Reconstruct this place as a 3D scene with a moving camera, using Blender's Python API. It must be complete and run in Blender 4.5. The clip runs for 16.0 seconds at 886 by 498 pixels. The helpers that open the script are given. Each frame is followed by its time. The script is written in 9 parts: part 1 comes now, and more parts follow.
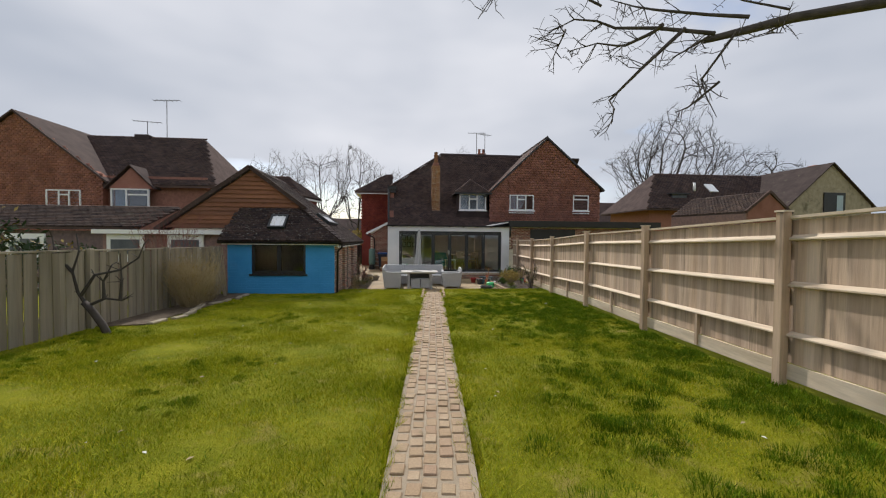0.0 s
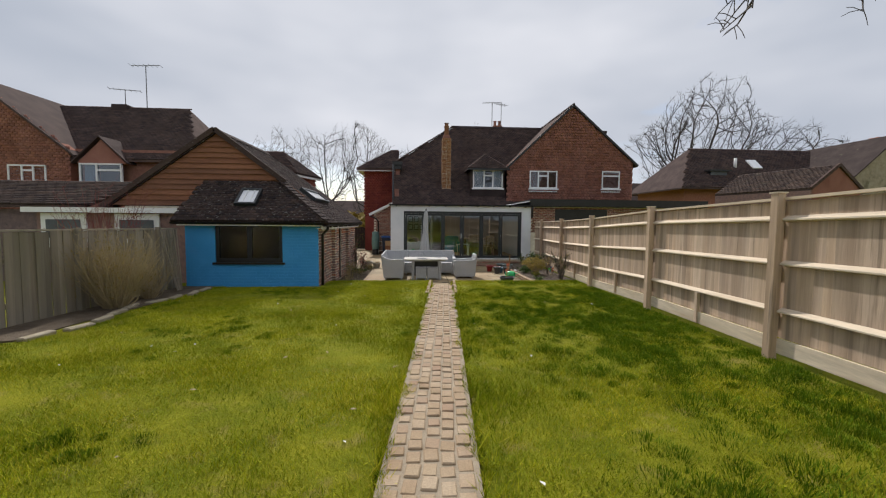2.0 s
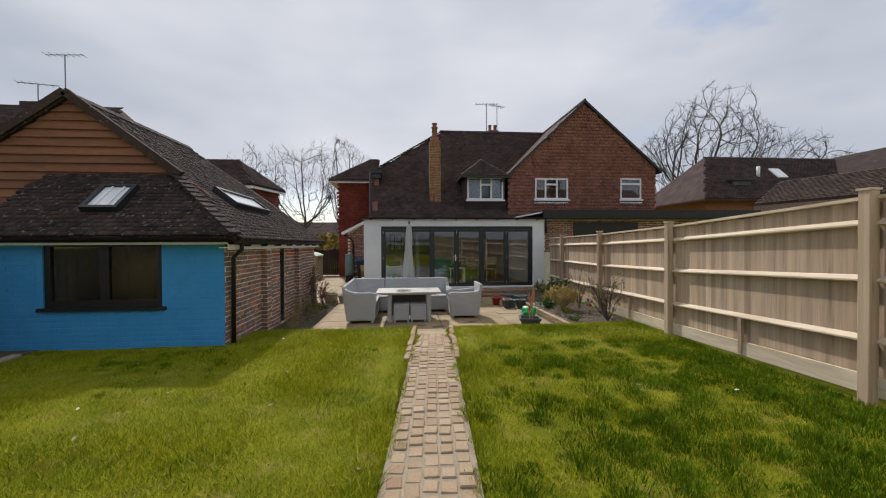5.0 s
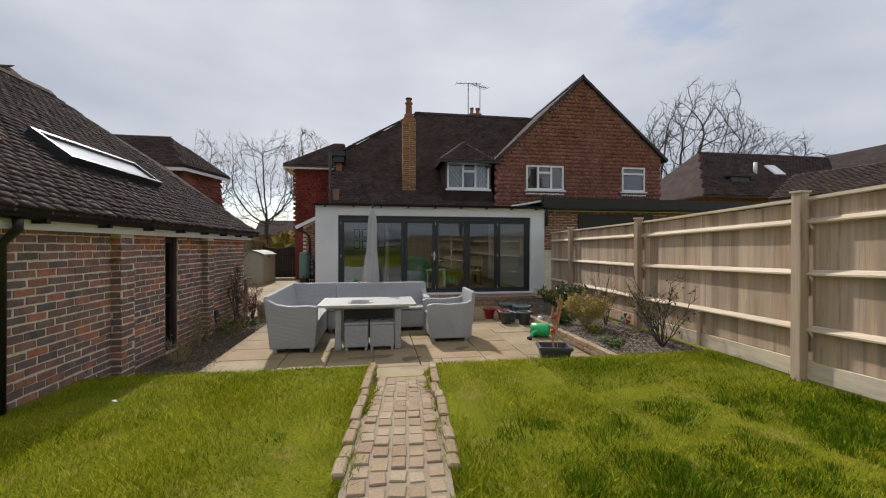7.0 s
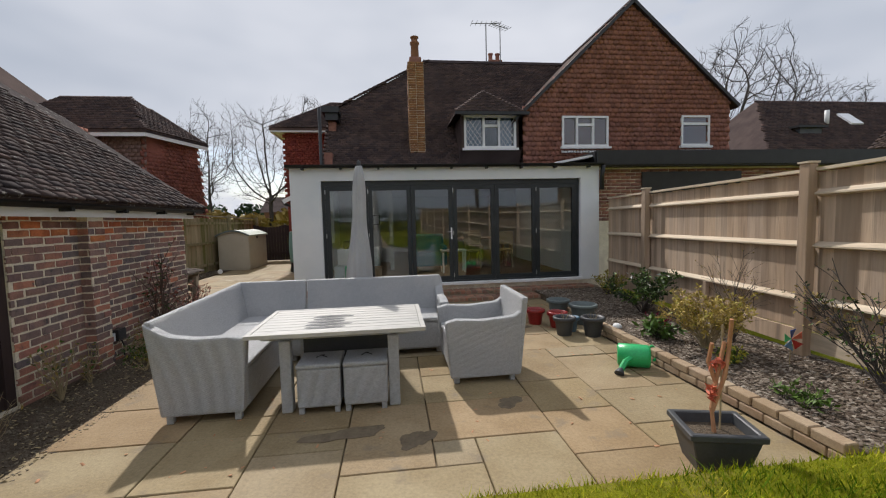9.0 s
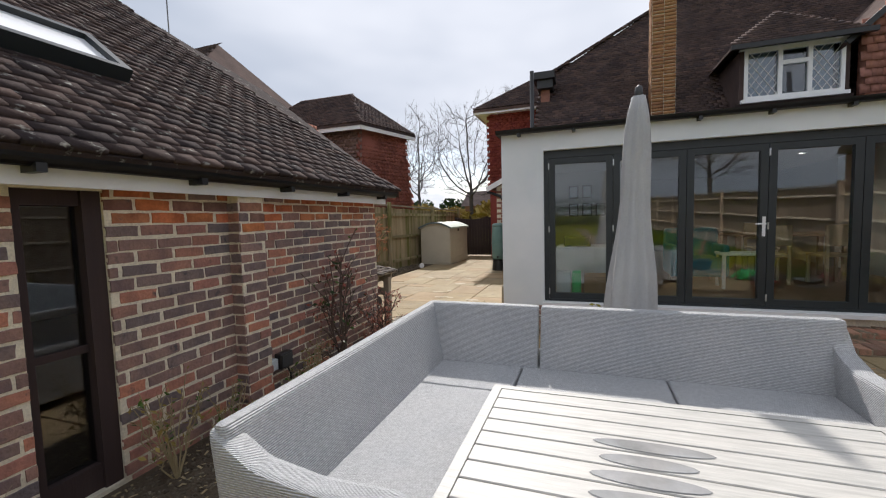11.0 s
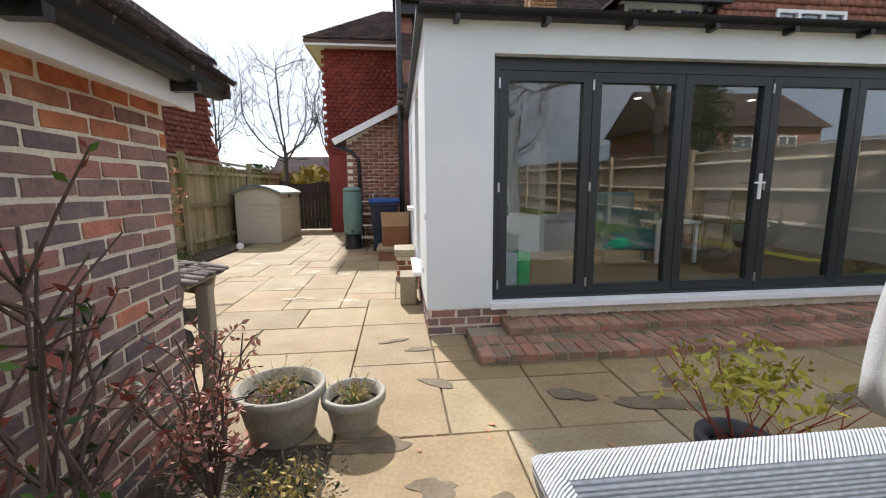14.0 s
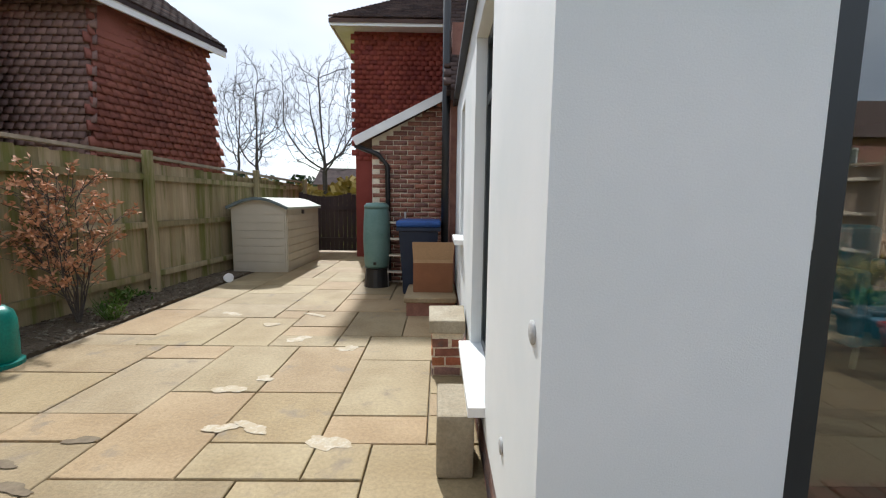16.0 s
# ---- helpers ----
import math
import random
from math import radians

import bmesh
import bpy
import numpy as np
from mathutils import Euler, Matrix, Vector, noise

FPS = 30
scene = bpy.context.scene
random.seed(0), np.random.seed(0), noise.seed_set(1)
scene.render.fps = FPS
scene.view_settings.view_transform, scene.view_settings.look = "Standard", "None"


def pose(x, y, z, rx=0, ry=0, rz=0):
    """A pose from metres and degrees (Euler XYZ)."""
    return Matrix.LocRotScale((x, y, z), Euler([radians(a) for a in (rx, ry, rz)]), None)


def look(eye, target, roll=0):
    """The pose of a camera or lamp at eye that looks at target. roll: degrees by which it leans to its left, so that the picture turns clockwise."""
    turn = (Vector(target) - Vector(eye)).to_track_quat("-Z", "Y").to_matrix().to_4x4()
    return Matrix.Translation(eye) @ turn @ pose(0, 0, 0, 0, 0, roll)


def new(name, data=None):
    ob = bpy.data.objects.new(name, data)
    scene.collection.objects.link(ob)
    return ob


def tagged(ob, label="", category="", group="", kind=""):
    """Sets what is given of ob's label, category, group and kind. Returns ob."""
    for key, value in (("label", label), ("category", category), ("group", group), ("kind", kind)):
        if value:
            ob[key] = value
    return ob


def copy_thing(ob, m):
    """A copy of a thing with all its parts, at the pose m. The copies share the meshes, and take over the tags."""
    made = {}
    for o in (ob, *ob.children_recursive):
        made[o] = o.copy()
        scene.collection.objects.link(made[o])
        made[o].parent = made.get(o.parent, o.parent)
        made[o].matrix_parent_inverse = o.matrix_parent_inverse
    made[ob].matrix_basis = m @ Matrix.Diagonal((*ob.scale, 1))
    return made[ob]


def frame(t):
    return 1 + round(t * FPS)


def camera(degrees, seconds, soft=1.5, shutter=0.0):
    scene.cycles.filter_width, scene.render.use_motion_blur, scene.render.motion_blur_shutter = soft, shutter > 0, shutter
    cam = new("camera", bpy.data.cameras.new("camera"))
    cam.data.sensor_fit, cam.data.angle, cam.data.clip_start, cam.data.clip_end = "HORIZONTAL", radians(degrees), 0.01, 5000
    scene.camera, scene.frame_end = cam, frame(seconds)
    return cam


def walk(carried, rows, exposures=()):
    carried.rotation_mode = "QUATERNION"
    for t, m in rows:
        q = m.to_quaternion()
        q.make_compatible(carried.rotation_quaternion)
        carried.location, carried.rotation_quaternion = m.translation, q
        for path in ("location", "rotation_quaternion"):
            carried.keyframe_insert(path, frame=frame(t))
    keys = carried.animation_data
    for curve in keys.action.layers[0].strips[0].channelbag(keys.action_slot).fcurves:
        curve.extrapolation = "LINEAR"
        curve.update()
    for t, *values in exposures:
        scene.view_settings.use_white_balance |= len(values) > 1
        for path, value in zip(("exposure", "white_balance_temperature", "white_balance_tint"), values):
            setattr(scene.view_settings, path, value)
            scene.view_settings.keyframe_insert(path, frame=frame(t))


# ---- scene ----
cam = camera(94.4, 16.0, soft=1.15)
PATH = [
    (0, (0.076, -0.145, 1.342), (0.263, 1.845, 1.29), 0.5),
    (0.5, (0.122, 0.472, 1.333), (0.31, 2.461, 1.249), 1.4),
    (1, (0.213, 1.159, 1.297), (0.382, 3.148, 1.176), 1.7),
    (1.5, (0.261, 1.786, 1.256), (0.409, 3.776, 1.128), 1.2),
    (2, (0.334, 2.507, 1.24), (0.466, 4.498, 1.108), 0.5),
    (2.5, (0.347, 3.164, 1.228), (0.478, 5.155, 1.1), -0.2),
    (3, (0.432, 3.834, 1.22), (0.573, 5.825, 1.094), -0.7),
    (3.5, (0.459, 4.455, 1.198), (0.613, 6.445, 1.072), -0.8),
    (4, (0.51, 5.165, 1.162), (0.677, 7.154, 1.039), -0.8),
    (4.2, (0.514, 5.438, 1.148), (0.683, 7.429, 1.044), -0.6),
    (6.3, (0.684, 8.447, 0.935), (0.941, 10.43, 0.961), 0.1),
    (6.5, (0.686, 8.738, 0.91), (0.962, 10.718, 0.926), 0.2),
    (7, (0.811, 9.487, 0.89), (1.125, 11.462, 0.878), 0.1),
    (7.5, (0.874, 10.144, 0.881), (1.2, 12.116, 0.839), -0.2),
    (8, (1.036, 10.825, 0.909), (1.351, 12.798, 0.831), -0.7),
    (8.5, (1.051, 11.502, 0.896), (1.341, 13.478, 0.788), -1.1),
    (9, (1.13, 12.229, 0.904), (1.371, 14.209, 0.763), -1.4),
    (9.5, (1.086, 12.87, 0.863), (1.273, 14.855, 0.701), -0.9),
    (10, (1.024, 13.579, 0.875), (0.849, 15.567, 0.735), 0.5),
    (10.2, (0.934, 13.81, 0.881), (0.529, 15.765, 0.748), 1.1),
    (12.3, (-0.726, 15.495, 0.673), (-1.475, 17.342, 0.504), -2.5),
    (12.5, (-0.859, 15.605, 0.667), (-1.334, 17.539, 0.486), -2.3),
    (13, (-0.997, 15.953, 0.659), (-0.95, 17.935, 0.401), -1.3),
    (13.5, (-1.042, 16.334, 0.651), (-0.81, 18.298, 0.355), -0.8),
    (14, (-0.973, 16.886, 0.643), (-0.762, 18.853, 0.347), -0.4),
    (14.5, (-0.942, 17.415, 0.664), (-0.819, 19.389, 0.367), -0.3),
    (15, (-0.957, 17.99, 0.71), (-0.943, 19.97, 0.431), 0.8),
    (15.5, (-0.909, 18.715, 0.625), (-1.005, 20.698, 0.379), 0.5),
    (16, (-0.973, 19.401, 0.703), (-0.953, 21.387, 0.471), 0.7),
]
walk(cam, [(t, look(eye, target, roll)) for t, eye, target, roll in PATH],
     [(0.0, -0.06, 6400, 13), (7.0, -0.12, 6350, 13), (10.0, -0.03, 6300, 13), (12.4, 0.65, 6200, 14), (14.5, 0.75, 6000, 13), (16.0, 0.52, 5950, 10)])

# ---- world, sun ----
SUN_EL, SUN_AZ = radians(43), radians(-14)      # azimuth from +y towards +x
world = bpy.data.worlds.new("overcast_sky")
scene.world = world
world.use_nodes = True
wn = world.node_tree
wn.nodes.clear()
w_out = wn.nodes.new("ShaderNodeOutputWorld")
w_bg = wn.nodes.new("ShaderNodeBackground")
sky = wn.nodes.new("ShaderNodeTexSky")
sky.sky_type, sky.sun_disc = "NISHITA", False
sky.sun_elevation, sky.sun_rotation = SUN_EL, SUN_AZ
w_tc = wn.nodes.new("ShaderNodeTexCoord")
w_map = wn.nodes.new("ShaderNodeMapping")
w_map.inputs["Scale"].default_value = (1.0, 1.0, 2.6)
w_map.inputs["Location"].default_value = (3.3, 1.9, 0.5)
w_n1 = wn.nodes.new("ShaderNodeTexNoise")
w_n1.inputs["Scale"].default_value, w_n1.inputs["Detail"].default_value, w_n1.inputs["Roughness"].default_value = 1.9, 5, 0.5
w_n2 = wn.nodes.new("ShaderNodeTexNoise")
w_n2.inputs["Scale"].default_value, w_n2.inputs["Detail"].default_value = 1.1, 4
w_r1 = wn.nodes.new("ShaderNodeValToRGB")       # cloud cover: few blue gaps
w_r1.color_ramp.elements[0].position, w_r1.color_ramp.elements[1].position = 0.27, 0.40
w_r2 = wn.nodes.new("ShaderNodeValToRGB")       # cloud tone
w_r2.color_ramp.elements[0].position, w_r2.color_ramp.elements[0].color = 0.34, (0.44, 0.49, 0.56, 1)
w_r2.color_ramp.elements[1].position, w_r2.color_ramp.elements[1].color = 0.66, (0.79, 0.81, 0.84, 1)
w_scale = wn.nodes.new("ShaderNodeVectorMath")
w_scale.operation = "SCALE"
w_scale.inputs["Scale"].default_value = 0.13
w_mix = wn.nodes.new("ShaderNodeMix")
w_mix.data_type = "RGBA"
wn.links.new(w_tc.outputs["Generated"], w_map.inputs["Vector"])
wn.links.new(w_map.outputs[0], w_n1.inputs["Vector"])
wn.links.new(w_map.outputs[0], w_n2.inputs["Vector"])
wn.links.new(w_n1.outputs["Fac"], w_r1.inputs["Fac"])
wn.links.new(w_n2.outputs["Fac"], w_r2.inputs["Fac"])
wn.links.new(sky.outputs[0], w_scale.inputs[0])
wn.links.new(w_r1.outputs["Color"], w_mix.inputs["Factor"])
wn.links.new(w_scale.outputs[0], w_mix.inputs[6])
wn.links.new(w_r2.outputs["Color"], w_mix.inputs[7])
wn.links.new(w_mix.outputs[2], w_bg.inputs["Color"])
w_bg.inputs["Strength"].default_value = 1.05
wn.links.new(w_bg.outputs[0], w_out.inputs["Surface"])

sun = new("sun", bpy.data.lights.new("sun", "SUN"))
sun.data.energy, sun.data.angle, sun.data.color = 4.0, radians(1.5), (1.0, 0.95, 0.86)
sun_from = Vector((math.sin(SUN_AZ) * math.cos(SUN_EL), math.cos(SUN_AZ) * math.cos(SUN_EL), math.sin(SUN_EL)))
sun.matrix_world = look(sun_from * 60, (0, 0, 0))

# ---- materials ----
def mat(name, a, b, scale=3.0, rough=0.8, bump=0.25, fine=40.0, metal=0.0, stain=None, stain_at=(0.55, 0.7), stain_scale=1.3,
        pieces=None, spec=0.3, stretch=(1, 1, 1), rough_var=0.1, bump_dist=0.01, grain=0.55):
    """Two colours by coarse noise, a fine grain with relief, an optional stain, and optional per-piece colours."""
    m = bpy.data.materials.new(name)
    m.use_nodes = True
    nt = m.node_tree
    bs = nt.nodes["Principled BSDF"]
    L = nt.links.new
    geo = nt.nodes.new("ShaderNodeNewGeometry")
    mp = nt.nodes.new("ShaderNodeMapping")
    mp.inputs["Scale"].default_value = stretch
    L(geo.outputs["Position"], mp.inputs["Vector"])

    def noisy(sc, det=4.0, rg=0.55):
        n = nt.nodes.new("ShaderNodeTexNoise")
        n.inputs["Scale"].default_value, n.inputs["Detail"].default_value, n.inputs["Roughness"].default_value = sc, det, rg
        L(mp.outputs[0], n.inputs["Vector"])
        return n.outputs["Fac"]

    def ramp(src, p0, p1, c0=(0, 0, 0, 1), c1=(1, 1, 1, 1)):
        r = nt.nodes.new("ShaderNodeValToRGB")
        r.color_ramp.elements[0].position, r.color_ramp.elements[1].position = p0, p1
        r.color_ramp.elements[0].color, r.color_ramp.elements[1].color = c0, c1
        L(src, r.inputs["Fac"])
        return r

    def mix(f, x, y, kind="MIX"):
        k = nt.nodes.new("ShaderNodeMix")
        k.data_type, k.blend_type = "RGBA", kind
        for v, i in ((f, 0), (x, 6), (y, 7)):
            if isinstance(v, (int, float, tuple)):
                k.inputs[i].default_value = v if not isinstance(v, tuple) else (*v, 1)[:4]
            else:
                L(v, k.inputs[i])
        return k.outputs[2]

    f_fine = noisy(fine, 6.0, 0.65)
    if pieces:
        oi = nt.nodes.new("ShaderNodeObjectInfo")
        ad = nt.nodes.new("ShaderNodeMath")
        ad.operation = "ADD"
        L(oi.outputs["Random"], ad.inputs[0])
        L(geo.outputs["Random Per Island"], ad.inputs[1])
        fr = nt.nodes.new("ShaderNodeMath")
        fr.operation = "FRACT"
        L(ad.outputs[0], fr.inputs[0])
        r = nt.nodes.new("ShaderNodeValToRGB")
        el = r.color_ramp.elements
        while len(el) < len(pieces):
            el.new(0.5)
        for i, c in enumerate(pieces):
            el[i].position, el[i].color = i / (len(pieces) - 1), (*c, 1)
        L(fr.outputs[0], r.inputs["Fac"])
        base = mix(ramp(noisy(scale), 0.35, 0.65).outputs[0], r.outputs[0], mix(1.0, r.outputs[0], a, "MULTIPLY"))
    else:
        base = ramp(noisy(scale), 0.32, 0.68, (*a, 1), (*b, 1)).outputs[0]
    base = mix(grain, base, ramp(f_fine, 0.25, 0.75, (0.55, 0.55, 0.55, 1), (1.3, 1.3, 1.3, 1)).outputs[0], "MULTIPLY")
    if stain:
        base = mix(ramp(noisy(stain_scale, 5.0, 0.6), *stain_at).outputs[0], base, stain)
    L(base, bs.inputs["Base Color"])
    rr = nt.nodes.new("ShaderNodeMapRange")
    L(f_fine, rr.inputs["Value"])
    rr.inputs["To Min"].default_value, rr.inputs["To Max"].default_value = max(0.02, rough - rough_var), min(1, rough + rough_var)
    L(rr.outputs[0], bs.inputs["Roughness"])
    bs.inputs["Metallic"].default_value = metal
    bs.inputs["Specular IOR Level"].default_value = spec
    if bump:
        bp = nt.nodes.new("ShaderNodeBump")
        bp.inputs["Strength"].default_value, bp.inputs["Distance"].default_value = bump, bump_dist
        L(f_fine, bp.inputs["Height"])
        L(bp.outputs[0], bs.inputs["Normal"])
    return m


def glass(name, tint=(0.9, 0.95, 0.95), rough=0.0):
    m = bpy.data.materials.new(name)
    m.use_nodes = True
    nt = m.node_tree
    nt.nodes.clear()
    out = nt.nodes.new("ShaderNodeOutputMaterial")
    tr, gl, mx, fr, pw, mr = (nt.nodes.new(k) for k in ("ShaderNodeBsdfTransparent", "ShaderNodeBsdfGlossy", "ShaderNodeMixShader", "ShaderNodeLayerWeight", "ShaderNodeMath", "ShaderNodeMapRange"))
    tr.inputs["Color"].default_value = (*tint, 1)
    gl.inputs["Roughness"].default_value = rough
    fr.inputs["Blend"].default_value, pw.operation = 0.5, "POWER"
    pw.inputs[1].default_value = 2.2
    mr.inputs["To Min"].default_value, mr.inputs["To Max"].default_value = 0.09, 0.95
    nt.links.new(fr.outputs["Facing"], pw.inputs[0])
    nt.links.new(pw.outputs[0], mr.inputs["Value"])
    nt.links.new(mr.outputs[0], mx.inputs[0])
    nt.links.new(tr.outputs[0], mx.inputs[1])
    nt.links.new(gl.outputs[0], mx.inputs[2])
    nt.links.new(mx.outputs[0], out.inputs["Surface"])
    return m


M_GROUND = mat("turf_soil", (0.14, 0.165, 0.010), (0.25, 0.25, 0.017), 2.6, 0.95, 0.9, 45, stain=(0.26, 0.225, 0.05), stain_scale=3.5, bump_dist=0.03, spec=0.05)
M_GRASS_LUSH = mat("lush_grass_blades", (0.66, 0.74, 0.6), None, 1.6, 0.8, 0, 9, spec=0.06, pieces=[(0.054, 0.112, 0.005), (0.099, 0.180, 0.006), (0.157, 0.243, 0.009), (0.207, 0.268, 0.013)])
M_GRASS = mat("grass_blades", (0.62, 0.72, 0.55), None, 0.9, 0.8, 0, 5, spec=0.06, pieces=[(0.156, 0.214, 0.008), (0.284, 0.337, 0.010), (0.406, 0.414, 0.012), (0.542, 0.492, 0.027), (0.624, 0.517, 0.064)], stain=(0.37, 0.33, 0.04), stain_at=(0.60, 0.78), stain_scale=1.9)
M_MORTAR = mat("lime_mortar", (0.84, 0.76, 0.60), (0.68, 0.61, 0.48), 9, 0.95, 0.8, 60, stain=(0.50, 0.44, 0.34), stain_at=(0.60, 0.78), stain_scale=2.5)
M_BRICK = mat("stock_brick", (0.70, 0.74, 0.82), None, 9, 0.9, 0.9, 55, pieces=[(0.284, 0.186, 0.156), (0.356, 0.205, 0.162), (0.218, 0.167, 0.156), (0.396, 0.223, 0.174), (0.251, 0.186, 0.166), (0.620, 0.248, 0.150), (0.317, 0.217, 0.186), (0.191, 0.155, 0.150), (0.554, 0.236, 0.168)], stain=(0.085, 0.078, 0.080), stain_at=(0.60, 0.72), stain_scale=11)
M_BRICK_RED = mat("orange_brick", (0.62, 0.58, 0.6), None, 8, 0.9, 0.9, 55, stain=(0.13, 0.10, 0.09), stain_at=(0.63, 0.72), stain_scale=11, pieces=[(0.651, 0.210, 0.079), (0.578, 0.179, 0.084), (0.252, 0.147, 0.116), (0.693, 0.252, 0.095)])
M_BRICK_FAR = mat("house_brick", (0.75, 0.72, 0.75), None, 9, 0.9, 0.6, 90, pieces=[(0.27, 0.145, 0.115), (0.42, 0.195, 0.13), (0.33, 0.165, 0.125)])
M_YELLOW_BRICK = mat("yellow_brick", (0.8, 0.75, 0.7), None, 9, 0.9, 0.6, 90, pieces=[(0.336, 0.175, 0.076), (0.403, 0.212, 0.095), (0.269, 0.129, 0.067)])
M_ROOF = mat("dark_clay_tiles", (0.7, 0.7, 0.72), None, 1.6, 0.95, 0.5, 70, pieces=[(0.082, 0.060, 0.056), (0.118, 0.082, 0.071), (0.067, 0.052, 0.052), (0.144, 0.096, 0.081)], spec=0.08)
M_ROOF_MOSS = mat("weathered_clay_tiles", (0.7, 0.7, 0.72), None, 1.6, 0.95, 0.5, 70, pieces=[(0.081, 0.061, 0.054), (0.117, 0.082, 0.066), (0.066, 0.052, 0.049), (0.110, 0.081, 0.066)], stain=(0.13, 0.12, 0.09), stain_at=(0.62, 0.75), stain_scale=3, spec=0.08)
M_ROOF_GAR = mat("lichened_clay_tiles", (0.75, 0.74, 0.74), None, 1.6, 0.95, 0.5, 70, pieces=[(0.054, 0.041, 0.040), (0.078, 0.056, 0.050), (0.043, 0.035, 0.036), (0.098, 0.067, 0.058)], stain=(0.27, 0.265, 0.24), stain_at=(0.60, 0.70), stain_scale=17, spec=0.08)
M_HUNG = mat("red_hung_tiles", (0.78, 0.74, 0.72), None, 1.2, 0.95, 0.5, 70, pieces=[(0.355, 0.165, 0.122), (0.432, 0.200, 0.143), (0.298, 0.145, 0.111), (0.394, 0.190, 0.148)], spec=0.08)
M_HUNG_RED = mat("bright_red_hung_tiles", (0.75, 0.72, 0.72), None, 1.2, 0.95, 0.5, 70, pieces=[(0.281, 0.068, 0.053), (0.332, 0.088, 0.062), (0.238, 0.060, 0.053)], spec=0.08)
M_WHITE = mat("white_render", (0.71, 0.75, 0.755), (0.80, 0.82, 0.82), 1.5, 0.8, 0.15, 200, stain=(0.74, 0.74, 0.73), stain_at=(0.66, 0.85), grain=0.06)
M_PAINT = mat("white_paint", (0.78, 0.78, 0.77), (0.84, 0.84, 0.83), 4, 0.5, 0.05, 80, grain=0.06)
M_BLUE = mat("sky_blue_masonry_paint", (0.05, 0.31, 0.64), (0.065, 0.35, 0.70), 2.2, 0.7, 0.35, 60, stain=(0.10, 0.29, 0.55), stain_at=(0.62, 0.8))
M_DARK = mat("anthracite_frame", (0.016, 0.021, 0.023), (0.021, 0.027, 0.029), 3, 0.42, 0.03, 150, spec=0.5, grain=0.1)
M_BLACK = mat("black_plastic", (0.012, 0.012, 0.013), (0.02, 0.02, 0.021), 5, 0.4, 0.05, 90, spec=0.5)
M_FENCE = mat("new_softwood", (0.74, 0.71, 0.69), None, 7, 0.9, 0.5, 22, stretch=(1, 1, 0.06), pieces=[(0.570, 0.419, 0.293), (0.699, 0.546, 0.405), (0.432, 0.328, 0.239), (0.644, 0.482, 0.338), (0.506, 0.391, 0.293), (0.607, 0.464, 0.347)], stain=(0.29, 0.22, 0.16), stain_at=(0.56, 0.67), stain_scale=11, grain=0.5)
M_RAIL = mat("pale_sawn_rail", (0.58, 0.47, 0.34), (0.70, 0.60, 0.46), 5, 0.8, 0.3, 24, stretch=(1, 0.07, 1), stain=(0.44, 0.33, 0.22), stain_at=(0.58, 0.75), stain_scale=6)
M_FENCE_OLD = mat("weathered_grey_boards", (0.70, 0.70, 0.68), None, 2.5, 0.9, 0.5, 16, stretch=(1, 1, 0.08), pieces=[(0.34, 0.285, 0.215), (0.45, 0.39, 0.305), (0.27, 0.225, 0.165), (0.40, 0.34, 0.26), (0.31, 0.27, 0.21)], stain=(0.20, 0.175, 0.12), stain_at=(0.52, 0.72), stain_scale=4)
M_FENCE_MOSS = mat("mossy_fence_boards", (0.72, 0.74, 0.66), None, 6, 0.9, 0.5, 20, stretch=(1, 1, 0.1), pieces=[(0.31, 0.25, 0.14), (0.43, 0.355, 0.22), (0.24, 0.20, 0.105), (0.38, 0.30, 0.18), (0.46, 0.37, 0.24)], stain=(0.16, 0.165, 0.05), stain_at=(0.50, 0.64), stain_scale=6)
M_WOOD_DARK = mat("dark_stained_boards", (0.035, 0.022, 0.022), (0.05, 0.032, 0.03), 2.5, 0.7, 0.4, 16, stretch=(1, 1, 0.1))
M_SLAB = mat("buff_sandstone", (0.80, 0.76, 0.70), None, 2.6, 0.75, 0.5, 45, pieces=[(0.330, 0.248, 0.131), (0.374, 0.300, 0.176), (0.295, 0.231, 0.134), (0.370, 0.265, 0.148), (0.348, 0.283, 0.179)], stain=(0.215, 0.17, 0.115), stain_at=(0.60, 0.74), stain_scale=4.2)
M_JOINT = mat("patio_joint_mortar", (0.27, 0.22, 0.155), (0.35, 0.29, 0.21), 5, 0.95, 0.5, 100)
M_PATHBRICK = mat("worn_path_brick", (0.85, 0.8, 0.75), None, 3, 0.9, 0.6, 70, pieces=[(0.404, 0.312, 0.205), (0.361, 0.264, 0.167), (0.447, 0.352, 0.243), (0.344, 0.240, 0.160)], stain=(0.17, 0.15, 0.08), stain_at=(0.62, 0.8), stain_scale=3)
M_STEPBRICK = mat("step_paver", (0.8, 0.8, 0.8), None, 3, 0.85, 0.5, 70, pieces=[(0.405, 0.190, 0.120), (0.315, 0.168, 0.115), (0.473, 0.269, 0.180), (0.270, 0.162, 0.120), (0.428, 0.202, 0.130)], stain=(0.17, 0.15, 0.10), stain_at=(0.52, 0.64), stain_scale=7)
M_STONE = mat("old_stone", (0.30, 0.25, 0.17), (0.40, 0.35, 0.26), 4, 0.9, 0.7, 50, stain=(0.16, 0.14, 0.09))
M_SOIL = mat("bed_soil", (0.10, 0.075, 0.05), (0.17, 0.13, 0.09), 5, 0.95, 1.0, 60, bump_dist=0.03)
M_BARK = mat("bare_bark", (0.06, 0.05, 0.045), (0.10, 0.085, 0.075), 6, 0.9, 0.5, 60)
M_GLASS = glass("door_glass", (0.92, 0.96, 0.95))
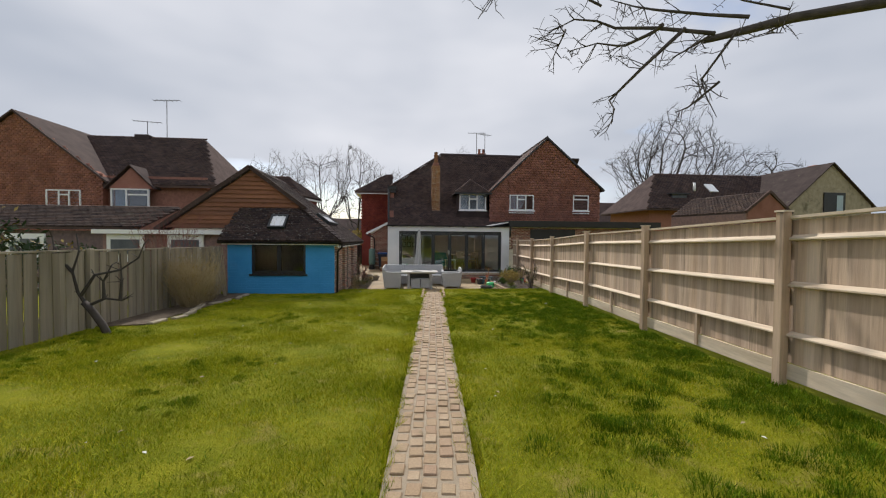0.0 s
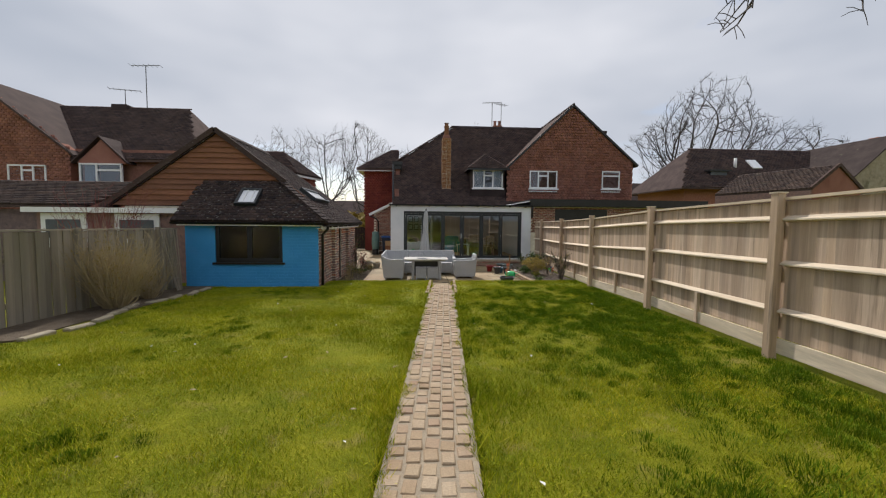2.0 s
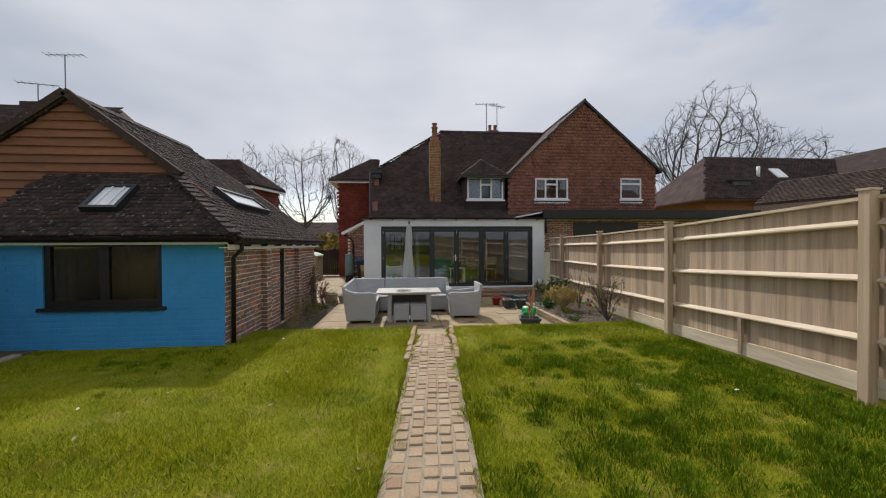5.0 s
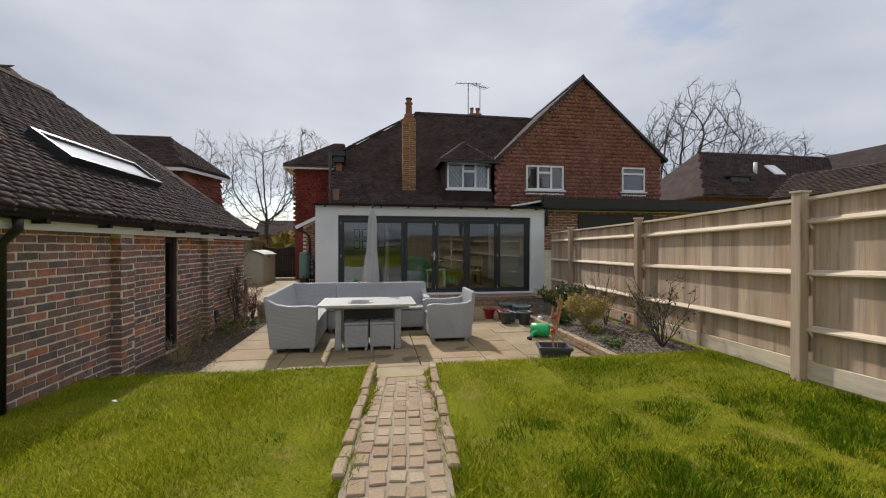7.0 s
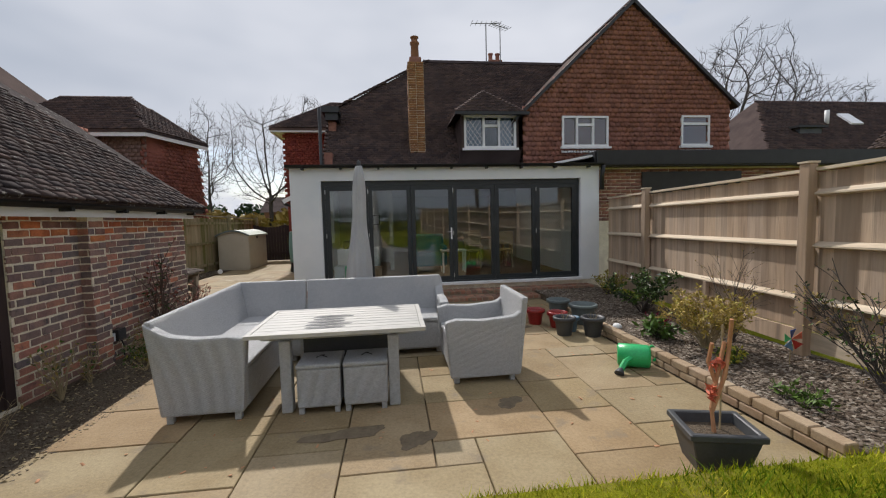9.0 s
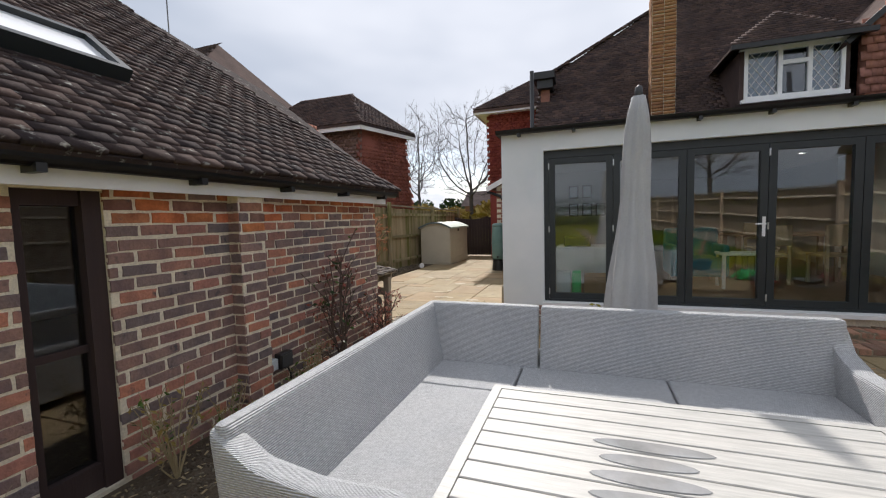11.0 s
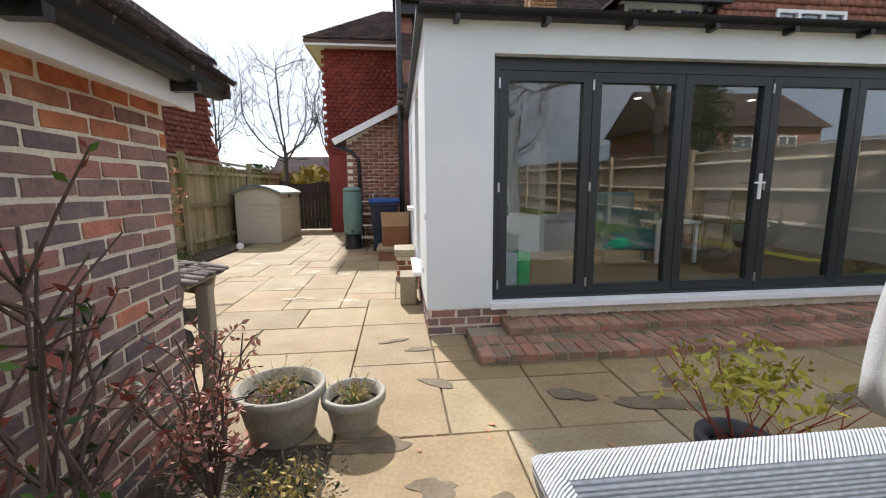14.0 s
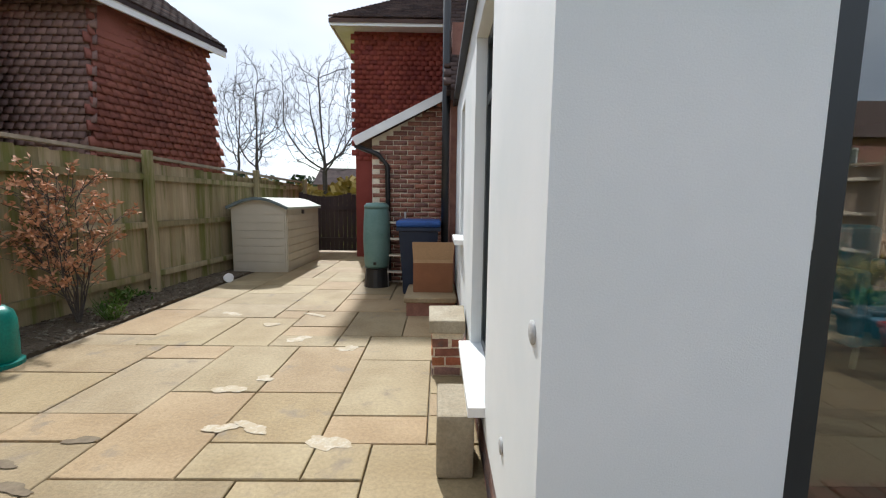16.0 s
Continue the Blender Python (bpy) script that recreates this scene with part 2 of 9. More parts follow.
M_WINGLASS = glass("window_glass", (0.75, 0.8, 0.82))

# ---- mesh helpers ----
def mesh_of(name, bm):
    me = bpy.data.meshes.new(name)
    bm.to_mesh(me)
    bm.free()
    return me


def part(name, bm, material, parent=None, label="", smooth=False):
    me = bm if isinstance(bm, bpy.types.Mesh) else mesh_of(name, bm)
    if material and not me.materials:
        me.materials.append(material)
    if smooth:
        me.shade_smooth()
    ob = new(name, me)
    if parent:
        ob.parent = parent
    return tagged(ob, label) if label else ob


def thing(name, at=(0, 0, 0), label="", category="", group="", kind="", turn=0):
    ob = new(name)
    ob.empty_display_size = 0.1
    ob.matrix_basis = pose(*at, 0, 0, turn)
    return tagged(ob, label, category, group, kind)


def box(bm, x0, x1, y0, y1, z0, z1, m=None):
    c = Matrix.Translation(((x0 + x1) / 2, (y0 + y1) / 2, (z0 + z1) / 2)) @ Matrix.Diagonal((x1 - x0, y1 - y0, z1 - z0, 1))
    return bmesh.ops.create_cube(bm, size=1, matrix=(m @ c if m else c))["verts"]


def bx(x0, x1, y0, y1, z0, z1, bevel=0.0, seg=1):
    bm = bmesh.new()
    box(bm, x0, x1, y0, y1, z0, z1)
    if bevel:
        bmesh.ops.bevel(bm, geom=bm.edges[:], offset=bevel, segments=seg, affect="EDGES", profile=0.5)
    return bm


def boxes(*lots, bevel=0.0):
    bm = bmesh.new()
    for b in lots:
        box(bm, *b)
    if bevel:
        bmesh.ops.bevel(bm, geom=bm.edges[:], offset=bevel, segments=1, affect="EDGES")
    return bm


def beam(bm, p, q, w, h, up=(0, 0, 1)):
    """A square bar from p to q, w across and h along up."""
    p, q = Vector(p), Vector(q)
    d = q - p
    y = d.normalized()
    x = y.cross(Vector(up)).normalized()
    z = x.cross(y)
    m = Matrix((x, y, z)).transposed().to_4x4()
    m.translation = (p + q) / 2
    return box(bm, -w / 2, w / 2, -d.length / 2, d.length / 2, -h / 2, h / 2, m)


def prism(bm, pts, off):
    """A flat polygon given thickness by the vector off."""
    a = [bm.verts.new(p) for p in pts]
    b = [bm.verts.new(Vector(p) + Vector(off)) for p in pts]
    bm.faces.new(a[::-1]), bm.faces.new(b)
    n = len(pts)
    for i in range(n):
        bm.faces.new((a[i], a[(i + 1) % n], b[(i + 1) % n], b[i]))
    bmesh.ops.recalc_face_normals(bm, faces=bm.faces[:])
    return bm


def slab(pts, off):
    return prism(bmesh.new(), pts, off)


def tube(name, pts, r, material, parent=None, label="", taper=None, res=6):
    """A round bar along points; r may shrink towards taper at the end."""
    bm = bmesh.new()
    tube_into(bm, pts, r, taper, res)
    return part(name, bm, material, parent, label, True)


def tube_into(bm, pts, r, taper=None, res=6):
    pts = [Vector(p) for p in pts]
    rings = []
    for i, p in enumerate(pts):
        d = (pts[min(i + 1, len(pts) - 1)] - pts[max(i - 1, 0)]).normalized()
        s = d.orthogonal().normalized() if not rings else None
        if s is None:
            s = (side - d * side.dot(d)).normalized()
        side = s
        t = d.cross(s)
        k = i / max(1, len(pts) - 1)
        rr = r + ((taper if taper is not None else r) - r) * k
        rings.append([bm.verts.new(p + (s * math.cos(a) + t * math.sin(a)) * rr) for a in [2 * math.pi * j / res for j in range(res)]])
    for a, b in zip(rings, rings[1:]):
        for j in range(res):
            bm.faces.new((a[j], a[(j + 1) % res], b[(j + 1) % res], b[j]))
    bm.faces.new(rings[0][::-1]), bm.faces.new(rings[-1])


def lathe(profile, res=24, closed=True):
    """A turned body from (radius, height) pairs."""
    bm = bmesh.new()
    rings = [[bm.verts.new((r * math.cos(2 * math.pi * j / res), r * math.sin(2 * math.pi * j / res), z)) for j in range(res)] for r, z in profile]
    for a, b in zip(rings, rings[1:]):
        for j in range(res):
            bm.faces.new((a[j], a[(j + 1) % res], b[(j + 1) % res], b[j]))
    if closed:
        bm.faces.new(rings[0][::-1]), bm.faces.new(rings[-1])
    bmesh.ops.recalc_face_normals(bm, faces=bm.faces[:])
    return bm


def inside(poly, u, v):
    n, c = len(poly), np.zeros(np.shape(u), bool)
    for i in range(n):
        (x1, y1), (x2, y2) = poly[i], poly[(i + 1) % n]
        if y1 != y2:
            c ^= ((y1 > v) != (y2 > v)) & (u < (x2 - x1) * (v - y1) / (y2 - y1) + x1)
    return c


def raw_mesh(name, verts, faces):
    """A mesh from arrays: verts (n, 3), faces (m, 4)."""
    me = bpy.data.meshes.new(name)
    verts, faces = np.asarray(verts, np.float32), np.asarray(faces, np.int32)
    k = faces.shape[1]
    me.vertices.add(len(verts))
    me.vertices.foreach_set("co", verts.ravel())
    me.loops.add(faces.size)
    me.loops.foreach_set("vertex_index", faces.ravel())
    me.polygons.add(len(faces))
    me.polygons.foreach_set("loop_start", np.arange(0, faces.size, k, dtype=np.int32))
    me.polygons.foreach_set("loop_total", np.full(len(faces), k, np.int32))
    me.update(calc_edges=True)
    return me


BOX_FACES = np.array([[0, 3, 2, 1], [4, 5, 6, 7], [0, 1, 5, 4], [1, 2, 6, 5], [2, 3, 7, 6], [3, 0, 4, 7]])


def field(name, material, o, u, v, poly, w, h, lap=0.0, thick=0.015, lift=0.012, stagger=0.5, parent=None, seed=1, jitter=0.003, gap=0.004, label="", taken=None):
    """Courses of tiles or bricks on the plane o + a*u + b*v, inside poly (in a, b). Each piece is a closed box; its lower edge
    stands lift proud of its upper edge, and it reaches lap under the course above."""
    rng = np.random.default_rng(seed)
    o, u, v = Vector(o), Vector(u).normalized(), Vector(v).normalized()
    n = u.cross(v).normalized()
    pa, pb = [p[0] for p in poly], [p[1] for p in poly]
    rows = np.arange(min(pb), max(pb), h)
    A, B = [], []
    for i, b in enumerate(rows):
        a = np.arange(min(pa) - w * (1 + stagger * (i % 2)), max(pa) + w, w)
        A.append(a), B.append(np.full(len(a), b))
    A, B = np.concatenate(A), np.concatenate(B)
    keep = inside(poly, A + w / 2, B + h / 2)
    if taken:
        for (a0, a1, b0, b1) in taken:
            keep &= ~((A + w / 2 > a0) & (A + w / 2 < a1) & (B + h / 2 > b0) & (B + h / 2 < b1))
    A, B = A[keep], B[keep]
    k = len(A)
    if not k:
        return None
    j = lambda s=jitter: rng.normal(0, s, k)
    a0, a1 = A + gap / 2 + j(jitter * 0.5), A + w - gap / 2 + j(jitter * 0.5)
    b0, b1 = B + j(), B + h + lap - gap * (lap == 0)
    d_lo, d_hi = thick + lift + np.abs(j()), thick + np.abs(j())
    U, V, N, O = (np.array(x) for x in (u, v, n, o))

    def vert(a, b, d):
        return O + a[:, None] * U + b[:, None] * V + d[:, None] * N
    z = np.full(k, -0.002)
    vs = np.stack([vert(a0, b0, z), vert(a1, b0, z), vert(a1, b1, z), vert(a0, b1, z), vert(a0, b0, d_lo), vert(a1, b0, d_lo), vert(a1, b1, d_hi), vert(a0, b1, d_hi)], 1).reshape(-1, 3)
    fs = (BOX_FACES[None] + (np.arange(k) * 8)[:, None, None]).reshape(-1, 4)
    ob = part(name, raw_mesh(name, vs, fs), material, parent, label)
    return tagged(ob, kind="stuff")


def merged(name, things, material, parent=None, label=""):
    return part(name, boxes(*things), material, parent, label)


def tubes_bm(lines, r, taper=None, res=6):
    bm = bmesh.new()
    for l in lines:
        tube_into(bm, l, r, taper, res)
    return bm

# ---- ground ----
PATIO = -0.62


def lawn(y):
    return float(np.interp(y, [-60, 0, 6, 10, 13, 14.09, 14.13, 200], [0.6, -0.12, -0.28, -0.355, -0.42, -0.435, -0.72, -0.72]))


ys = sorted(set([-900, -300, -120, -60, -20, 30, 60, 120, 300, 900] + [round(-6 + 0.2 * i, 2) for i in range(103)] + [14.09, 14.13]))
xs = sorted(set([-900, -300, -120, -60, -20, 20, 60, 120, 300, 900] + [round(-7 + 0.5 * i, 2) for i in range(26)] + [round(-0.8 + 0.08 * i, 2) for i in range(32)]))
def sunk(x, y):
    return -0.13 if -3 < y < 14.3 and abs(x - 0.316 - (y - 3.33) * 0.0717) < 0.31 else 0.0


gv = [(x, y, lawn(y) + sunk(x, y) + (0.03 * noise.noise((x * 1.1, y * 1.1, 0)) if -6 < y < 14 else 0)) for y in ys for x in xs]
nx = len(xs)
gf = [(j * nx + i, j * nx + i + 1, (j + 1) * nx + i + 1, (j + 1) * nx + i) for j in range(len(ys) - 1) for i in range(nx - 1)]
ground = part("ground", raw_mesh("ground", gv, gf), M_GROUND, smooth=True)
tagged(ground, "mown green lawn sloping down to the patio", "lawn", kind="structure")

# patio base under the slabs, and brick path base
patio = part("patio", bx(-6.0, 5.6, 14.04, 31.0, PATIO - 0.09, PATIO - 0.03), M_JOINT)
tagged(patio, "buff sandstone paving laid in random rectangles", "patio", kind="structure")


def path_x(y):
    return 0.316 + (y - 3.33) * 0.0717


path_bm = bmesh.new()
for i in range(68):
    y0, y1 = -3 + i * 0.25, -3 + (i + 1) * 0.25
    sink = [0.15 * max(0, (y - 12.6) / 1.8) for y in (y0, y1)]
    c = [(path_x(y0) - 0.3, y0, lawn(y0) - 0.03 - sink[0]), (path_x(y0) + 0.3, y0, lawn(y0) - 0.03 - sink[0]), (path_x(y1) + 0.3, y1, lawn(y1) - 0.03 - sink[1]), (path_x(y1) - 0.3, y1, lawn(y1) - 0.03 - sink[1])]
    prism(path_bm, c, (0, 0, 0.035))
garden_path = part("path", path_bm, M_JOINT)
tagged(garden_path, "narrow straight path of worn buff bricks", "path", kind="structure")

# ---- garage with blue front ----
garage = thing("garage", (-3.7, 16, -0.45), "converted brick garage with blue front wall and tiled roof", "garage")
GX, GY0, GY1, GZ1 = -2.10, 12.97, 19.08, 1.06


def under(parent, ob):
    ob.parent = parent
    ob.matrix_parent_inverse = parent.matrix_basis.inverted()
    return ob


g_wall = under(garage, part("side_wall", boxes((-2.32, GX, GY0 + 0.006, 15.70, -0.75, GZ1), (-2.32, GX, 16.08, GY1, -0.75, GZ1), (-2.32, GX, 15.70, 16.08, -0.75, -0.60), (-2.32, GX, 15.70, 16.08, 1.02, GZ1)), M_MORTAR, label="brown brick side wall with piers"))
under(garage, part("back_wall", boxes((-7.4, -2.32, GY1 - 0.22, GY1, -0.75, GZ1 + 0.2)), M_MORTAR))
under(garage, part("far_wall", boxes((-7.4, -7.18, 14.1, GY1 - 0.22, -0.75, 1.85)), M_MORTAR))
for b in ((-5.32, -4.61, GY0, GY0 + 0.2, -0.75, 1.22), (-2.99, GX - 0.003, GY0, GY0 + 0.2, -0.75, 1.22), (-4.61, -2.99, GY0, GY0 + 0.2, -0.75, 0.19), (-4.61, -2.99, GY0, GY0 + 0.2, 1.15, 1.22)):
    under(garage, part("front_wall", boxes(b), M_BLUE, label="front wall painted bright blue"))
under(garage, part("return_wall", boxes((-5.32, -5.1, GY0 + 0.2, 14.1, -0.75, 1.22), (-7.4, -5.32, 14.0, 14.2, -0.75, 1.6)), M_MORTAR))
gwin = under(garage, part("window", boxes((-4.61, -4.53, GY0 + 0.03, GY0 + 0.1, 0.19, 1.15), (-3.07, -2.99, GY0 + 0.03, GY0 + 0.1, 0.19, 1.15), (-4.61, -2.99, GY0 + 0.031, GY0 + 0.099, 1.07, 1.15), (-4.61, -2.99, GY0 + 0.031, GY0 + 0.099, 0.19, 0.29)), M_BLACK, label="black two-light window"))
part("mullion", boxes((-3.86, -3.74, GY0 + 0.032, GY0 + 0.098, 0.29, 1.07)), M_BLACK, gwin)
part("sill", boxes((-4.67, -2.93, GY0 - 0.05, GY0 + 0.03, 0.14, 0.19)), M_BLACK, gwin)
part("pane", boxes((-4.53, -3.86, GY0 + 0.06, GY0 + 0.066, 0.29, 1.07)), M_WINGLASS, gwin)
part("pane", boxes((-3.74, -3.07, GY0 + 0.06, GY0 + 0.066, 0.29, 1.07)), M_WINGLASS, gwin)
swin = under(garage, part("door", boxes((GX - 0.12, GX - 0.04, 15.70, 15.75, -0.60, 1.02), (GX - 0.12, GX - 0.02, 15.99, 16.08, -0.60, 1.02), (GX - 0.119, GX - 0.041, 15.75, 15.99, 0.94, 1.02), (GX - 0.119, GX - 0.041, 15.75, 15.99, -0.60, -0.46)), M_WOOD_DARK, label="tall narrow glazed door in dark timber frame"))
part("pane", boxes((GX - 0.083, GX - 0.077, 15.75, 15.99, -0.46, 0.94)), M_WINGLASS, swin)
part("glazing_bar", boxes((GX - 0.10, GX - 0.06, 15.75, 15.99, 0.16, 0.20)), M_WOOD_DARK, swin)
under(garage, part("floor", boxes((-7.18, -2.32, 13.2, 18.8, -0.6, -0.5)), M_WOOD_DARK))
# roof: gable at the front, ridge running back, hip to the lower front lean-to
RX, RZ, RY0, RY1 = -5.0, 3.60, 14.02, 19.2
EZ = 1.17
EX = -1.82
slope = Vector((RX - EX, 0, RZ - EZ))
s_len = slope.length
HIPY = 17.9
main_pts = [(EX, RY0 - 1.2, EZ), (EX, RY1, EZ), (-3.62, RY1 - 0.15, EZ + (EX + 3.62) * slope.z / -slope.x), (RX, HIPY, RZ), (RX, RY0, RZ), (-3.36, RY0, EZ + (EX + 3.36) * slope.z / -slope.x)]
g_roof = under(garage, part("roof", slab(main_pts, (-0.05, 0, -0.07)), M_ROOF_GAR, label="lichen-spotted dark clay tile roof"))
left_pts = [(-7.9, RY0 - 0.1, 1.55), (RX, RY0 - 0.1, RZ), (RX, HIPY, RZ), (-7.9, RY1, 1.55)]
under(garage, part("roof", slab(left_pts, (0, 0, -0.08)), M_ROOF_GAR))
under(garage, part("roof", slab([(EX, RY1, EZ), (-7.9, RY1, 1.5), (RX, HIPY, RZ)], (0, 0, -0.07)), M_ROOF_GAR))
front_pts = [(-5.5, GY0 - 0.28, EZ + 0.05), (EX, GY0 - 0.28, EZ + 0.03), (-3.36, RY0, 2.29), (-5.3, RY0, 2.29)]
under(garage, part("roof", slab(front_pts, (0, 0.05, -0.07)), M_ROOF_GAR))
under(garage, part("gable_wall", slab([(-7.6, 14.03, 1.5), (-2.9, 14.03, 1.95), (RX, 14.03, RZ - 0.07)], (0, 0.2, 0)), M_HUNG, label="weatherboarded gable of reddish boards"))
M_CLAD = mat("red_brown_weatherboard", (0.8, 0.8, 0.8), None, 3, 0.9, 0.4, 30, stretch=(0.2, 1, 1), pieces=[(0.24, 0.105, 0.06), (0.30, 0.135, 0.075), (0.20, 0.095, 0.06), (0.27, 0.125, 0.075)])
for i in range(14):
    z = 1.62 + i * 0.142
    zt = min(z + 0.155, RZ - 0.03)
    lo = [-7.85 + (q - 1.55) * 2.9 / 2.05 for q in (z, zt)]
    hi = [min(-2.7, RX + (RZ - q) * 1.8 / 1.32) for q in (z, zt)]
    wob = 0.004 * math.sin(i * 2.3)
    bm = bmesh.new()
    prism(bm, [(lo[0], 13.962 + wob, z), (hi[0], 13.958 - wob, z + 2 * wob), (hi[1], 14.0, zt), (lo[1], 14.0, zt)], (0, 0.022, 0))
    under(garage, part("cladding_board", bm, M_CLAD))
bm = bmesh.new()
beam(bm, (-7.95, 13.93, 1.55), (RX, 13.93, RZ + 0.04), 0.1, 0.13)
beam(bm, (RX, 13.93, RZ + 0.04), (-3.2, 13.93, 2.28), 0.1, 0.13)
under(garage, part("bargeboard", bm, M_ROOF_GAR))
under(garage, part("ridge", slab([(RX - 0.1, RY0 - 0.1, RZ - 0.02), (RX + 0.1, RY0 - 0.1, RZ - 0.02), (RX, RY0 - 0.1, RZ + 0.08)], (0, HIPY - RY0 + 0.1, 0)), M_ROOF_GAR))
sv = (slope.x / s_len, 0, slope.z / s_len)
# tiles on the side slope: a = along +y from RY0-1.2, b = up the slope
k_sl = s_len / (EX - RX)
g_poly = [(0, 0), (RY1 - RY0 + 1.2, 0), (HIPY - RY0 + 1.2, s_len), (1.2, s_len), (1.2, (EX + 3.36) * k_sl)]
field("roof_tiles", M_ROOF_GAR, (EX, RY0 - 1.2, EZ + 0.005), (0, 1, 0), sv, g_poly, 0.165, 0.098, lap=0.05, thick=0.010, lift=0.014, parent=None, seed=3, jitter=0.005)
under(garage, bpy.data.objects["roof_tiles"])
fs_v = Vector((0, RY0 - GY0 + 0.28, 2.29 - EZ - 0.04)).normalized()
fl = math.hypot(RY0 - GY0 + 0.28, 2.29 - EZ - 0.04)
under(garage, field("roof_tiles", M_ROOF_GAR, (-5.5, GY0 - 0.28, EZ + 0.05), (1, 0, 0), fs_v, [(0, 0), (3.68, 0), (2.14, fl), (0.2, fl)], 0.165, 0.098, lap=0.05, thick=0.012, lift=0.016, seed=4, jitter=0.004))
# rounded hip tiles
bm = bmesh.new()
hp, hq = Vector((EX - 0.02, GY0 - 0.26, EZ + 0.06)), Vector((-3.36, RY0 - 0.02, 2.33))
for i in range(13):
    a, b = hp.lerp(hq, i / 13), hp.lerp(hq, (i + 1.25) / 13)
    beam(bm, a + Vector((0, 0, 0.035)), b + Vector((0, 0, 0.01)), 0.17, 0.03)
under(garage, part("hip_tiles", bm, M_ROOF_GAR))
# fascia, gutter
under(garage, part("fascia", boxes((-1.98, -1.955, GY0 - 0.19, RY1 - 0.1, 1.02, 1.145), (-5.4, -1.955, GY0 - 0.215, GY0 - 0.19, 1.10, 1.2)), M_PAINT, label="white painted fascia board"))
under(garage, part("soffit", boxes((GX, -1.98, GY0 - 0.19, RY1 - 0.1, 1.045, 1.06), (-5.4, -1.98, GY0 - 0.19, GY0, 1.1, 1.115)), M_PAINT))


def gutter(p, q, out, r=0.055):
    """Half-round gutter from p to q, open to the sky, with brackets."""
    p, q, out = Vector(p), Vector(q), Vector(out)
    bm = bmesh.new()
    rows = []
    for e in (p, q):
        rows.append([bm.verts.new(e + out * (r * math.cos(t)) - Vector((0, 0, 1)) * (r * math.sin(t))) for t in [math.pi * i / 8 for i in range(9)]])
    for i in range(8):
        bm.faces.new((rows[0][i], rows[0][i + 1], rows[1][i + 1], rows[1][i]))
    bmesh.ops.solidify(bm, geom=bm.faces[:], thickness=0.006)
    return bm


under(garage, part("gutter", gutter((-1.89, GY0 - 0.3, 1.15), (-1.89, RY1 + 0.02, 1.15), (1, 0, 0)), M_BLACK, label="black half-round gutter"))
under(garage, part("gutter", gutter((-5.5, GY0 - 0.27, 1.19), (-1.9, GY0 - 0.27, 1.19), (0, -1, 0)), M_BLACK))
for y in (13.3, 14.1, 14.9, 15.7, 16.5, 17.3, 18.1, 18.9):
    under(garage, part("bracket", boxes((-1.953, -1.84, y - 0.02, y + 0.02, 1.07, 1.11)), M_BLACK))
under(garage, tube("downpipe", [(-1.89, GY0 + 0.1, 1.1), (-1.9, GY0 + 0.12, 1.02), (-2.03, GY0 + 0.14, 0.9), (-2.04, GY0 + 0.14, -0.4)], 0.034, M_BLACK, label="black plastic downpipe", res=10))
for y0, y1 in ((14.53, 14.78), (16.89, 17.13)):
    under(garage, part("pier", bx(GX, GX + 0.105, y0, y1, -0.75, GZ1 - 0.002), M_MORTAR))


def skylight(at, u, v, w, h, name="skylight", bars=0):
    """A roof window: dark kerb frame, pane, and glazing bars, on the slope u, v."""
    u, v = Vector(u).normalized(), Vector(v).normalized()
    n = u.cross(v).normalized()
    m = Matrix((u, v, n)).transposed().to_4x4()
    m.translation = at
    bm = bmesh.new()
    f = 0.055
    for b in ((0, w, 0, f, 0, 0.1), (0, w, h - f, h, 0, 0.1), (0, f, f, h - f, 0, 0.099), (w - f, w, f, h - f, 0, 0.099)):
        box(bm, *b, m)
    fr = under(garage, part(name, bm, M_DARK, label="roof window with dark frame"))
    bm = bmesh.new()
    box(bm, f, w - f, f, h - f, 0.055, 0.062, m)
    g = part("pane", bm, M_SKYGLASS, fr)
    for i in range(bars):
        bm = bmesh.new()
        x = w * (i + 1) / (bars + 1)
        box(bm, x - 0.012, x + 0.012, f, h - f, 0.06, 0.085, m)
        part("glazing_bar", bm, M_PAINT, fr)
    return fr


# opaque, smooth, near-white pane for the roof windows
M_SKYGLASS = mat("near_white_roof_pane", (0.80, 0.82, 0.84), (0.84, 0.85, 0.86), 2, 0.15, 0, 10, spec=0.8, rough_var=0.02, grain=0.05)
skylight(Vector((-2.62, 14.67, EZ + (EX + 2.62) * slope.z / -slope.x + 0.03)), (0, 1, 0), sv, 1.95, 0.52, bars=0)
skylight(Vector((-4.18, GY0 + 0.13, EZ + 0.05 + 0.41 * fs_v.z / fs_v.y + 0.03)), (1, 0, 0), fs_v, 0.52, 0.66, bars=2)

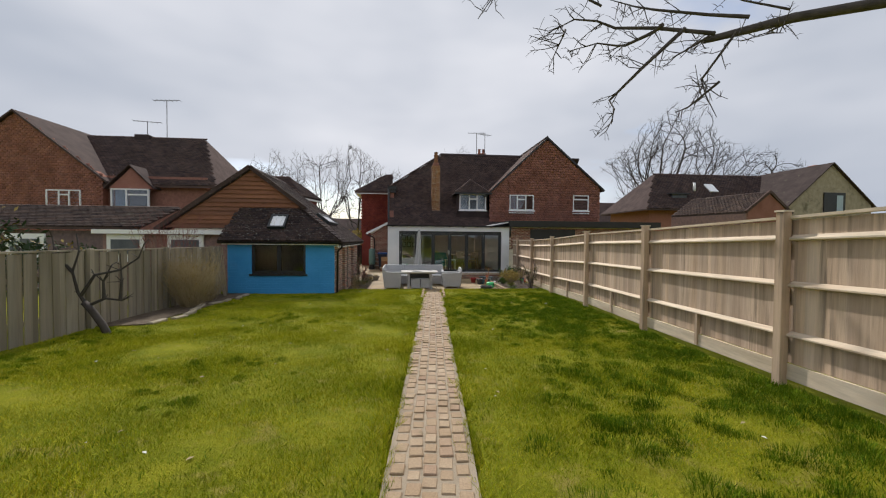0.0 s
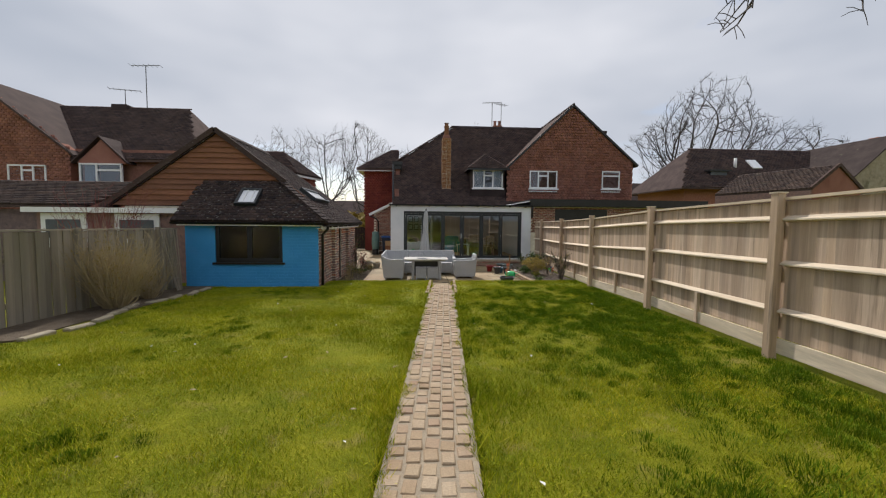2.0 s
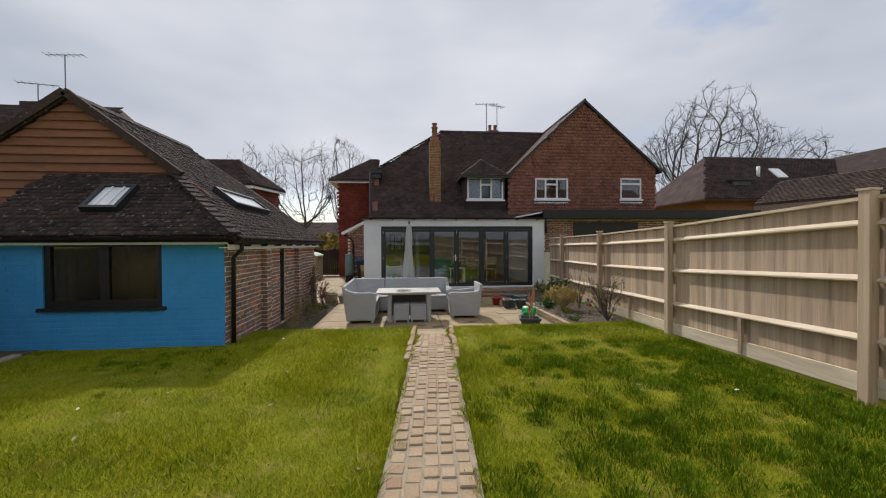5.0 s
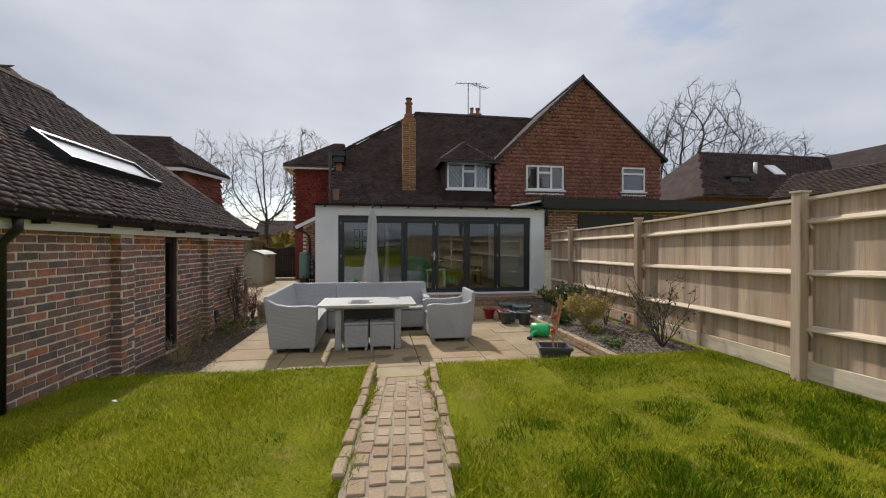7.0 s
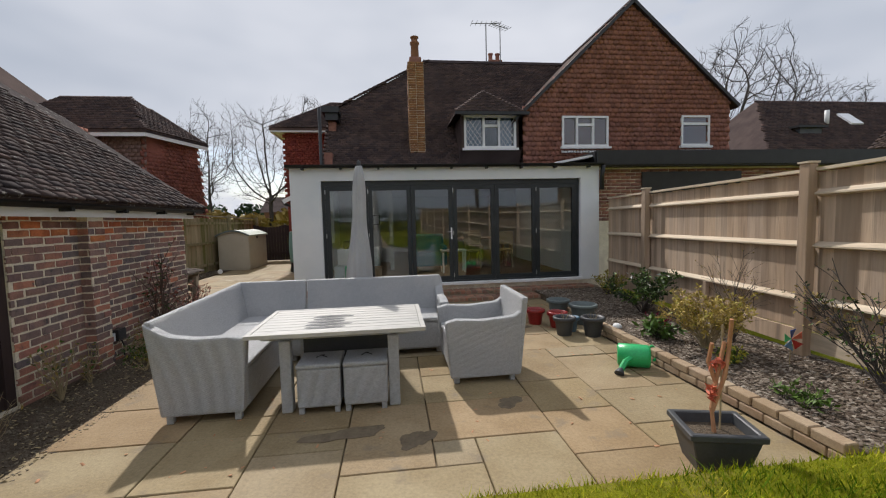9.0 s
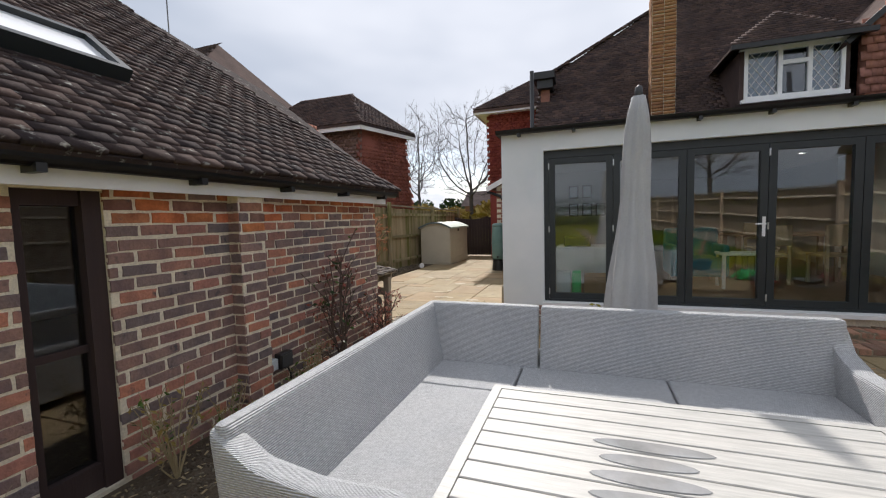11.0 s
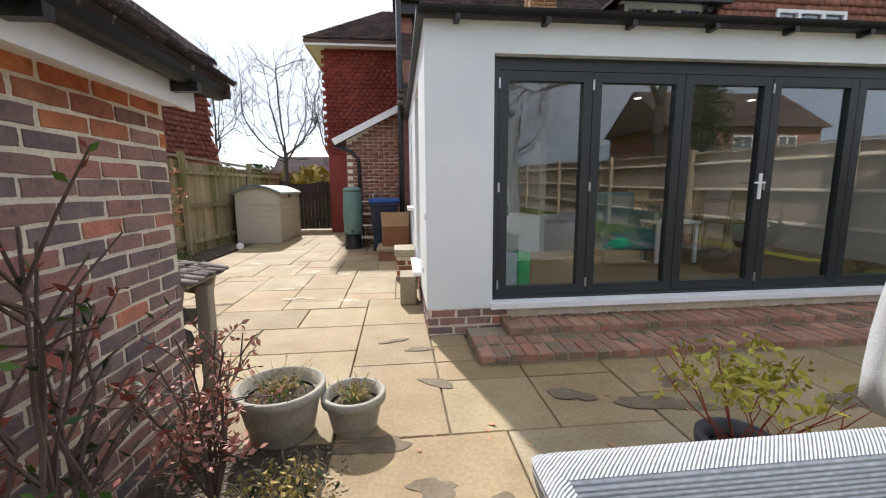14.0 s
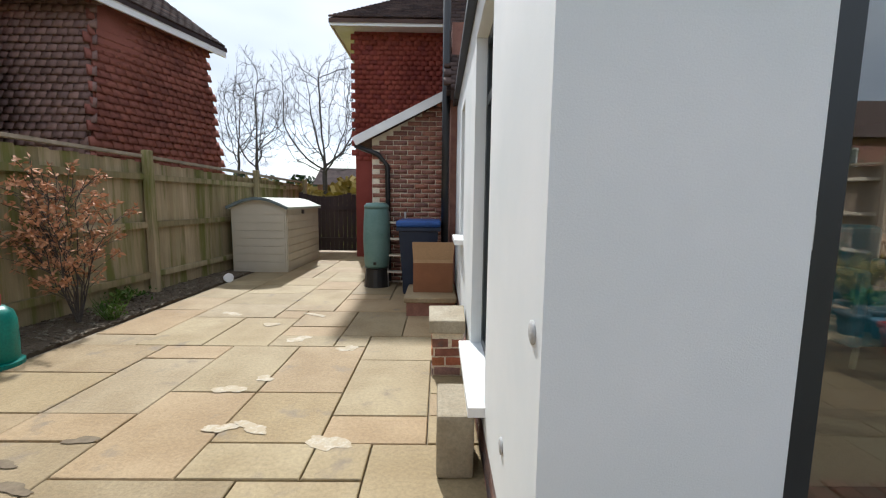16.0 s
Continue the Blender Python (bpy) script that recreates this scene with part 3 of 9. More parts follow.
# ---- extension with folding doors ----
XL, XR, EY, ET = -0.75, 5.36, 20.25, 1.93
DL, DR, DB, DT = -0.19, 4.96, -0.337, 1.69
DF = EY + 0.02                                  # set-back of the folding doors in the opening
SILL = -0.385
house = thing("house", (2, 25, PATIO), "brick and tile-hung house with white rendered extension", "house")
for b in ((XL, DL, EY, EY + 0.3, SILL, ET), (DR, XR, EY, EY + 0.3, SILL, ET), (DL, DR, EY, EY + 0.3, DT, ET),
    (XL, XL + 0.3, EY + 0.3, 21.25, SILL, ET), (XL, XL + 0.3, 22.1, 23.2, SILL, ET), (XL, XL + 0.3, 23.75, 25.0, SILL, ET), (XL, XL + 0.3, 21.25, 22.1, 1.72, ET), (XL, XL + 0.3, 23.2, 23.75, 1.62, ET), (XL, XL + 0.3, 23.2, 23.75, SILL, 0.35),
    (XL, XL + 0.3, 21.25, 22.1, SILL, -0.25), (XR - 0.3, XR, EY + 0.3, 25.0, SILL, ET)):
    under(house, part("extension_wall", boxes(b), M_WHITE, label="smooth white rendered wall"))
under(house, part("plinth", boxes((XL + 0.012, XR - 0.012, EY + 0.012, EY + 0.25, -0.75, SILL), (XL + 0.012, XL + 0.25, EY + 0.25, 25, -0.75, SILL)), M_MORTAR))
under(house, part("flat_roof", boxes((XL - 0.06, XR + 0.05, EY - 0.07, 24.9, ET, ET + 0.06)), M_BLACK, label="flat roof with dark edge"))
under(house, part("gutter", gutter((XL - 0.05, EY - 0.1, ET + 0.045), (XR + 0.05, EY - 0.1, ET + 0.045), (0, -1, 0), 0.05), M_BLACK))
for i in range(9):
    x = XL + 0.25 + i * 0.7
    under(house, part("bracket", boxes((x - 0.02, x + 0.02, EY - 0.12, EY - 0.002, ET - 0.04, ET - 0.002)), M_BLACK))
under(house, part("sill", boxes((DL - 0.02, DR + 0.02, EY - 0.07, EY + 0.2, DB - 0.045, DB)), M_PAINT, label="white door sill"))
doors = under(house, part("door_frame", boxes((DL, DL + 0.06, DF + 0.06, DF + 0.14, DB, DT), (DR - 0.06, DR, DF + 0.06, DF + 0.14, DB, DT), (DL + 0.06, DR - 0.06, DF + 0.061, DF + 0.139, DT - 0.1, DT), (DL + 0.06, DR - 0.06, DF + 0.061, DF + 0.139, DB, DB + 0.03)), M_DARK, label="anthracite aluminium folding door frame"))
M_HINGE = mat("satin_steel", (0.45, 0.46, 0.46), (0.52, 0.53, 0.53), 5, 0.35, 0, 50, metal=0.8, grain=0.1)
LEAF = (-0.13, 0.675, 1.505, 2.335, 3.19, 4.045, 4.90)
for i in range(6):
    x0, x1, z0, z1 = LEAF[i] + 0.003, LEAF[i + 1] - 0.003, DB + 0.034, DT - 0.104
    y0, y1, s = DF + 0.065, DF + 0.135, 0.078
    lf = under(house, part("folding_door", boxes((x0, x0 + s, y0, y1, z0, z1), (x1 - s, x1, y0, y1, z0, z1), (x0 + s, x1 - s, y0 + 0.001, y1 - 0.001, z1 - s, z1), (x0 + s, x1 - s, y0 + 0.001, y1 - 0.001, z0, z0 + s)), M_DARK, label="glazed folding door leaf in anthracite grey"))
    part("pane", boxes((x0 + s, x1 - s, DF + 0.098, DF + 0.104, z0 + s, z1 - s)), M_GLASS, lf).visible_shadow = False
    if i in (1, 3, 5, 0):
        for z in (z0 + 0.1, (z0 + z1) / 2, z1 - 0.1):
            part("hinge", boxes((x0 - 0.008, x0 + 0.008, y0 - 0.01, y0, z - 0.04, z + 0.04)), M_HINGE, lf)
    if i == 2:
        hb = boxes((x1 - 0.05, x1 - 0.02, y0 - 0.012, y0, 0.52, 0.75), (x1 - 0.042, x1 - 0.028, y0 - 0.05, y0 - 0.012, 0.66, 0.674), (x1 - 0.13, x1 - 0.028, y0 - 0.06, y0 - 0.045, 0.66, 0.676))
        part("handle", hb, M_PAINT, lf, "white lever handle")
# side windows of the extension
for y0, y1, z0, z1 in ((21.25, 22.1, -0.25, 1.72), (23.2, 23.75, 0.35, 1.62)):
    wd = under(house, part("window", boxes((XL + 0.07, XL + 0.13, y0, y0 + 0.06, z0, z1), (XL + 0.07, XL + 0.13, y1 - 0.06, y1, z0, z1), (XL + 0.071, XL + 0.129, y0, y1, z1 - 0.06, z1), (XL + 0.071, XL + 0.129, y0, y1, z0, z0 + 0.06), (XL + 0.072, XL + 0.128, y0, y1, z1 - 0.42, z1 - 0.36)), M_DARK, label="dark framed tall side window"))
    part("pane", boxes((XL + 0.1, XL + 0.106, y0 + 0.06, y1 - 0.06, z0 + 0.06, z1 - 0.06)), M_WINGLASS, wd).visible_shadow = False
    part("sill", boxes((XL - 0.08, XL + 0.07, y0 - 0.04, y1 + 0.04, z0 - 0.05, z0 - 0.002)), M_PAINT, wd, "white sill")

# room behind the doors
# white plaster held at mid grey: the room's dimness is in the colour
M_PLASTER = mat("shade_greyed_plaster", (0.44, 0.43, 0.40), (0.50, 0.48, 0.45), 1.5, 0.9, 0.05, 120)
M_FLOORWOOD = mat("oak_floor", (0.19, 0.105, 0.05), (0.26, 0.15, 0.075), 2, 0.45, 0.1, 30, stretch=(6, 0.5, 1))
tagged(part("floor", boxes((XL + 0.3, XR - 0.3, EY + 0.21, 28.8, -0.47, DB - 0.01)), M_FLOORWOOD), "brown oak boarded floor of the room inside", "floor", kind="structure")
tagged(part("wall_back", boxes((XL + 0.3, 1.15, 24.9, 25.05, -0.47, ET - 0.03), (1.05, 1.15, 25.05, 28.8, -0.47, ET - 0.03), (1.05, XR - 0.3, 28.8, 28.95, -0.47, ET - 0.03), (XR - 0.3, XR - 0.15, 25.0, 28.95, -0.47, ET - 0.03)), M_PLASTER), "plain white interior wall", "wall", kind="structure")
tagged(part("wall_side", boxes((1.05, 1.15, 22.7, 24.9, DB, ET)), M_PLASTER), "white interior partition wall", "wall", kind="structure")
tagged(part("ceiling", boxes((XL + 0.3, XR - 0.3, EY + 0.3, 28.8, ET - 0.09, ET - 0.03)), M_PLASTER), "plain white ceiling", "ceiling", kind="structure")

# ---- main house ----
def slope_z(y):
    return 3.2 + 1.07 * (y - 25.6)


RYM, RZM = 29.5, slope_z(29.5)
fr_pts = [(-0.85, 24.5, slope_z(24.5)), (8.87, 24.5, slope_z(24.5)), (8.87, RYM, RZM), (2.75, RYM, RZM), (-0.85, 27.0, slope_z(27.0))]
under(house, part("roof", slab(fr_pts, (0, 0.06, -0.1)), M_ROOF, label="dark brown clay tile roof"))
vlen = math.hypot(1, 1.07)
vd = (0, 1 / vlen, 1.07 / vlen)
ft = lambda x, y: (x + 0.85, (y - 24.5) * vlen)
under(house, field("roof_tiles", M_ROOF, (-0.85, 24.5, slope_z(24.5)), (1, 0, 0), vd, [ft(-0.85, 24.5), ft(5.6, 24.5), ft(5.6, 25.3), ft(8.2, 28.2), ft(8.3, 29.5), ft(2.75, 29.5), ft(-0.85, 27.0)], 0.17, 0.1, lap=0.05, thick=0.012, lift=0.02, seed=8, jitter=0.004))
under(house, part("roof", slab([(-0.85, 27.0, slope_z(27)), (2.75, RYM, RZM), (-0.85, 31.0, 4.75)], (0.02, 0, -0.1)), M_ROOF))
under(house, part("roof", slab([(2.75, RYM, RZM), (13, RYM, RZM), (13, 33.5, 3.6), (-0.85, 33.5, 3.6)], (0, 0, -0.1)), M_ROOF))
under(house, part("ridge", slab([(2.6, RYM - 0.12, RZM - 0.04), (2.6, RYM + 0.12, RZM - 0.04), (2.6, RYM, RZM + 0.1)], (6.2, 0, 0)), M_ROOF))
bm = bmesh.new()
hp, hq = Vector((-0.88, 26.95, slope_z(27) + 0.03)), Vector((2.75, RYM, RZM + 0.05))
for i in range(22):
    a, b = hp.lerp(hq, i / 22), hp.lerp(hq, (i + 1.2) / 22)
    beam(bm, a + Vector((0, 0, 0.05)), b, 0.2, 0.05)
under(house, part("hip_tiles", bm, M_ROOF))
under(house, part("side_wall", boxes((-0.83, -0.6, 25.0, 33.3, -0.75, 3.0), (-0.83, -0.6, 26.2, 33.3, 3.0, 4.4)), M_BRICK_FAR))
under(house, part("rear_wall", boxes((-0.6, 12.3, 33.1, 33.3, -0.75, 3.6)), M_BRICK_FAR))
under(house, part("verge", slab([(-0.9, 24.6, 2.05), (-0.9, 27.0, slope_z(27) - 0.03), (-0.9, 26.5, 4.1), (-0.9, 26.2, 2.0)], (0.06, 0, 0)), M_ROOF))
under(house, part("corbel", boxes((-1.0, -0.45, 25.9, 26.6, 4.42, 4.6), (-0.9, -0.5, 26.0, 26.6, 4.2, 4.42)), M_BLACK))
# tile-hung gable
GAY = 24.85
gab = [(5.35, 1.95), (12.36, 1.95), (12.36, 4.62), (8.87, 7.58), (5.35, 4.30)]
under(house, part("gable_wall", slab([(x, GAY + 0.02, z) for x, z in gab], (0, 0.25, 0)), M_HUNG, label="red clay tile-hung gable wall"))
W2, W3 = (6.53, 8.08, 3.12, 4.08), (10.6, 11.62, 3.14, 4.12)
under(house, field("hung_tiles", M_HUNG, (5.35, GAY + 0.02, 1.95), (1, 0, 0), (0, 0, 1), [(x - 5.35, z - 1.95) for x, z in gab], 0.165, 0.15, lap=0.03, thick=0.012, lift=0.036, seed=9, jitter=0.005, gap=0.001,
    taken=[(w[0] - 5.35, w[1] - 5.35, w[2] - 1.95, w[3] - 1.95) for w in (W2, W3)]))
under(house, part("side_wall", boxes((12.1, 12.33, GAY + 0.27, 33.2, -0.75, 4.55)), M_HUNG))
gr = [((5.0, 3.98), (8.87, 7.66)), ((12.6, 4.46), (8.87, 7.66))]
for (x0, z0), (x1, z1) in gr:
    under(house, part("roof", slab([(x0, GAY - 0.1, z0), (x1, GAY - 0.1, z1), (x1, 31, z1), (x0, 31, z0)], (0, 0, -0.09)), M_ROOF))
    bm = bmesh.new()
    beam(bm, (x0, GAY - 0.11, z0 - 0.03), (x1, GAY - 0.11, z1 - 0.03), 0.05, 0.10)
    under(house, part("bargeboard", bm, M_BLACK))
under(house, part("ridge", slab([(8.77, GAY - 0.12, 7.62), (8.97, GAY - 0.12, 7.62), (8.87, GAY - 0.12, 7.76)], (0, 6, 0)), M_ROOF))
under(house, part("chimney", bx(9.15, 9.65, 25.9, 26.4, 6.9, 7.75, 0.02), M_BRICK_FAR))


def window(owner, x0, x1, z0, z1, y, cols, label, transom=None, leaded=False, sill=True):
    """A white casement window facing -y: frame, casements, panes, sill."""
    f = 0.065
    fr = under(owner, part("window", boxes((x0, x0 + f, y - 0.05, y + 0.06, z0, z1), (x1 - f, x1, y - 0.05, y + 0.06, z0, z1), (x0, x1, y - 0.049, y + 0.059, z1 - f, z1), (x0, x1, y - 0.049, y + 0.059, z0, z0 + f)), M_PAINT, label=label))
    edges = [x0 + f] + [x0 + f + (x1 - x0 - 2 * f) * c for c in cols] + [x1 - f]
    for i in range(len(edges) - 1):
        a, b = edges[i], edges[i + 1]
        if i:
            part("mullion", boxes((a - 0.035, a + 0.035, y - 0.055, y + 0.058, z0 + f, z1 - f)), M_PAINT, fr)
        if transom and i == transom[0]:
            part("transom", boxes((a, b, y - 0.053, y + 0.057, transom[1] - 0.04, transom[1] + 0.04)), M_PAINT, fr)
        part("pane", boxes((a, b, y + 0.0, y + 0.006, z0 + f, z1 - f)), M_PANE_FAR, fr)
        # the second light gets a dark sheet, room shade painted on, no curtain
        part("curtain", boxes((a + 0.03, b - 0.03, y + 0.16, y + 0.17, z0 + 0.02, z1 - 0.02)), M_CURTAIN if i != 1 else M_ROOM_SHADE, fr)
        if leaded and i != 1:
            bm = bmesh.new()
            n = 5
            for k in range(-n, n + 1):
                for sgn in (1, -1):
                    p, q = Vector((a, y - 0.006, z0 + (z1 - z0) * (k / n))), Vector((b, y - 0.006, z0 + (z1 - z0) * (k / n) + sgn * (b - a) * 1.4))
                    lo, hi = z0 + f, z1 - f
                    if abs(q.z - p.z) > 1e-6:
                        t0, t1 = sorted(((lo - p.z) / (q.z - p.z), (hi - p.z) / (q.z - p.z)))
                        t0, t1 = max(0, t0), min(1, t1)
                        if t1 - t0 > 0.02:
                            beam(bm, p.lerp(q, t0), p.lerp(q, t1), 0.012, 0.008)
            part("leading", bm, M_PAINT, fr)
    if sill:
        part("sill", boxes((x0 - 0.06, x1 + 0.06, y - 0.12, y + 0.02, z0 - 0.07, z0 - 0.001)), M_PAINT, fr)
    return fr


M_PANE_FAR = glass("house_window_glass", (0.7, 0.75, 0.8))
M_CURTAIN = mat("pale_curtain", (0.34, 0.44, 0.52), (0.42, 0.50, 0.56), 8, 0.9, 0.2, 30, stretch=(4, 4, 0.3))
# near-black colour standing in for the shade of unlit rooms
M_ROOM_SHADE = mat("painted_room_shade", (0.10, 0.11, 0.12), (0.14, 0.15, 0.16), 3, 0.9, 0, 30)
window(house, *W2, GAY, (0.3, 0.68), "white three-light casement window", transom=(1, 3.8))
window(house, *W3, GAY, (), "white two-light casement window", transom=(0, 3.85))
for w in (W2, W3):
    under(house, field("sill_tiles", M_PAINT, (w[0] - 0.05, GAY - 0.05, w[2] - 0.2), (1, 0, 0), (0, 0, 1), [(0, 0), (w[1] - w[0] + 0.1, 0), (w[1] - w[0] + 0.1, 0.12), (0, 0.12)], 0.1, 0.1, thick=0.03, gap=0.03, seed=2))
# dormer
DX0, DX1, DZ0, DZ1, DY = 3.42, 5.07, 3.10, 4.10, 24.95
window(house, DX0, DX1, DZ0, DZ1, DY, (0.36, 0.68), "white leaded dormer window", transom=(1, 3.78), leaded=True)
for x in (DX0 - 0.08, DX1):
    under(house, part("dormer_cheek", boxes((x, x + 0.08, DY - 0.02, 26.6, DZ0 - 0.1, DZ1)), M_ROOF))
dc = (DX0 + DX1) / 2
e0, e1, ey = DX0 - 0.3, DX1 + 0.3, DY - 0.3
for pts in ([(e0, ey, 4.14), (e1, ey, 4.14), (dc, ey + 1.0, 5.05)], [(e0, ey, 4.14), (dc, ey + 1.0, 5.05), (dc, 27.4, 5.05), (e0, 26.6, 4.14)], [(e1, ey, 4.14), (e1, 26.6, 4.14), (dc, 27.4, 5.05), (dc, ey + 1.0, 5.05)]):
    under(house, part("dormer_roof", slab(pts, (0, 0, -0.05)), M_ROOF))
dv = Vector((0, 1.0, 0.91)).normalized()
under(house, field("dormer_tiles", M_ROOF, (e0, ey, 4.15), (1, 0, 0), dv, [(0, 0), (e1 - e0, 0), ((e1 - e0) / 2, 1.34)], 0.165, 0.1, lap=0.04, lift=0.02, seed=12))
under(house, part("dormer_gutter", boxes((e0 - 0.02, e1 + 0.02, ey - 0.09, ey, 4.05, 4.14)), M_BLACK))
under(house, part("dormer_fascia", boxes((DX0 - 0.08, DX1 + 0.08, DY - 0.06, DY + 0.05, 4.1, 4.14)), M_PAINT))
under(house, part("dormer_apron", slab([(DX0 - 0.15, 25.05, 2.66), (DX1 + 0.15, 25.05, 2.66), (DX1 + 0.15, DY - 0.04, 3.04), (DX0 - 0.15, DY - 0.04, 3.04)], (0, 0.1, 0)), M_ROOF))
# yellow brick flue stack
stack = under(house, part("chimney_stack", bx(1.77, 2.26, 25.45, 25.95, 2.9, 5.85), M_MORTAR, label="slim yellow brick chimney stack"))
for z0, z1, x0, x1 in ((5.85, 6.05, 1.83, 2.2),):
    part("chimney_cap", bx(x0, x1, 25.5, 25.9, z0, z1, 0.02), M_BRICK_FAR, stack)
part("chimney_pot", lathe([(0.15, 6.05), (0.13, 6.1), (0.12, 6.45), (0.15, 6.5), (0.15, 6.55), (0.1, 6.56), (0.1, 6.68), (0.13, 6.69), (0.13, 6.72)], 14), M_YELLOW_BRICK, stack, smooth=True).location = (2.015, 25.7, 0)
field("brick_course", M_YELLOW_BRICK, (1.77, 25.45, 2.95), (1, 0, 0), (0, 0, 1), [(0, 0), (0.49, 0), (0.49, 2.9), (0, 2.9)], 0.245, 0.075, stagger=0, thick=0.008, lift=0, gap=0.01, seed=5, parent=stack)
field("brick_course", M_YELLOW_BRICK, (1.77, 25.95, 2.95), (0, -1, 0), (0, 0, 1), [(0, 0), (0.5, 0), (0.5, 2.9), (0, 2.9)], 0.25, 0.075, stagger=0, thick=0.008, lift=0, gap=0.01, seed=6, parent=stack)
under(house, part("chimney", bx(5.35, 5.95, 29.55, 30.05, RZM - 0.3, RZM + 0.2, 0.02), M_BRICK_FAR))
for x in (5.5, 5.8):
    under(house, part("chimney_pot", lathe([(0.11, RZM + 0.2), (0.09, RZM + 0.25), (0.085, RZM + 0.45), (0.11, RZM + 0.48), (0.11, RZM + 0.52)], 12), M_HUNG, smooth=True)).location += Vector((x, 29.8, 0))
# red tile-hung wing and lean-to at the side
under(house, part("wing_wall", boxes((-2.9, -0.84, 29.0, 33.0, -0.75, 4.45)), M_HUNG_RED, label="bright red tile-hung upper wall"))
under(house, field("hung_tiles", M_HUNG_RED, (-2.9, 29.0, 1.6), (1, 0, 0), (0, 0, 1), [(0, 0), (2.06, 0), (2.06, 2.85), (0, 2.85)], 0.165, 0.105, lap=0.03, thick=0.01, lift=0.02, seed=21, jitter=0.005))
wing = [[(-3.35, 28.55, 4.5), (-0.8, 28.55, 4.5), (-0.8, 30.6, 6.0), (-1.3, 30.6, 6.0)], [(-3.35, 28.55, 4.5), (-1.3, 30.6, 6.0), (-1.3, 31.5, 6.0), (-3.35, 33.4, 4.5)]]
for w in wing:
    under(house, part("wing_roof", slab(w, (0, 0, -0.08)), M_ROOF))
wv = Vector((0, 2.05, 1.5)).normalized()
under(house, field("wing_tiles", M_ROOF, (-3.35, 28.55, 4.52), (1, 0, 0), wv, [(0, 0), (2.55, 0), (2.55, 2.54), (2.05, 2.54)], 0.165, 0.1, lap=0.04, lift=0.02, seed=22))
under(house, part("wing_soffit", boxes((-3.33, -0.84, 28.57, 28.6, 4.36, 4.46), (-3.33, -3.3, 28.6, 33.3, 4.36, 4.46)), M_PAINT))
under(house, part("wing_eave_board", boxes((-3.33, -2.9, 28.6, 33.3, 4.4, 4.43), (-2.9, -0.84, 28.6, 29.0, 4.4, 4.43)), M_PAINT))
lt = [(-2.05, -0.75), (-0.84, -0.75), (-0.84, 2.28), (-2.05, 1.66)]
under(house, part("lean_to_wall", slab([(x, 26.05, z) for x, z in lt], (0, 2.9, 0)), M_MORTAR))
under(house, field("brick_course", M_BRICK_FAR, (-2.05, 26.05, -0.6), (1, 0, 0), (0, 0, 1), [(0, 0), (1.21, 0), (1.21, 2.86), (0, 2.22)], 0.225, 0.075, thick=0.008, lift=0, gap=0.012, seed=23))
under(house, part("lean_to_roof", slab([(-2.3, 25.9, 1.62), (-0.84, 25.9, 2.36), (-0.84, 29.0, 2.36), (-2.3, 29.0, 1.62)], (0, 0, 0.06)), M_ROOF))
bm = bmesh.new()
beam(bm, (-2.3, 25.88, 1.6), (-0.86, 25.88, 2.33), 0.03, 0.13)
under(house, part("bargeboard", bm, M_PAINT))
under(house, tube("downpipe", [(-2.3, 25.95, 1.55), (-1.95, 25.98, 1.42), (-1.8, 26.0, 1.25), (-1.78, 26.0, -0.6)], 0.04, M_BLACK, res=10))
under(house, tube("downpipe", [(-0.9, 24.9, 4.3), (-0.9, 24.9, -0.6)], 0.05, M_BLACK, res=10))
under(house, tube("downpipe", [(XR + 0.04, EY - 0.1, ET), (XR + 0.04, EY - 0.04, 1.75), (XR + 0.04, EY - 0.04, 1.45)], 0.045, M_BLACK, res=10))

# ---- next-door flat-roofed extension ----
annex = thing("neighbour_extension", (9, 22, PATIO), "flat-roofed brick extension with black fascia next door", "building")
under(annex, part("wall", boxes((5.45, 12.9, 20.75, 24.8, -0.75, 1.95)), M_MORTAR))
under(annex, field("brick_course", M_BRICK_FAR, (5.45, 20.75, 0.8), (1, 0, 0), (0, 0, 1), [(0, 0), (7.4, 0), (7.4, 1.14), (0, 1.14)], 0.225, 0.075, thick=0.008, lift=0, gap=0.012, seed=31))
under(annex, part("fascia", boxes((5.42, 13.6, 20.45, 20.5, 1.98, 2.28)), M_BLACK))
under(annex, part("roof", boxes((5.40, 13.6, 20.5, 24.8, 1.95, 2.27)), M_BLACK))
under(annex, part("roof_kerb", slab([(4.6, 20.6, 2.02), (5.6, 20.6, 2.2), (5.6, 24.0, 2.2), (4.6, 24.0, 2.02)], (0, 0, 0.05)), M_PAINT))
under(annex, part("window", boxes((6.6, 9.0, 20.7, 20.74, 1.2, 1.85)), M_BLACK))

# ---- fences ----
def fence_x(y):
    return 4.205 + (y - 3.95) * 0.0795


POSTS = (-4.9, -1.95, 1.0, 3.95, 6.9, 9.8, 12.9, 15.75, 18.65)
TOPS = {-4.9: 1.9, -1.95: 1.8, 1.0: 1.72, 3.95: 1.63, 6.9: 1.56, 9.8: 1.51, 12.9: 1.39, 15.75: 1.33, 18.65: 1.31, 20.2: 1.30}
fence = thing("fence", (4.7, 9, lawn(9)), "tall closeboard fence of pale new softwood", "fence")
rng = random.Random(5)
board_meshes = []
for k in range(5):
    bm = bmesh.new()
    vs = box(bm, -0.005, 0.005, -0.06, 0.06, 0, 1)
    for v in vs:
        if v.co.y > 0:
            v.co.x *= 0.5
    me = mesh_of("board", bm)
    me.materials.append(M_FENCE)
    board_meshes.append(me)
ends = list(POSTS) + [20.2]
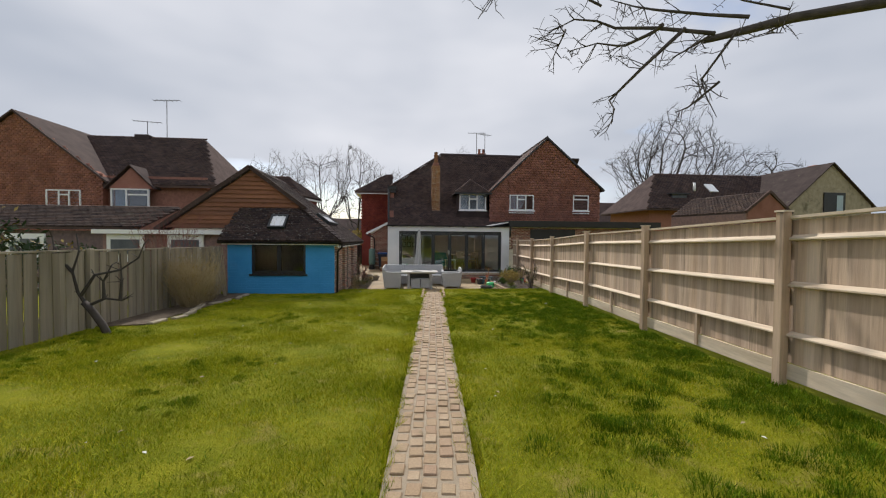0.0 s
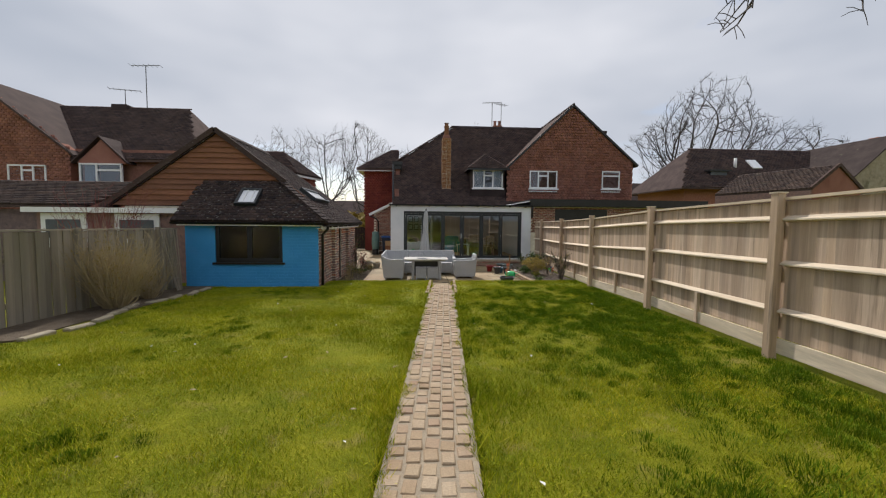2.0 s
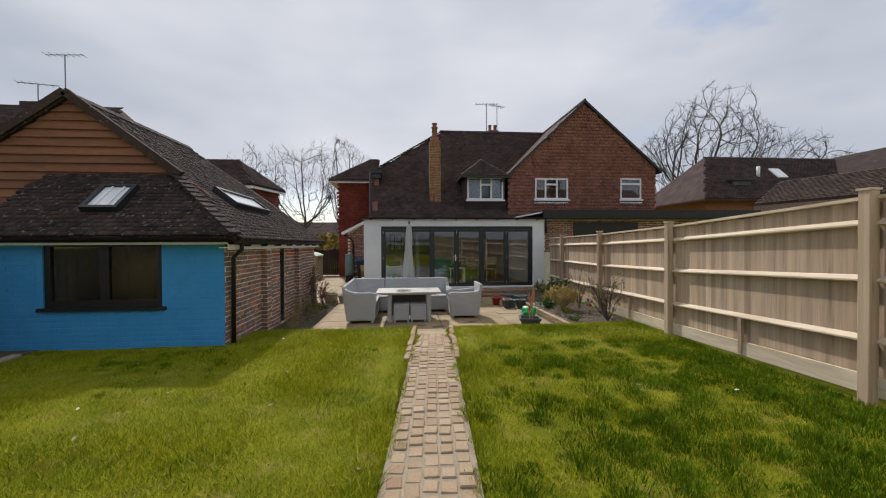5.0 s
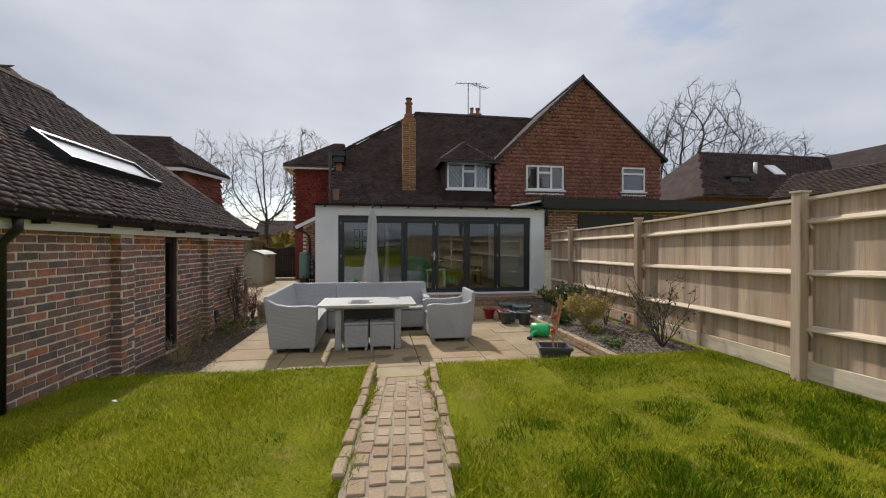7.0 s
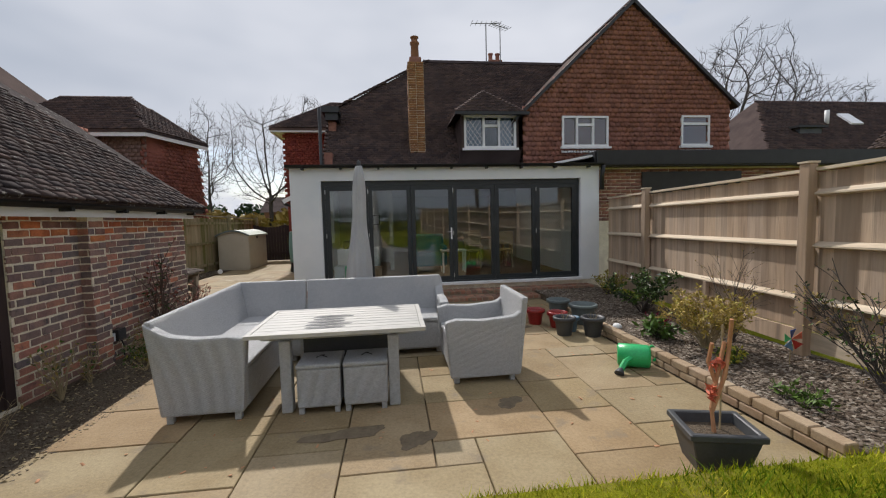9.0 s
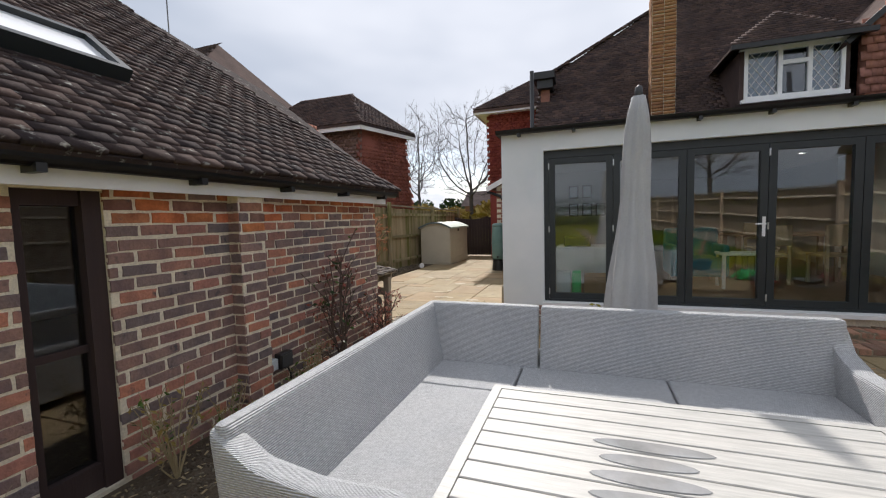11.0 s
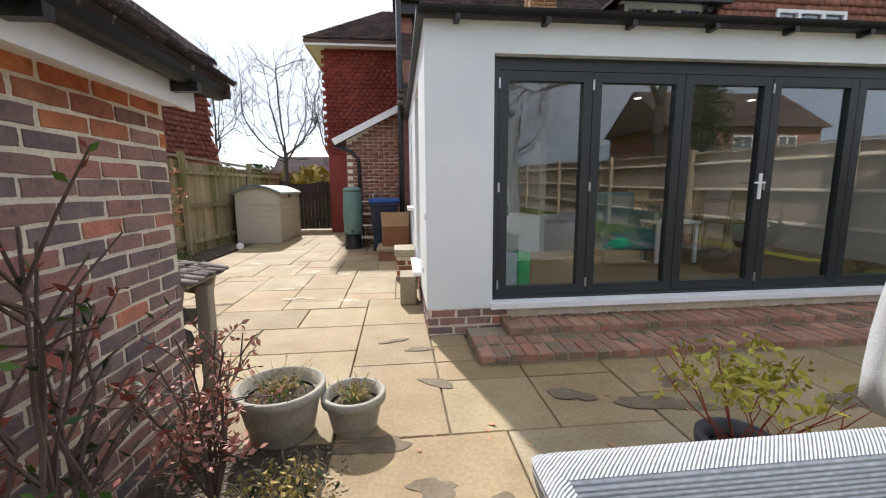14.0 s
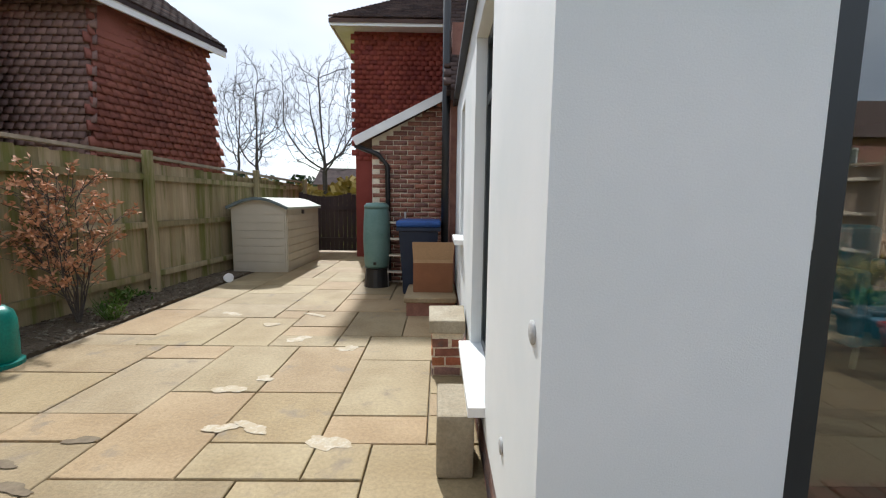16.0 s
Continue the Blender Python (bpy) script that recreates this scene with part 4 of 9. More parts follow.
post_me = mesh_of("post", bx(-0.05, 0.05, -0.05, 0.05, 0, 1, 0.006))
post_me.materials.append(M_FENCE)
for y in POSTS:
    z0 = lawn(min(y, 14)) - 0.1 if y < 14 else -0.75
    p = under(fence, new("post", post_me))
    p.matrix_basis = pose(fence_x(y) - 0.03, y, z0) @ Matrix.Diagonal((1, 1, TOPS[y] + 0.03 - z0, 1))
    under(fence, part("post_cap", slab([(fence_x(y) - 0.09, y - 0.06, TOPS[y] + 0.03), (fence_x(y) + 0.03, y - 0.06, TOPS[y] + 0.03), (fence_x(y) + 0.03, y + 0.06, TOPS[y] + 0.03), (fence_x(y) - 0.09, y + 0.06, TOPS[y] + 0.03)], (0, 0, 0.018)), M_RAIL))
for ya, yb in zip(ends, ends[1:]):
    za, zb = TOPS[ya] - 0.05, TOPS[yb] - 0.05
    base_a, base_b = za - 1.56, zb - 1.56
    n = round((yb - ya) / 0.105)
    for i in range(n):
        y = ya + (i + 0.5) * (yb - ya) / n
        t = (y - ya) / (yb - ya)
        b = under(fence, new("board", rng.choice(board_meshes)))
        zz = base_a + (base_b - base_a) * t
        b.matrix_basis = pose(fence_x(y) + 0.055, y, zz, rng.uniform(-0.4, 0.4), 0, -4.55 + 1.2 + rng.uniform(-0.5, 0.5)) @ Matrix.Diagonal((1, 1.0, 1.55 + rng.uniform(-0.006, 0.006), 1))
    for h in (0.32, 0.86, 1.36):
        bm = bmesh.new()
        pa, pb = Vector((fence_x(ya) + 0.015, ya + 0.05, base_a + h)), Vector((fence_x(yb) + 0.015, yb - 0.05, base_b + h))
        d = pb - pa
        prism(bm, [pa + Vector((0.03, 0, -0.035)), pa + Vector((-0.03, 0, -0.022)), pa + Vector((-0.03, 0, -0.006)), pa + Vector((0.03, 0, 0.032))], d)
        under(fence, part("rail", bm, M_RAIL))
    bm = bmesh.new()
    beam(bm, (fence_x(ya) + 0.035, ya + 0.02, za + 0.02), (fence_x(yb) + 0.035, yb - 0.02, zb + 0.02), 0.075, 0.03)
    under(fence, part("capping", bm, M_RAIL))
    bm = bmesh.new()
    beam(bm, (fence_x(ya) + 0.02, ya + 0.05, base_a - 0.085), (fence_x(yb) + 0.02, yb - 0.05, base_b - 0.085), 0.03, 0.17)
    under(fence, part("gravel_board", bm, M_RAIL if ya < 14 else M_FENCE))
    ym = (ya + yb) / 2
    under(fence, part("peg", bx(fence_x(ym) - 0.02, fence_x(ym) + 0.03, ym - 0.025, ym + 0.025, (base_a + base_b) / 2 - 0.15, (base_a + base_b) / 2 + 0.29), M_FENCE))

old_fence = thing("fence", (-5.5, 9, lawn(9)), "weathered grey vertical board fence", "fence")
me = mesh_of("board", bx(-0.009, 0.009, -0.066, 0.066, 0, 1, 0.003))
me.materials.append(M_FENCE_OLD)
n = 118
for i in range(n):
    y = -2.0 + i * 0.126
    b = under(old_fence, new("board", me))
    z0 = lawn(y) - 0.03
    top = float(np.interp(y, [-2, 6, 12.9], [1.2, 1.07, 1.0]))
    b.matrix_basis = pose(-5.48 + 0.02 * (i % 2), y, z0, rng.uniform(-0.5, 0.5), rng.uniform(-0.4, 0.4), rng.uniform(-4, 4)) @ Matrix.Diagonal((1, 1, top - z0 + rng.uniform(-0.012, 0.012), 1))
bm = bmesh.new()
for h in (0.3, 0.95):
    beam(bm, (-5.52, -2, lawn(-2) + h), (-5.52, 12.85, lawn(12.85) + h), 0.05, 0.08)
under(old_fence, part("rail", bm, M_FENCE_OLD))
bm = bmesh.new()
beam(bm, (-5.48, -2, 1.22), (-5.48, 6, 1.09), 0.07, 0.03), beam(bm, (-5.48, 6, 1.09), (-5.48, 12.88, 1.02), 0.07, 0.03)
under(old_fence, part("capping", bm, M_FENCE_OLD))
for y in (-0.6, 2.4, 5.4, 7.6, 9.9, 12.1):
    under(old_fence, part("post", bx(-5.47, -5.38, y - 0.05, y + 0.05, lawn(y) - 0.05, float(np.interp(y, [-2, 6, 12.9], [1.24, 1.12, 1.06])), 0.006), M_FENCE_OLD))

side_fence = thing("fence", (-5.1, 25, PATIO), "mossy closeboard fence beside the paved yard", "fence")
SF = [(-5.35, 19.6), (-5.2, 22.2), (-4.98, 25.1), (-4.75, 27.9), (-4.55, 30.3)]
me = mesh_of("board", bx(-0.008, 0.008, -0.06, 0.06, 0, 1, 0.002))
me.materials.append(M_FENCE_MOSS)
for (xa, ya), (xb, yb) in zip(SF, SF[1:]):
    za = float(np.interp(ya, [19, 25, 30.5], [1.32, 1.24, 1.12]))
    zb = float(np.interp(yb, [19, 25, 30.5], [1.32, 1.24, 1.12]))
    n = round(math.hypot(xb - xa, yb - ya) / 0.11)
    for i in range(n):
        t = (i + 0.5) / n
        b = under(side_fence, new("board", me))
        b.matrix_basis = pose(xa + (xb - xa) * t - 0.05, ya + (yb - ya) * t, PATIO - 0.05, 0, 0, rng.uniform(-10, -5)) @ Matrix.Diagonal((1, 0.93, za + (zb - za) * t - PATIO + rng.uniform(-0.015, 0.01), 1))
    for h in (0.25, 0.95, 1.6):
        bm = bmesh.new()
        beam(bm, (xa, ya, PATIO + h), (xb, yb, PATIO + h), 0.05, 0.08)
        under(side_fence, part("rail", bm, M_FENCE_MOSS))
    bm = bmesh.new()
    beam(bm, (xa - 0.03, ya, za + 0.02), (xb - 0.03, yb, zb + 0.02), 0.09, 0.04)
    under(side_fence, part("capping", bm, M_FENCE_OLD))
    under(side_fence, part("post", bx(xb - 0.01, xb + 0.09, yb - 0.05, yb + 0.05, PATIO - 0.1, zb + 0.1, 0.006), M_FENCE_MOSS))
under(side_fence, part("end_boards", bx(-7.4, -5.35, 19.58, 19.62, PATIO - 0.05, 1.3), M_FENCE_MOSS))

# ---- neighbouring houses ----
left_house = thing("house", (-15, 25, -0.7), "long brick house with dark tiled roof and white windows", "house")
under(left_house, part("wall", boxes((-26, -10.2, 22.4, 30.0, -0.75, 4.4)), M_BRICK_FAR))
lg = [(-22.9, 1.3), (-15.0, 1.3), (-15.0, 4.3), (-18.95, 7.35), (-22.9, 4.3)]
under(left_house, part("gable_wall", slab([(x, 22.0, z) for x, z in lg], (0, 0.4, 0)), M_HUNG))
under(left_house, field("hung_tiles", M_HUNG, (-22.9, 22.0, 1.3), (1, 0, 0), (0, 0, 1), [(x + 22.9, z - 1.3) for x, z in lg], 0.2, 0.12, lap=0.03, thick=0.01, lift=0.02, seed=41))
for x0 in (-23.2, -14.7):
    under(left_house, part("roof", slab([(x0, 21.8, 4.05), (-18.95, 21.8, 7.45), (-18.95, 28, 7.45), (x0, 28, 4.05)], (0, 0, -0.1)), M_ROOF))
lr = [(-26, 22.0, 3.9), (-9.6, 22.0, 3.9), (-12.0, 26.2, 7.2), (-26, 26.2, 7.2)]
under(left_house, part("roof", slab(lr, (0, 0, -0.1)), M_ROOF))
lv = Vector((0, 4.2, 3.3)).normalized()
ll = math.hypot(4.2, 3.3)
under(left_house, field("roof_tiles", M_ROOF, (-15.5, 22.0, 3.92), (1, 0, 0), lv, [(0, 0), (5.9, 0), (3.5, ll), (-3.2, ll)], 0.2, 0.12, lap=0.04, lift=0.02, seed=42))
under(left_house, part("roof", slab([(-9.6, 22.0, 3.9), (-9.6, 30.4, 3.9), (-12.0, 26.2, 7.2)], (0, 0, -0.1)), M_ROOF))
under(left_house, part("roof", slab([(-9.6, 30.4, 3.9), (-26, 30.4, 3.9), (-26, 26.2, 7.2), (-12.0, 26.2, 7.2)], (0, 0, -0.1)), M_ROOF))
window(left_house, -17.6, -16.0, 2.75, 3.6, 21.98, (0.36, 0.68), "white casement window", transom=(1, 3.35))
window(left_house, -14.55, -12.75, 2.72, 3.7, 21.9, (0.4,), "white dormer casement window", transom=(1, 3.4))
under(left_house, part("dormer_gable", slab([(-14.7, 21.95, 3.7), (-12.6, 21.95, 3.7), (-13.65, 21.95, 4.75)], (0, 1.5, 0)), M_HUNG))
for x0 in (-14.85, -12.45):
    under(left_house, part("dormer_roof", slab([(x0, 21.8, 3.68), (-13.65, 21.8, 4.85), (-13.65, 24.5, 4.85), (x0, 24.5, 3.68)], (0, 0, 0.06)), M_ROOF))
under(left_house, part("chimney", bx(-15.9, -15.1, 25.9, 26.5, 7.0, 7.36, 0.03), M_ROOF))
# low tiled and flat-roofed outbuildings in front of it
low = thing("outhouse", (-11, 16, -0.5), "low brick outhouse with tiled lean-to roof", "outhouse")
under(low, part("wall", boxes((-16.5, -8.2, 15.2, 18.5, -0.75, 1.5)), M_BRICK))
under(low, part("roof", slab([(-17, 14.8, 1.62), (-9.0, 14.8, 1.62), (-9.0, 17.5, 2.5), (-17, 17.5, 2.5)], (0, 0, -0.08)), M_ROOF_MOSS))
under(low, field("roof_tiles", M_ROOF_MOSS, (-17, 14.8, 1.63), (1, 0, 0), (0, 2.7, 0.88), [(0, 0), (8, 0), (8, 2.84), (0, 2.84)], 0.3, 0.2, lap=0.05, lift=0.03, seed=44))
under(low, part("flat_roof", boxes((-9.6, -5.55, 13.6, 14.9, 1.42, 1.52)), M_BLACK))
under(low, part("fascia", boxes((-9.6, -5.5, 13.54, 13.6, 1.40, 1.53)), M_PAINT))
under(low, part("wall", boxes((-9.4, -5.55, 13.75, 14.6, -0.75, 1.42)), M_BRICK))
# white garage-door panels, built as window frames with an added dark inset
for x in (-8.7, -6.9, -11.6):
    w = under(low, part("window", boxes((x - 0.55, x + 0.55, 13.68, 13.74, 0.5, 1.38)), M_PAINT, label="low white door panel with an added dark inset"))
    # opaque dark sheet, interior shade painted in place of glass
    part("pane", boxes((x - 0.42, x + 0.42, 13.66, 13.675, 0.75, 1.22)), M_ROOM_SHADE, w)
# tile-hung house across the yard fence
yard_house = thing("house", (-9, 29, -0.7), "tile-hung house with steep battered walls and hipped roof", "house")
A = [(-11.3, 26.1, 1.0), (-6.58, 26.1, 1.0), (-6.45, 26.4, 3.85), (-10.9, 26.4, 3.85)]
B = [(-6.58, 26.1, 1.0), (-5.78, 28.6, 1.0), (-6.0, 28.4, 3.85), (-6.45, 26.4, 3.85)]
M_HUNG_DARK = mat("dull_brown_hung_tiles", (0.75, 0.74, 0.74), None, 1.6, 0.95, 0.5, 70, spec=0.08, pieces=[(0.273, 0.176, 0.150), (0.325, 0.208, 0.176), (0.240, 0.156, 0.140), (0.364, 0.227, 0.189)])
M_HUNG_DULL = mat("dull_red_hung_tiles", (0.75, 0.74, 0.74), None, 1.6, 0.95, 0.5, 70, spec=0.08, pieces=[(0.30, 0.115, 0.09), (0.35, 0.14, 0.105), (0.26, 0.105, 0.085)])
under(yard_house, part("front_wall", slab(A, (0, 0.3, 0)), M_HUNG_DARK))
under(yard_house, part("side_wall", slab(B, (-0.3, 0, 0)), M_HUNG_DULL))
under(yard_house, part("wall", boxes((-10.8, -6.62, 26.6, 28.3, -0.75, 3.8)), M_BRICK))
av = Vector((0, 0.30, 2.85)).normalized()
under(yard_house, field("hung_tiles", M_HUNG_DARK, (-11.3, 26.1, 1.0), (1, 0, 0), av, [(0, 0), (4.72, 0), (4.85, 2.87), (0.4, 2.87)], 0.17, 0.125, lap=0.03, lift=0.045, seed=51, jitter=0.003, gap=0.001))
bu = Vector((0.8, 2.5, 0)).normalized()
bv = Vector((-0.12, 0.05, 2.85)).normalized()
under(yard_house, field("hung_tiles", M_HUNG_DULL, (-6.51, 26.08, 1.0), bu, bv, [(0, 0), (2.62, 0), (2.4, 2.86), (0.22, 2.86)], 0.17, 0.125, lap=0.03, lift=0.045, seed=52, jitter=0.003, gap=0.001))
for p in ([(-11.5, 25.95, 3.8), (-6.25, 25.95, 3.8), (-7.4, 27.4, 5.15), (-9.45, 27.4, 5.15)], [(-6.25, 25.95, 3.8), (-5.55, 28.65, 3.8), (-7.4, 27.4, 5.15)], [(-5.55, 28.65, 3.8), (-11.2, 29.5, 3.8), (-9.45, 27.4, 5.15), (-7.4, 27.4, 5.15)]):
    under(yard_house, part("roof", slab(p, (0, 0, 0.08)), M_ROOF))
under(yard_house, field("roof_tiles", M_ROOF, (-11.5, 25.95, 3.885), (1, 0, 0), Vector((0, 1.45, 1.35)).normalized(), [(0, 0), (5.25, 0), (4.1, 1.97), (2.05, 1.97)], 0.17, 0.11, lap=0.04, lift=0.02, seed=53))
ru = Vector((0.7, 2.7, 0)).normalized()
under(yard_house, field("roof_tiles", M_ROOF, (-6.25, 25.95, 3.885), ru, Vector((-ru.y * 1.48, ru.x * 1.48, 1.35)).normalized(), [(0, 0), (2.79, 0), (1.12, 1.98)], 0.17, 0.11, lap=0.04, lift=0.02, seed=54))
under(yard_house, part("fascia", boxes((-11.4, -6.28, 25.97, 26.01, 3.68, 3.81)), M_PAINT))
bm = bmesh.new()
beam(bm, (-6.28, 25.99, 3.75), (-5.58, 28.63, 3.75), 0.04, 0.13)
under(yard_house, part("fascia", bm, M_PAINT))
rear_house = thing("house", (-12, 24, -0.7), "brick house wall with a white window", "house")
under(rear_house, part("wall", boxes((-9.6, -7.6, 24.2, 25.6, -0.75, 3.8)), M_HUNG))
under(rear_house, field("hung_tiles", M_HUNG, (-9.6, 24.2, 0.8), (1, 0, 0), (0, 0, 1), [(0, 0), (2.0, 0), (2.0, 2.95), (0, 2.95)], 0.17, 0.11, lap=0.03, lift=0.024, seed=57, jitter=0.001, gap=0.001))
under(rear_house, field("hung_tiles", M_HUNG, (-7.6, 24.2, 0.8), (0, 1, 0), (0, 0, 1), [(0, 0), (1.4, 0), (1.4, 2.95), (0, 2.95)], 0.17, 0.11, lap=0.03, lift=0.024, seed=58, jitter=0.001, gap=0.001))
window(rear_house, -8.6, -7.7, 2.0, 3.1, 24.18, (), "white casement window")

# right-hand bungalow beyond the fence
rh = thing("house", (24, 31, -0.7), "long low house with dark hipped tile roof", "house")
under(rh, part("wall", boxes((18.9, 34.5, 30.0, 36, -0.75, 3.75)), M_BRICK_FAR))
for p in ([(18.2, 29.2, 3.7), (35.5, 29.2, 3.7), (32.0, 32.8, 6.95), (21.0, 32.8, 6.95)], [(18.2, 29.2, 3.7), (21.0, 32.8, 6.95), (18.2, 36.6, 3.7)], [(18.2, 36.6, 3.7), (21, 32.8, 6.95), (32, 32.8, 6.95), (35.5, 36.6, 3.7)]):
    under(rh, part("roof", slab(p, (0, 0, -0.1)), M_ROOF))
rv = Vector((0, 3.6, 3.25)).normalized()
under(rh, field("roof_tiles", M_ROOF, (18.2, 29.2, 3.72), (1, 0, 0), rv, [(0, 0), (17.3, 0), (13.8, 4.85), (2.8, 4.85)], 0.25, 0.15, lap=0.04, lift=0.025, seed=61))
rgp = [(27.6, 1.0), (34.2, 1.0), (34.2, 4.0), (30.9, 6.95), (27.6, 4.0)]
under(rh, part("gable_wall", slab([(x, 27.0, z) for x, z in rgp], (0, 3, 0)), M_STONE))
for x0 in (27.3, 34.5):
    under(rh, part("roof", slab([(x0, 26.8, 3.75), (30.9, 26.8, 7.0), (30.9, 33, 7.0), (x0, 33, 3.75)], (0, 0, 0.08)), M_ROOF_MOSS))
under(rh, part("chimney", bx(31.3, 32.0, 28.5, 29.2, 6.2, 7.2, 0.03), M_BRICK_FAR))
wd = under(rh, part("window", boxes((30.3, 32.0, 26.92, 26.99, 3.3, 4.9)), M_BLACK))
part("pane", boxes((31.3, 31.8, 26.9, 26.915, 3.45, 4.7)), M_CURTAIN, wd)
for x in (21.5,):
    d = under(rh, part("dormer", boxes((x - 0.6, x + 0.6, 30.2, 32.0, 4.1, 4.95)), M_ROOM_SHADE))
    part("dormer_roof", boxes((x - 0.8, x + 0.8, 30.05, 32.2, 4.95, 5.05)), M_BLACK, d)
for x, y in ((24.9, 30.85),):
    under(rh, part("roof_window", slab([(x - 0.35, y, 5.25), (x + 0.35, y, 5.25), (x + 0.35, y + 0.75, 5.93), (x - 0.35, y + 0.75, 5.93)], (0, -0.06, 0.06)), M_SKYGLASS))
under(rh, tube("flue", [(23.3, 31.0, 5.2), (23.3, 31.0, 6.0)], 0.1, M_PAINT, res=8))
shed_r = thing("outhouse", (19.46, 20.10, -0.5), "small brick outhouse with mossy red tiled roof", "outhouse")
SH_A, SH_D, SH_U, SH_H, SH_L, SH_W = Vector((19.46, 20.10, 3.99)), Vector((-0.2355, 0.9719, 0)), Vector((0.9719, 0.2355, 0)), 1.07, 4.51, 1.7
for k in (-1, 1):
    eave = SH_A + SH_U * (k * SH_W * 1.06) + Vector((0, 0, -SH_H * 1.06))
    under(shed_r, part("roof", slab([eave, SH_A, SH_A + SH_D * SH_L, eave + SH_D * SH_L], (0, 0, -0.08)), M_ROOF_MOSS))
    up = SH_A - eave
    lay_u, lay_o = (SH_D, eave) if k > 0 else (-SH_D, eave + SH_D * SH_L)
    under(shed_r, field("roof_tiles", M_ROOF_MOSS, lay_o, lay_u, up.normalized(), [(0, 0), (SH_L, 0), (SH_L, up.length), (0, up.length)], 0.2, 0.13, lap=0.04, lift=0.024, seed=64 + k))
    bm = bmesh.new()
    beam(bm, eave - SH_D * 0.03, SH_A - SH_D * 0.03, 0.08, 0.14)
    under(shed_r, part("bargeboard", bm, M_ROOF))
foot_l, foot_r = SH_A - SH_U * SH_W, SH_A + SH_U * SH_W
gz = SH_A.z - SH_H
under(shed_r, part("gable_wall", slab([(foot_l.x, foot_l.y, -0.75), (foot_r.x, foot_r.y, -0.75), (foot_r.x, foot_r.y, gz - 0.06), (SH_A.x, SH_A.y, SH_A.z - 0.12), (foot_l.x, foot_l.y, gz - 0.06)], SH_D * 0.2), M_HUNG))
for p in (foot_l, foot_r):
    bm = bmesh.new()
    beam(bm, (p.x, p.y, (gz - 0.8) / 2) , Vector((p.x, p.y, (gz - 0.8) / 2)) + SH_D * SH_L, 0.2, gz + 0.7)
    under(shed_r, part("side_wall", bm, M_BRICK))

# ---- furniture and loose things: materials ----
def woven(name, a, b, pitch=0.008):
    """Flat-woven synthetic rattan: over-and-under strands as relief, with the shade of the gaps painted into the
    colour.
    """
    m = mat(name, a, b, 2.5, 0.55, 0, 60, spec=0.4)
    nt = m.node_tree
    L = nt.links.new
    geo = [n for n in nt.nodes if n.bl_idname == "ShaderNodeNewGeometry"][0]
    bs = nt.nodes["Principled BSDF"]
    sx = nt.nodes.new("ShaderNodeSeparateXYZ")
    L(geo.outputs["Position"], sx.inputs[0])

    def op(kind, p, q=None):
        n = nt.nodes.new("ShaderNodeMath")
        n.operation = kind
        for i, v in enumerate((p, q)):
            if v is None:
                continue
            if isinstance(v, float):
                n.inputs[i].default_value = v
            else:
                L(v, n.inputs[i])
        return n.outputs[0]
    k = math.pi / pitch
    h = op("ADD", sx.outputs[0], sx.outputs[1])
    sn = nt.nodes.new("ShaderNodeSeparateXYZ")
    L(geo.outputs["True Normal"], sn.inputs[0])
    up = op("GREATER_THAN", op("ABSOLUTE", sn.outputs[2]), 0.7)
    rows = op("ADD", op("MULTIPLY", sx.outputs[2], op("SUBTRACT", 1.0, up)), op("MULTIPLY", op("SUBTRACT", sx.outputs[0], sx.outputs[1]), up))
    weave = op("MULTIPLY", op("SINE", op("MULTIPLY", h, k * 0.5)), op("SINE", op("MULTIPLY", rows, k)))
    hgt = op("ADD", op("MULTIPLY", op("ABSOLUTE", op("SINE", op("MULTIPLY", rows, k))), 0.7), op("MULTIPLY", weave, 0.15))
    bp = nt.nodes.new("ShaderNodeBump")
    bp.inputs["Strength"].default_value, bp.inputs["Distance"].default_value = 0.8, 0.006
    L(hgt, bp.inputs["Height"])
    L(bp.outputs[0], bs.inputs["Normal"])
    # crease shade put into the base colour: low strands darker, high ones lighter
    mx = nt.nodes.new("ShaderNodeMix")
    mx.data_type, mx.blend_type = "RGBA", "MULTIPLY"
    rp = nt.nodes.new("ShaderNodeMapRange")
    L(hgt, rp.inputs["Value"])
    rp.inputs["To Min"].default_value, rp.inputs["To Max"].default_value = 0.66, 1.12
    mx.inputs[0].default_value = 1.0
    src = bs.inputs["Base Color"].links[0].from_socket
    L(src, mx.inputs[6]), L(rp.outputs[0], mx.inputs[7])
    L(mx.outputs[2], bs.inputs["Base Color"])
    return m


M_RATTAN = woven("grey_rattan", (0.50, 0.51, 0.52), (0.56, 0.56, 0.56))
M_TABLE = mat("pale_slatted_top", (0.46, 0.45, 0.42), (0.52, 0.50, 0.46), 2, 0.5, 0.1, 20, stretch=(0.3, 3, 1))
M_CANVAS = mat("grey_canvas", (0.42, 0.42, 0.42), (0.50, 0.50, 0.49), 2, 0.9, 0.3, 150)
M_TERRA = mat("terracotta", (0.50, 0.17, 0.06), (0.56, 0.21, 0.09), 4, 0.7, 0.2, 80)
M_POT = mat("stone_grey_pot", (0.30, 0.27, 0.21), (0.42, 0.39, 0.32), 5, 0.8, 0.4, 60)
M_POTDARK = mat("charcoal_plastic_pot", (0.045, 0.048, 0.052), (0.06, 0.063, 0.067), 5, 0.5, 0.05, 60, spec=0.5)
M_POTGREEN = mat("grey_green_plastic_pot", (0.13, 0.16, 0.16), (0.16, 0.19, 0.185), 5, 0.5, 0.05, 60)
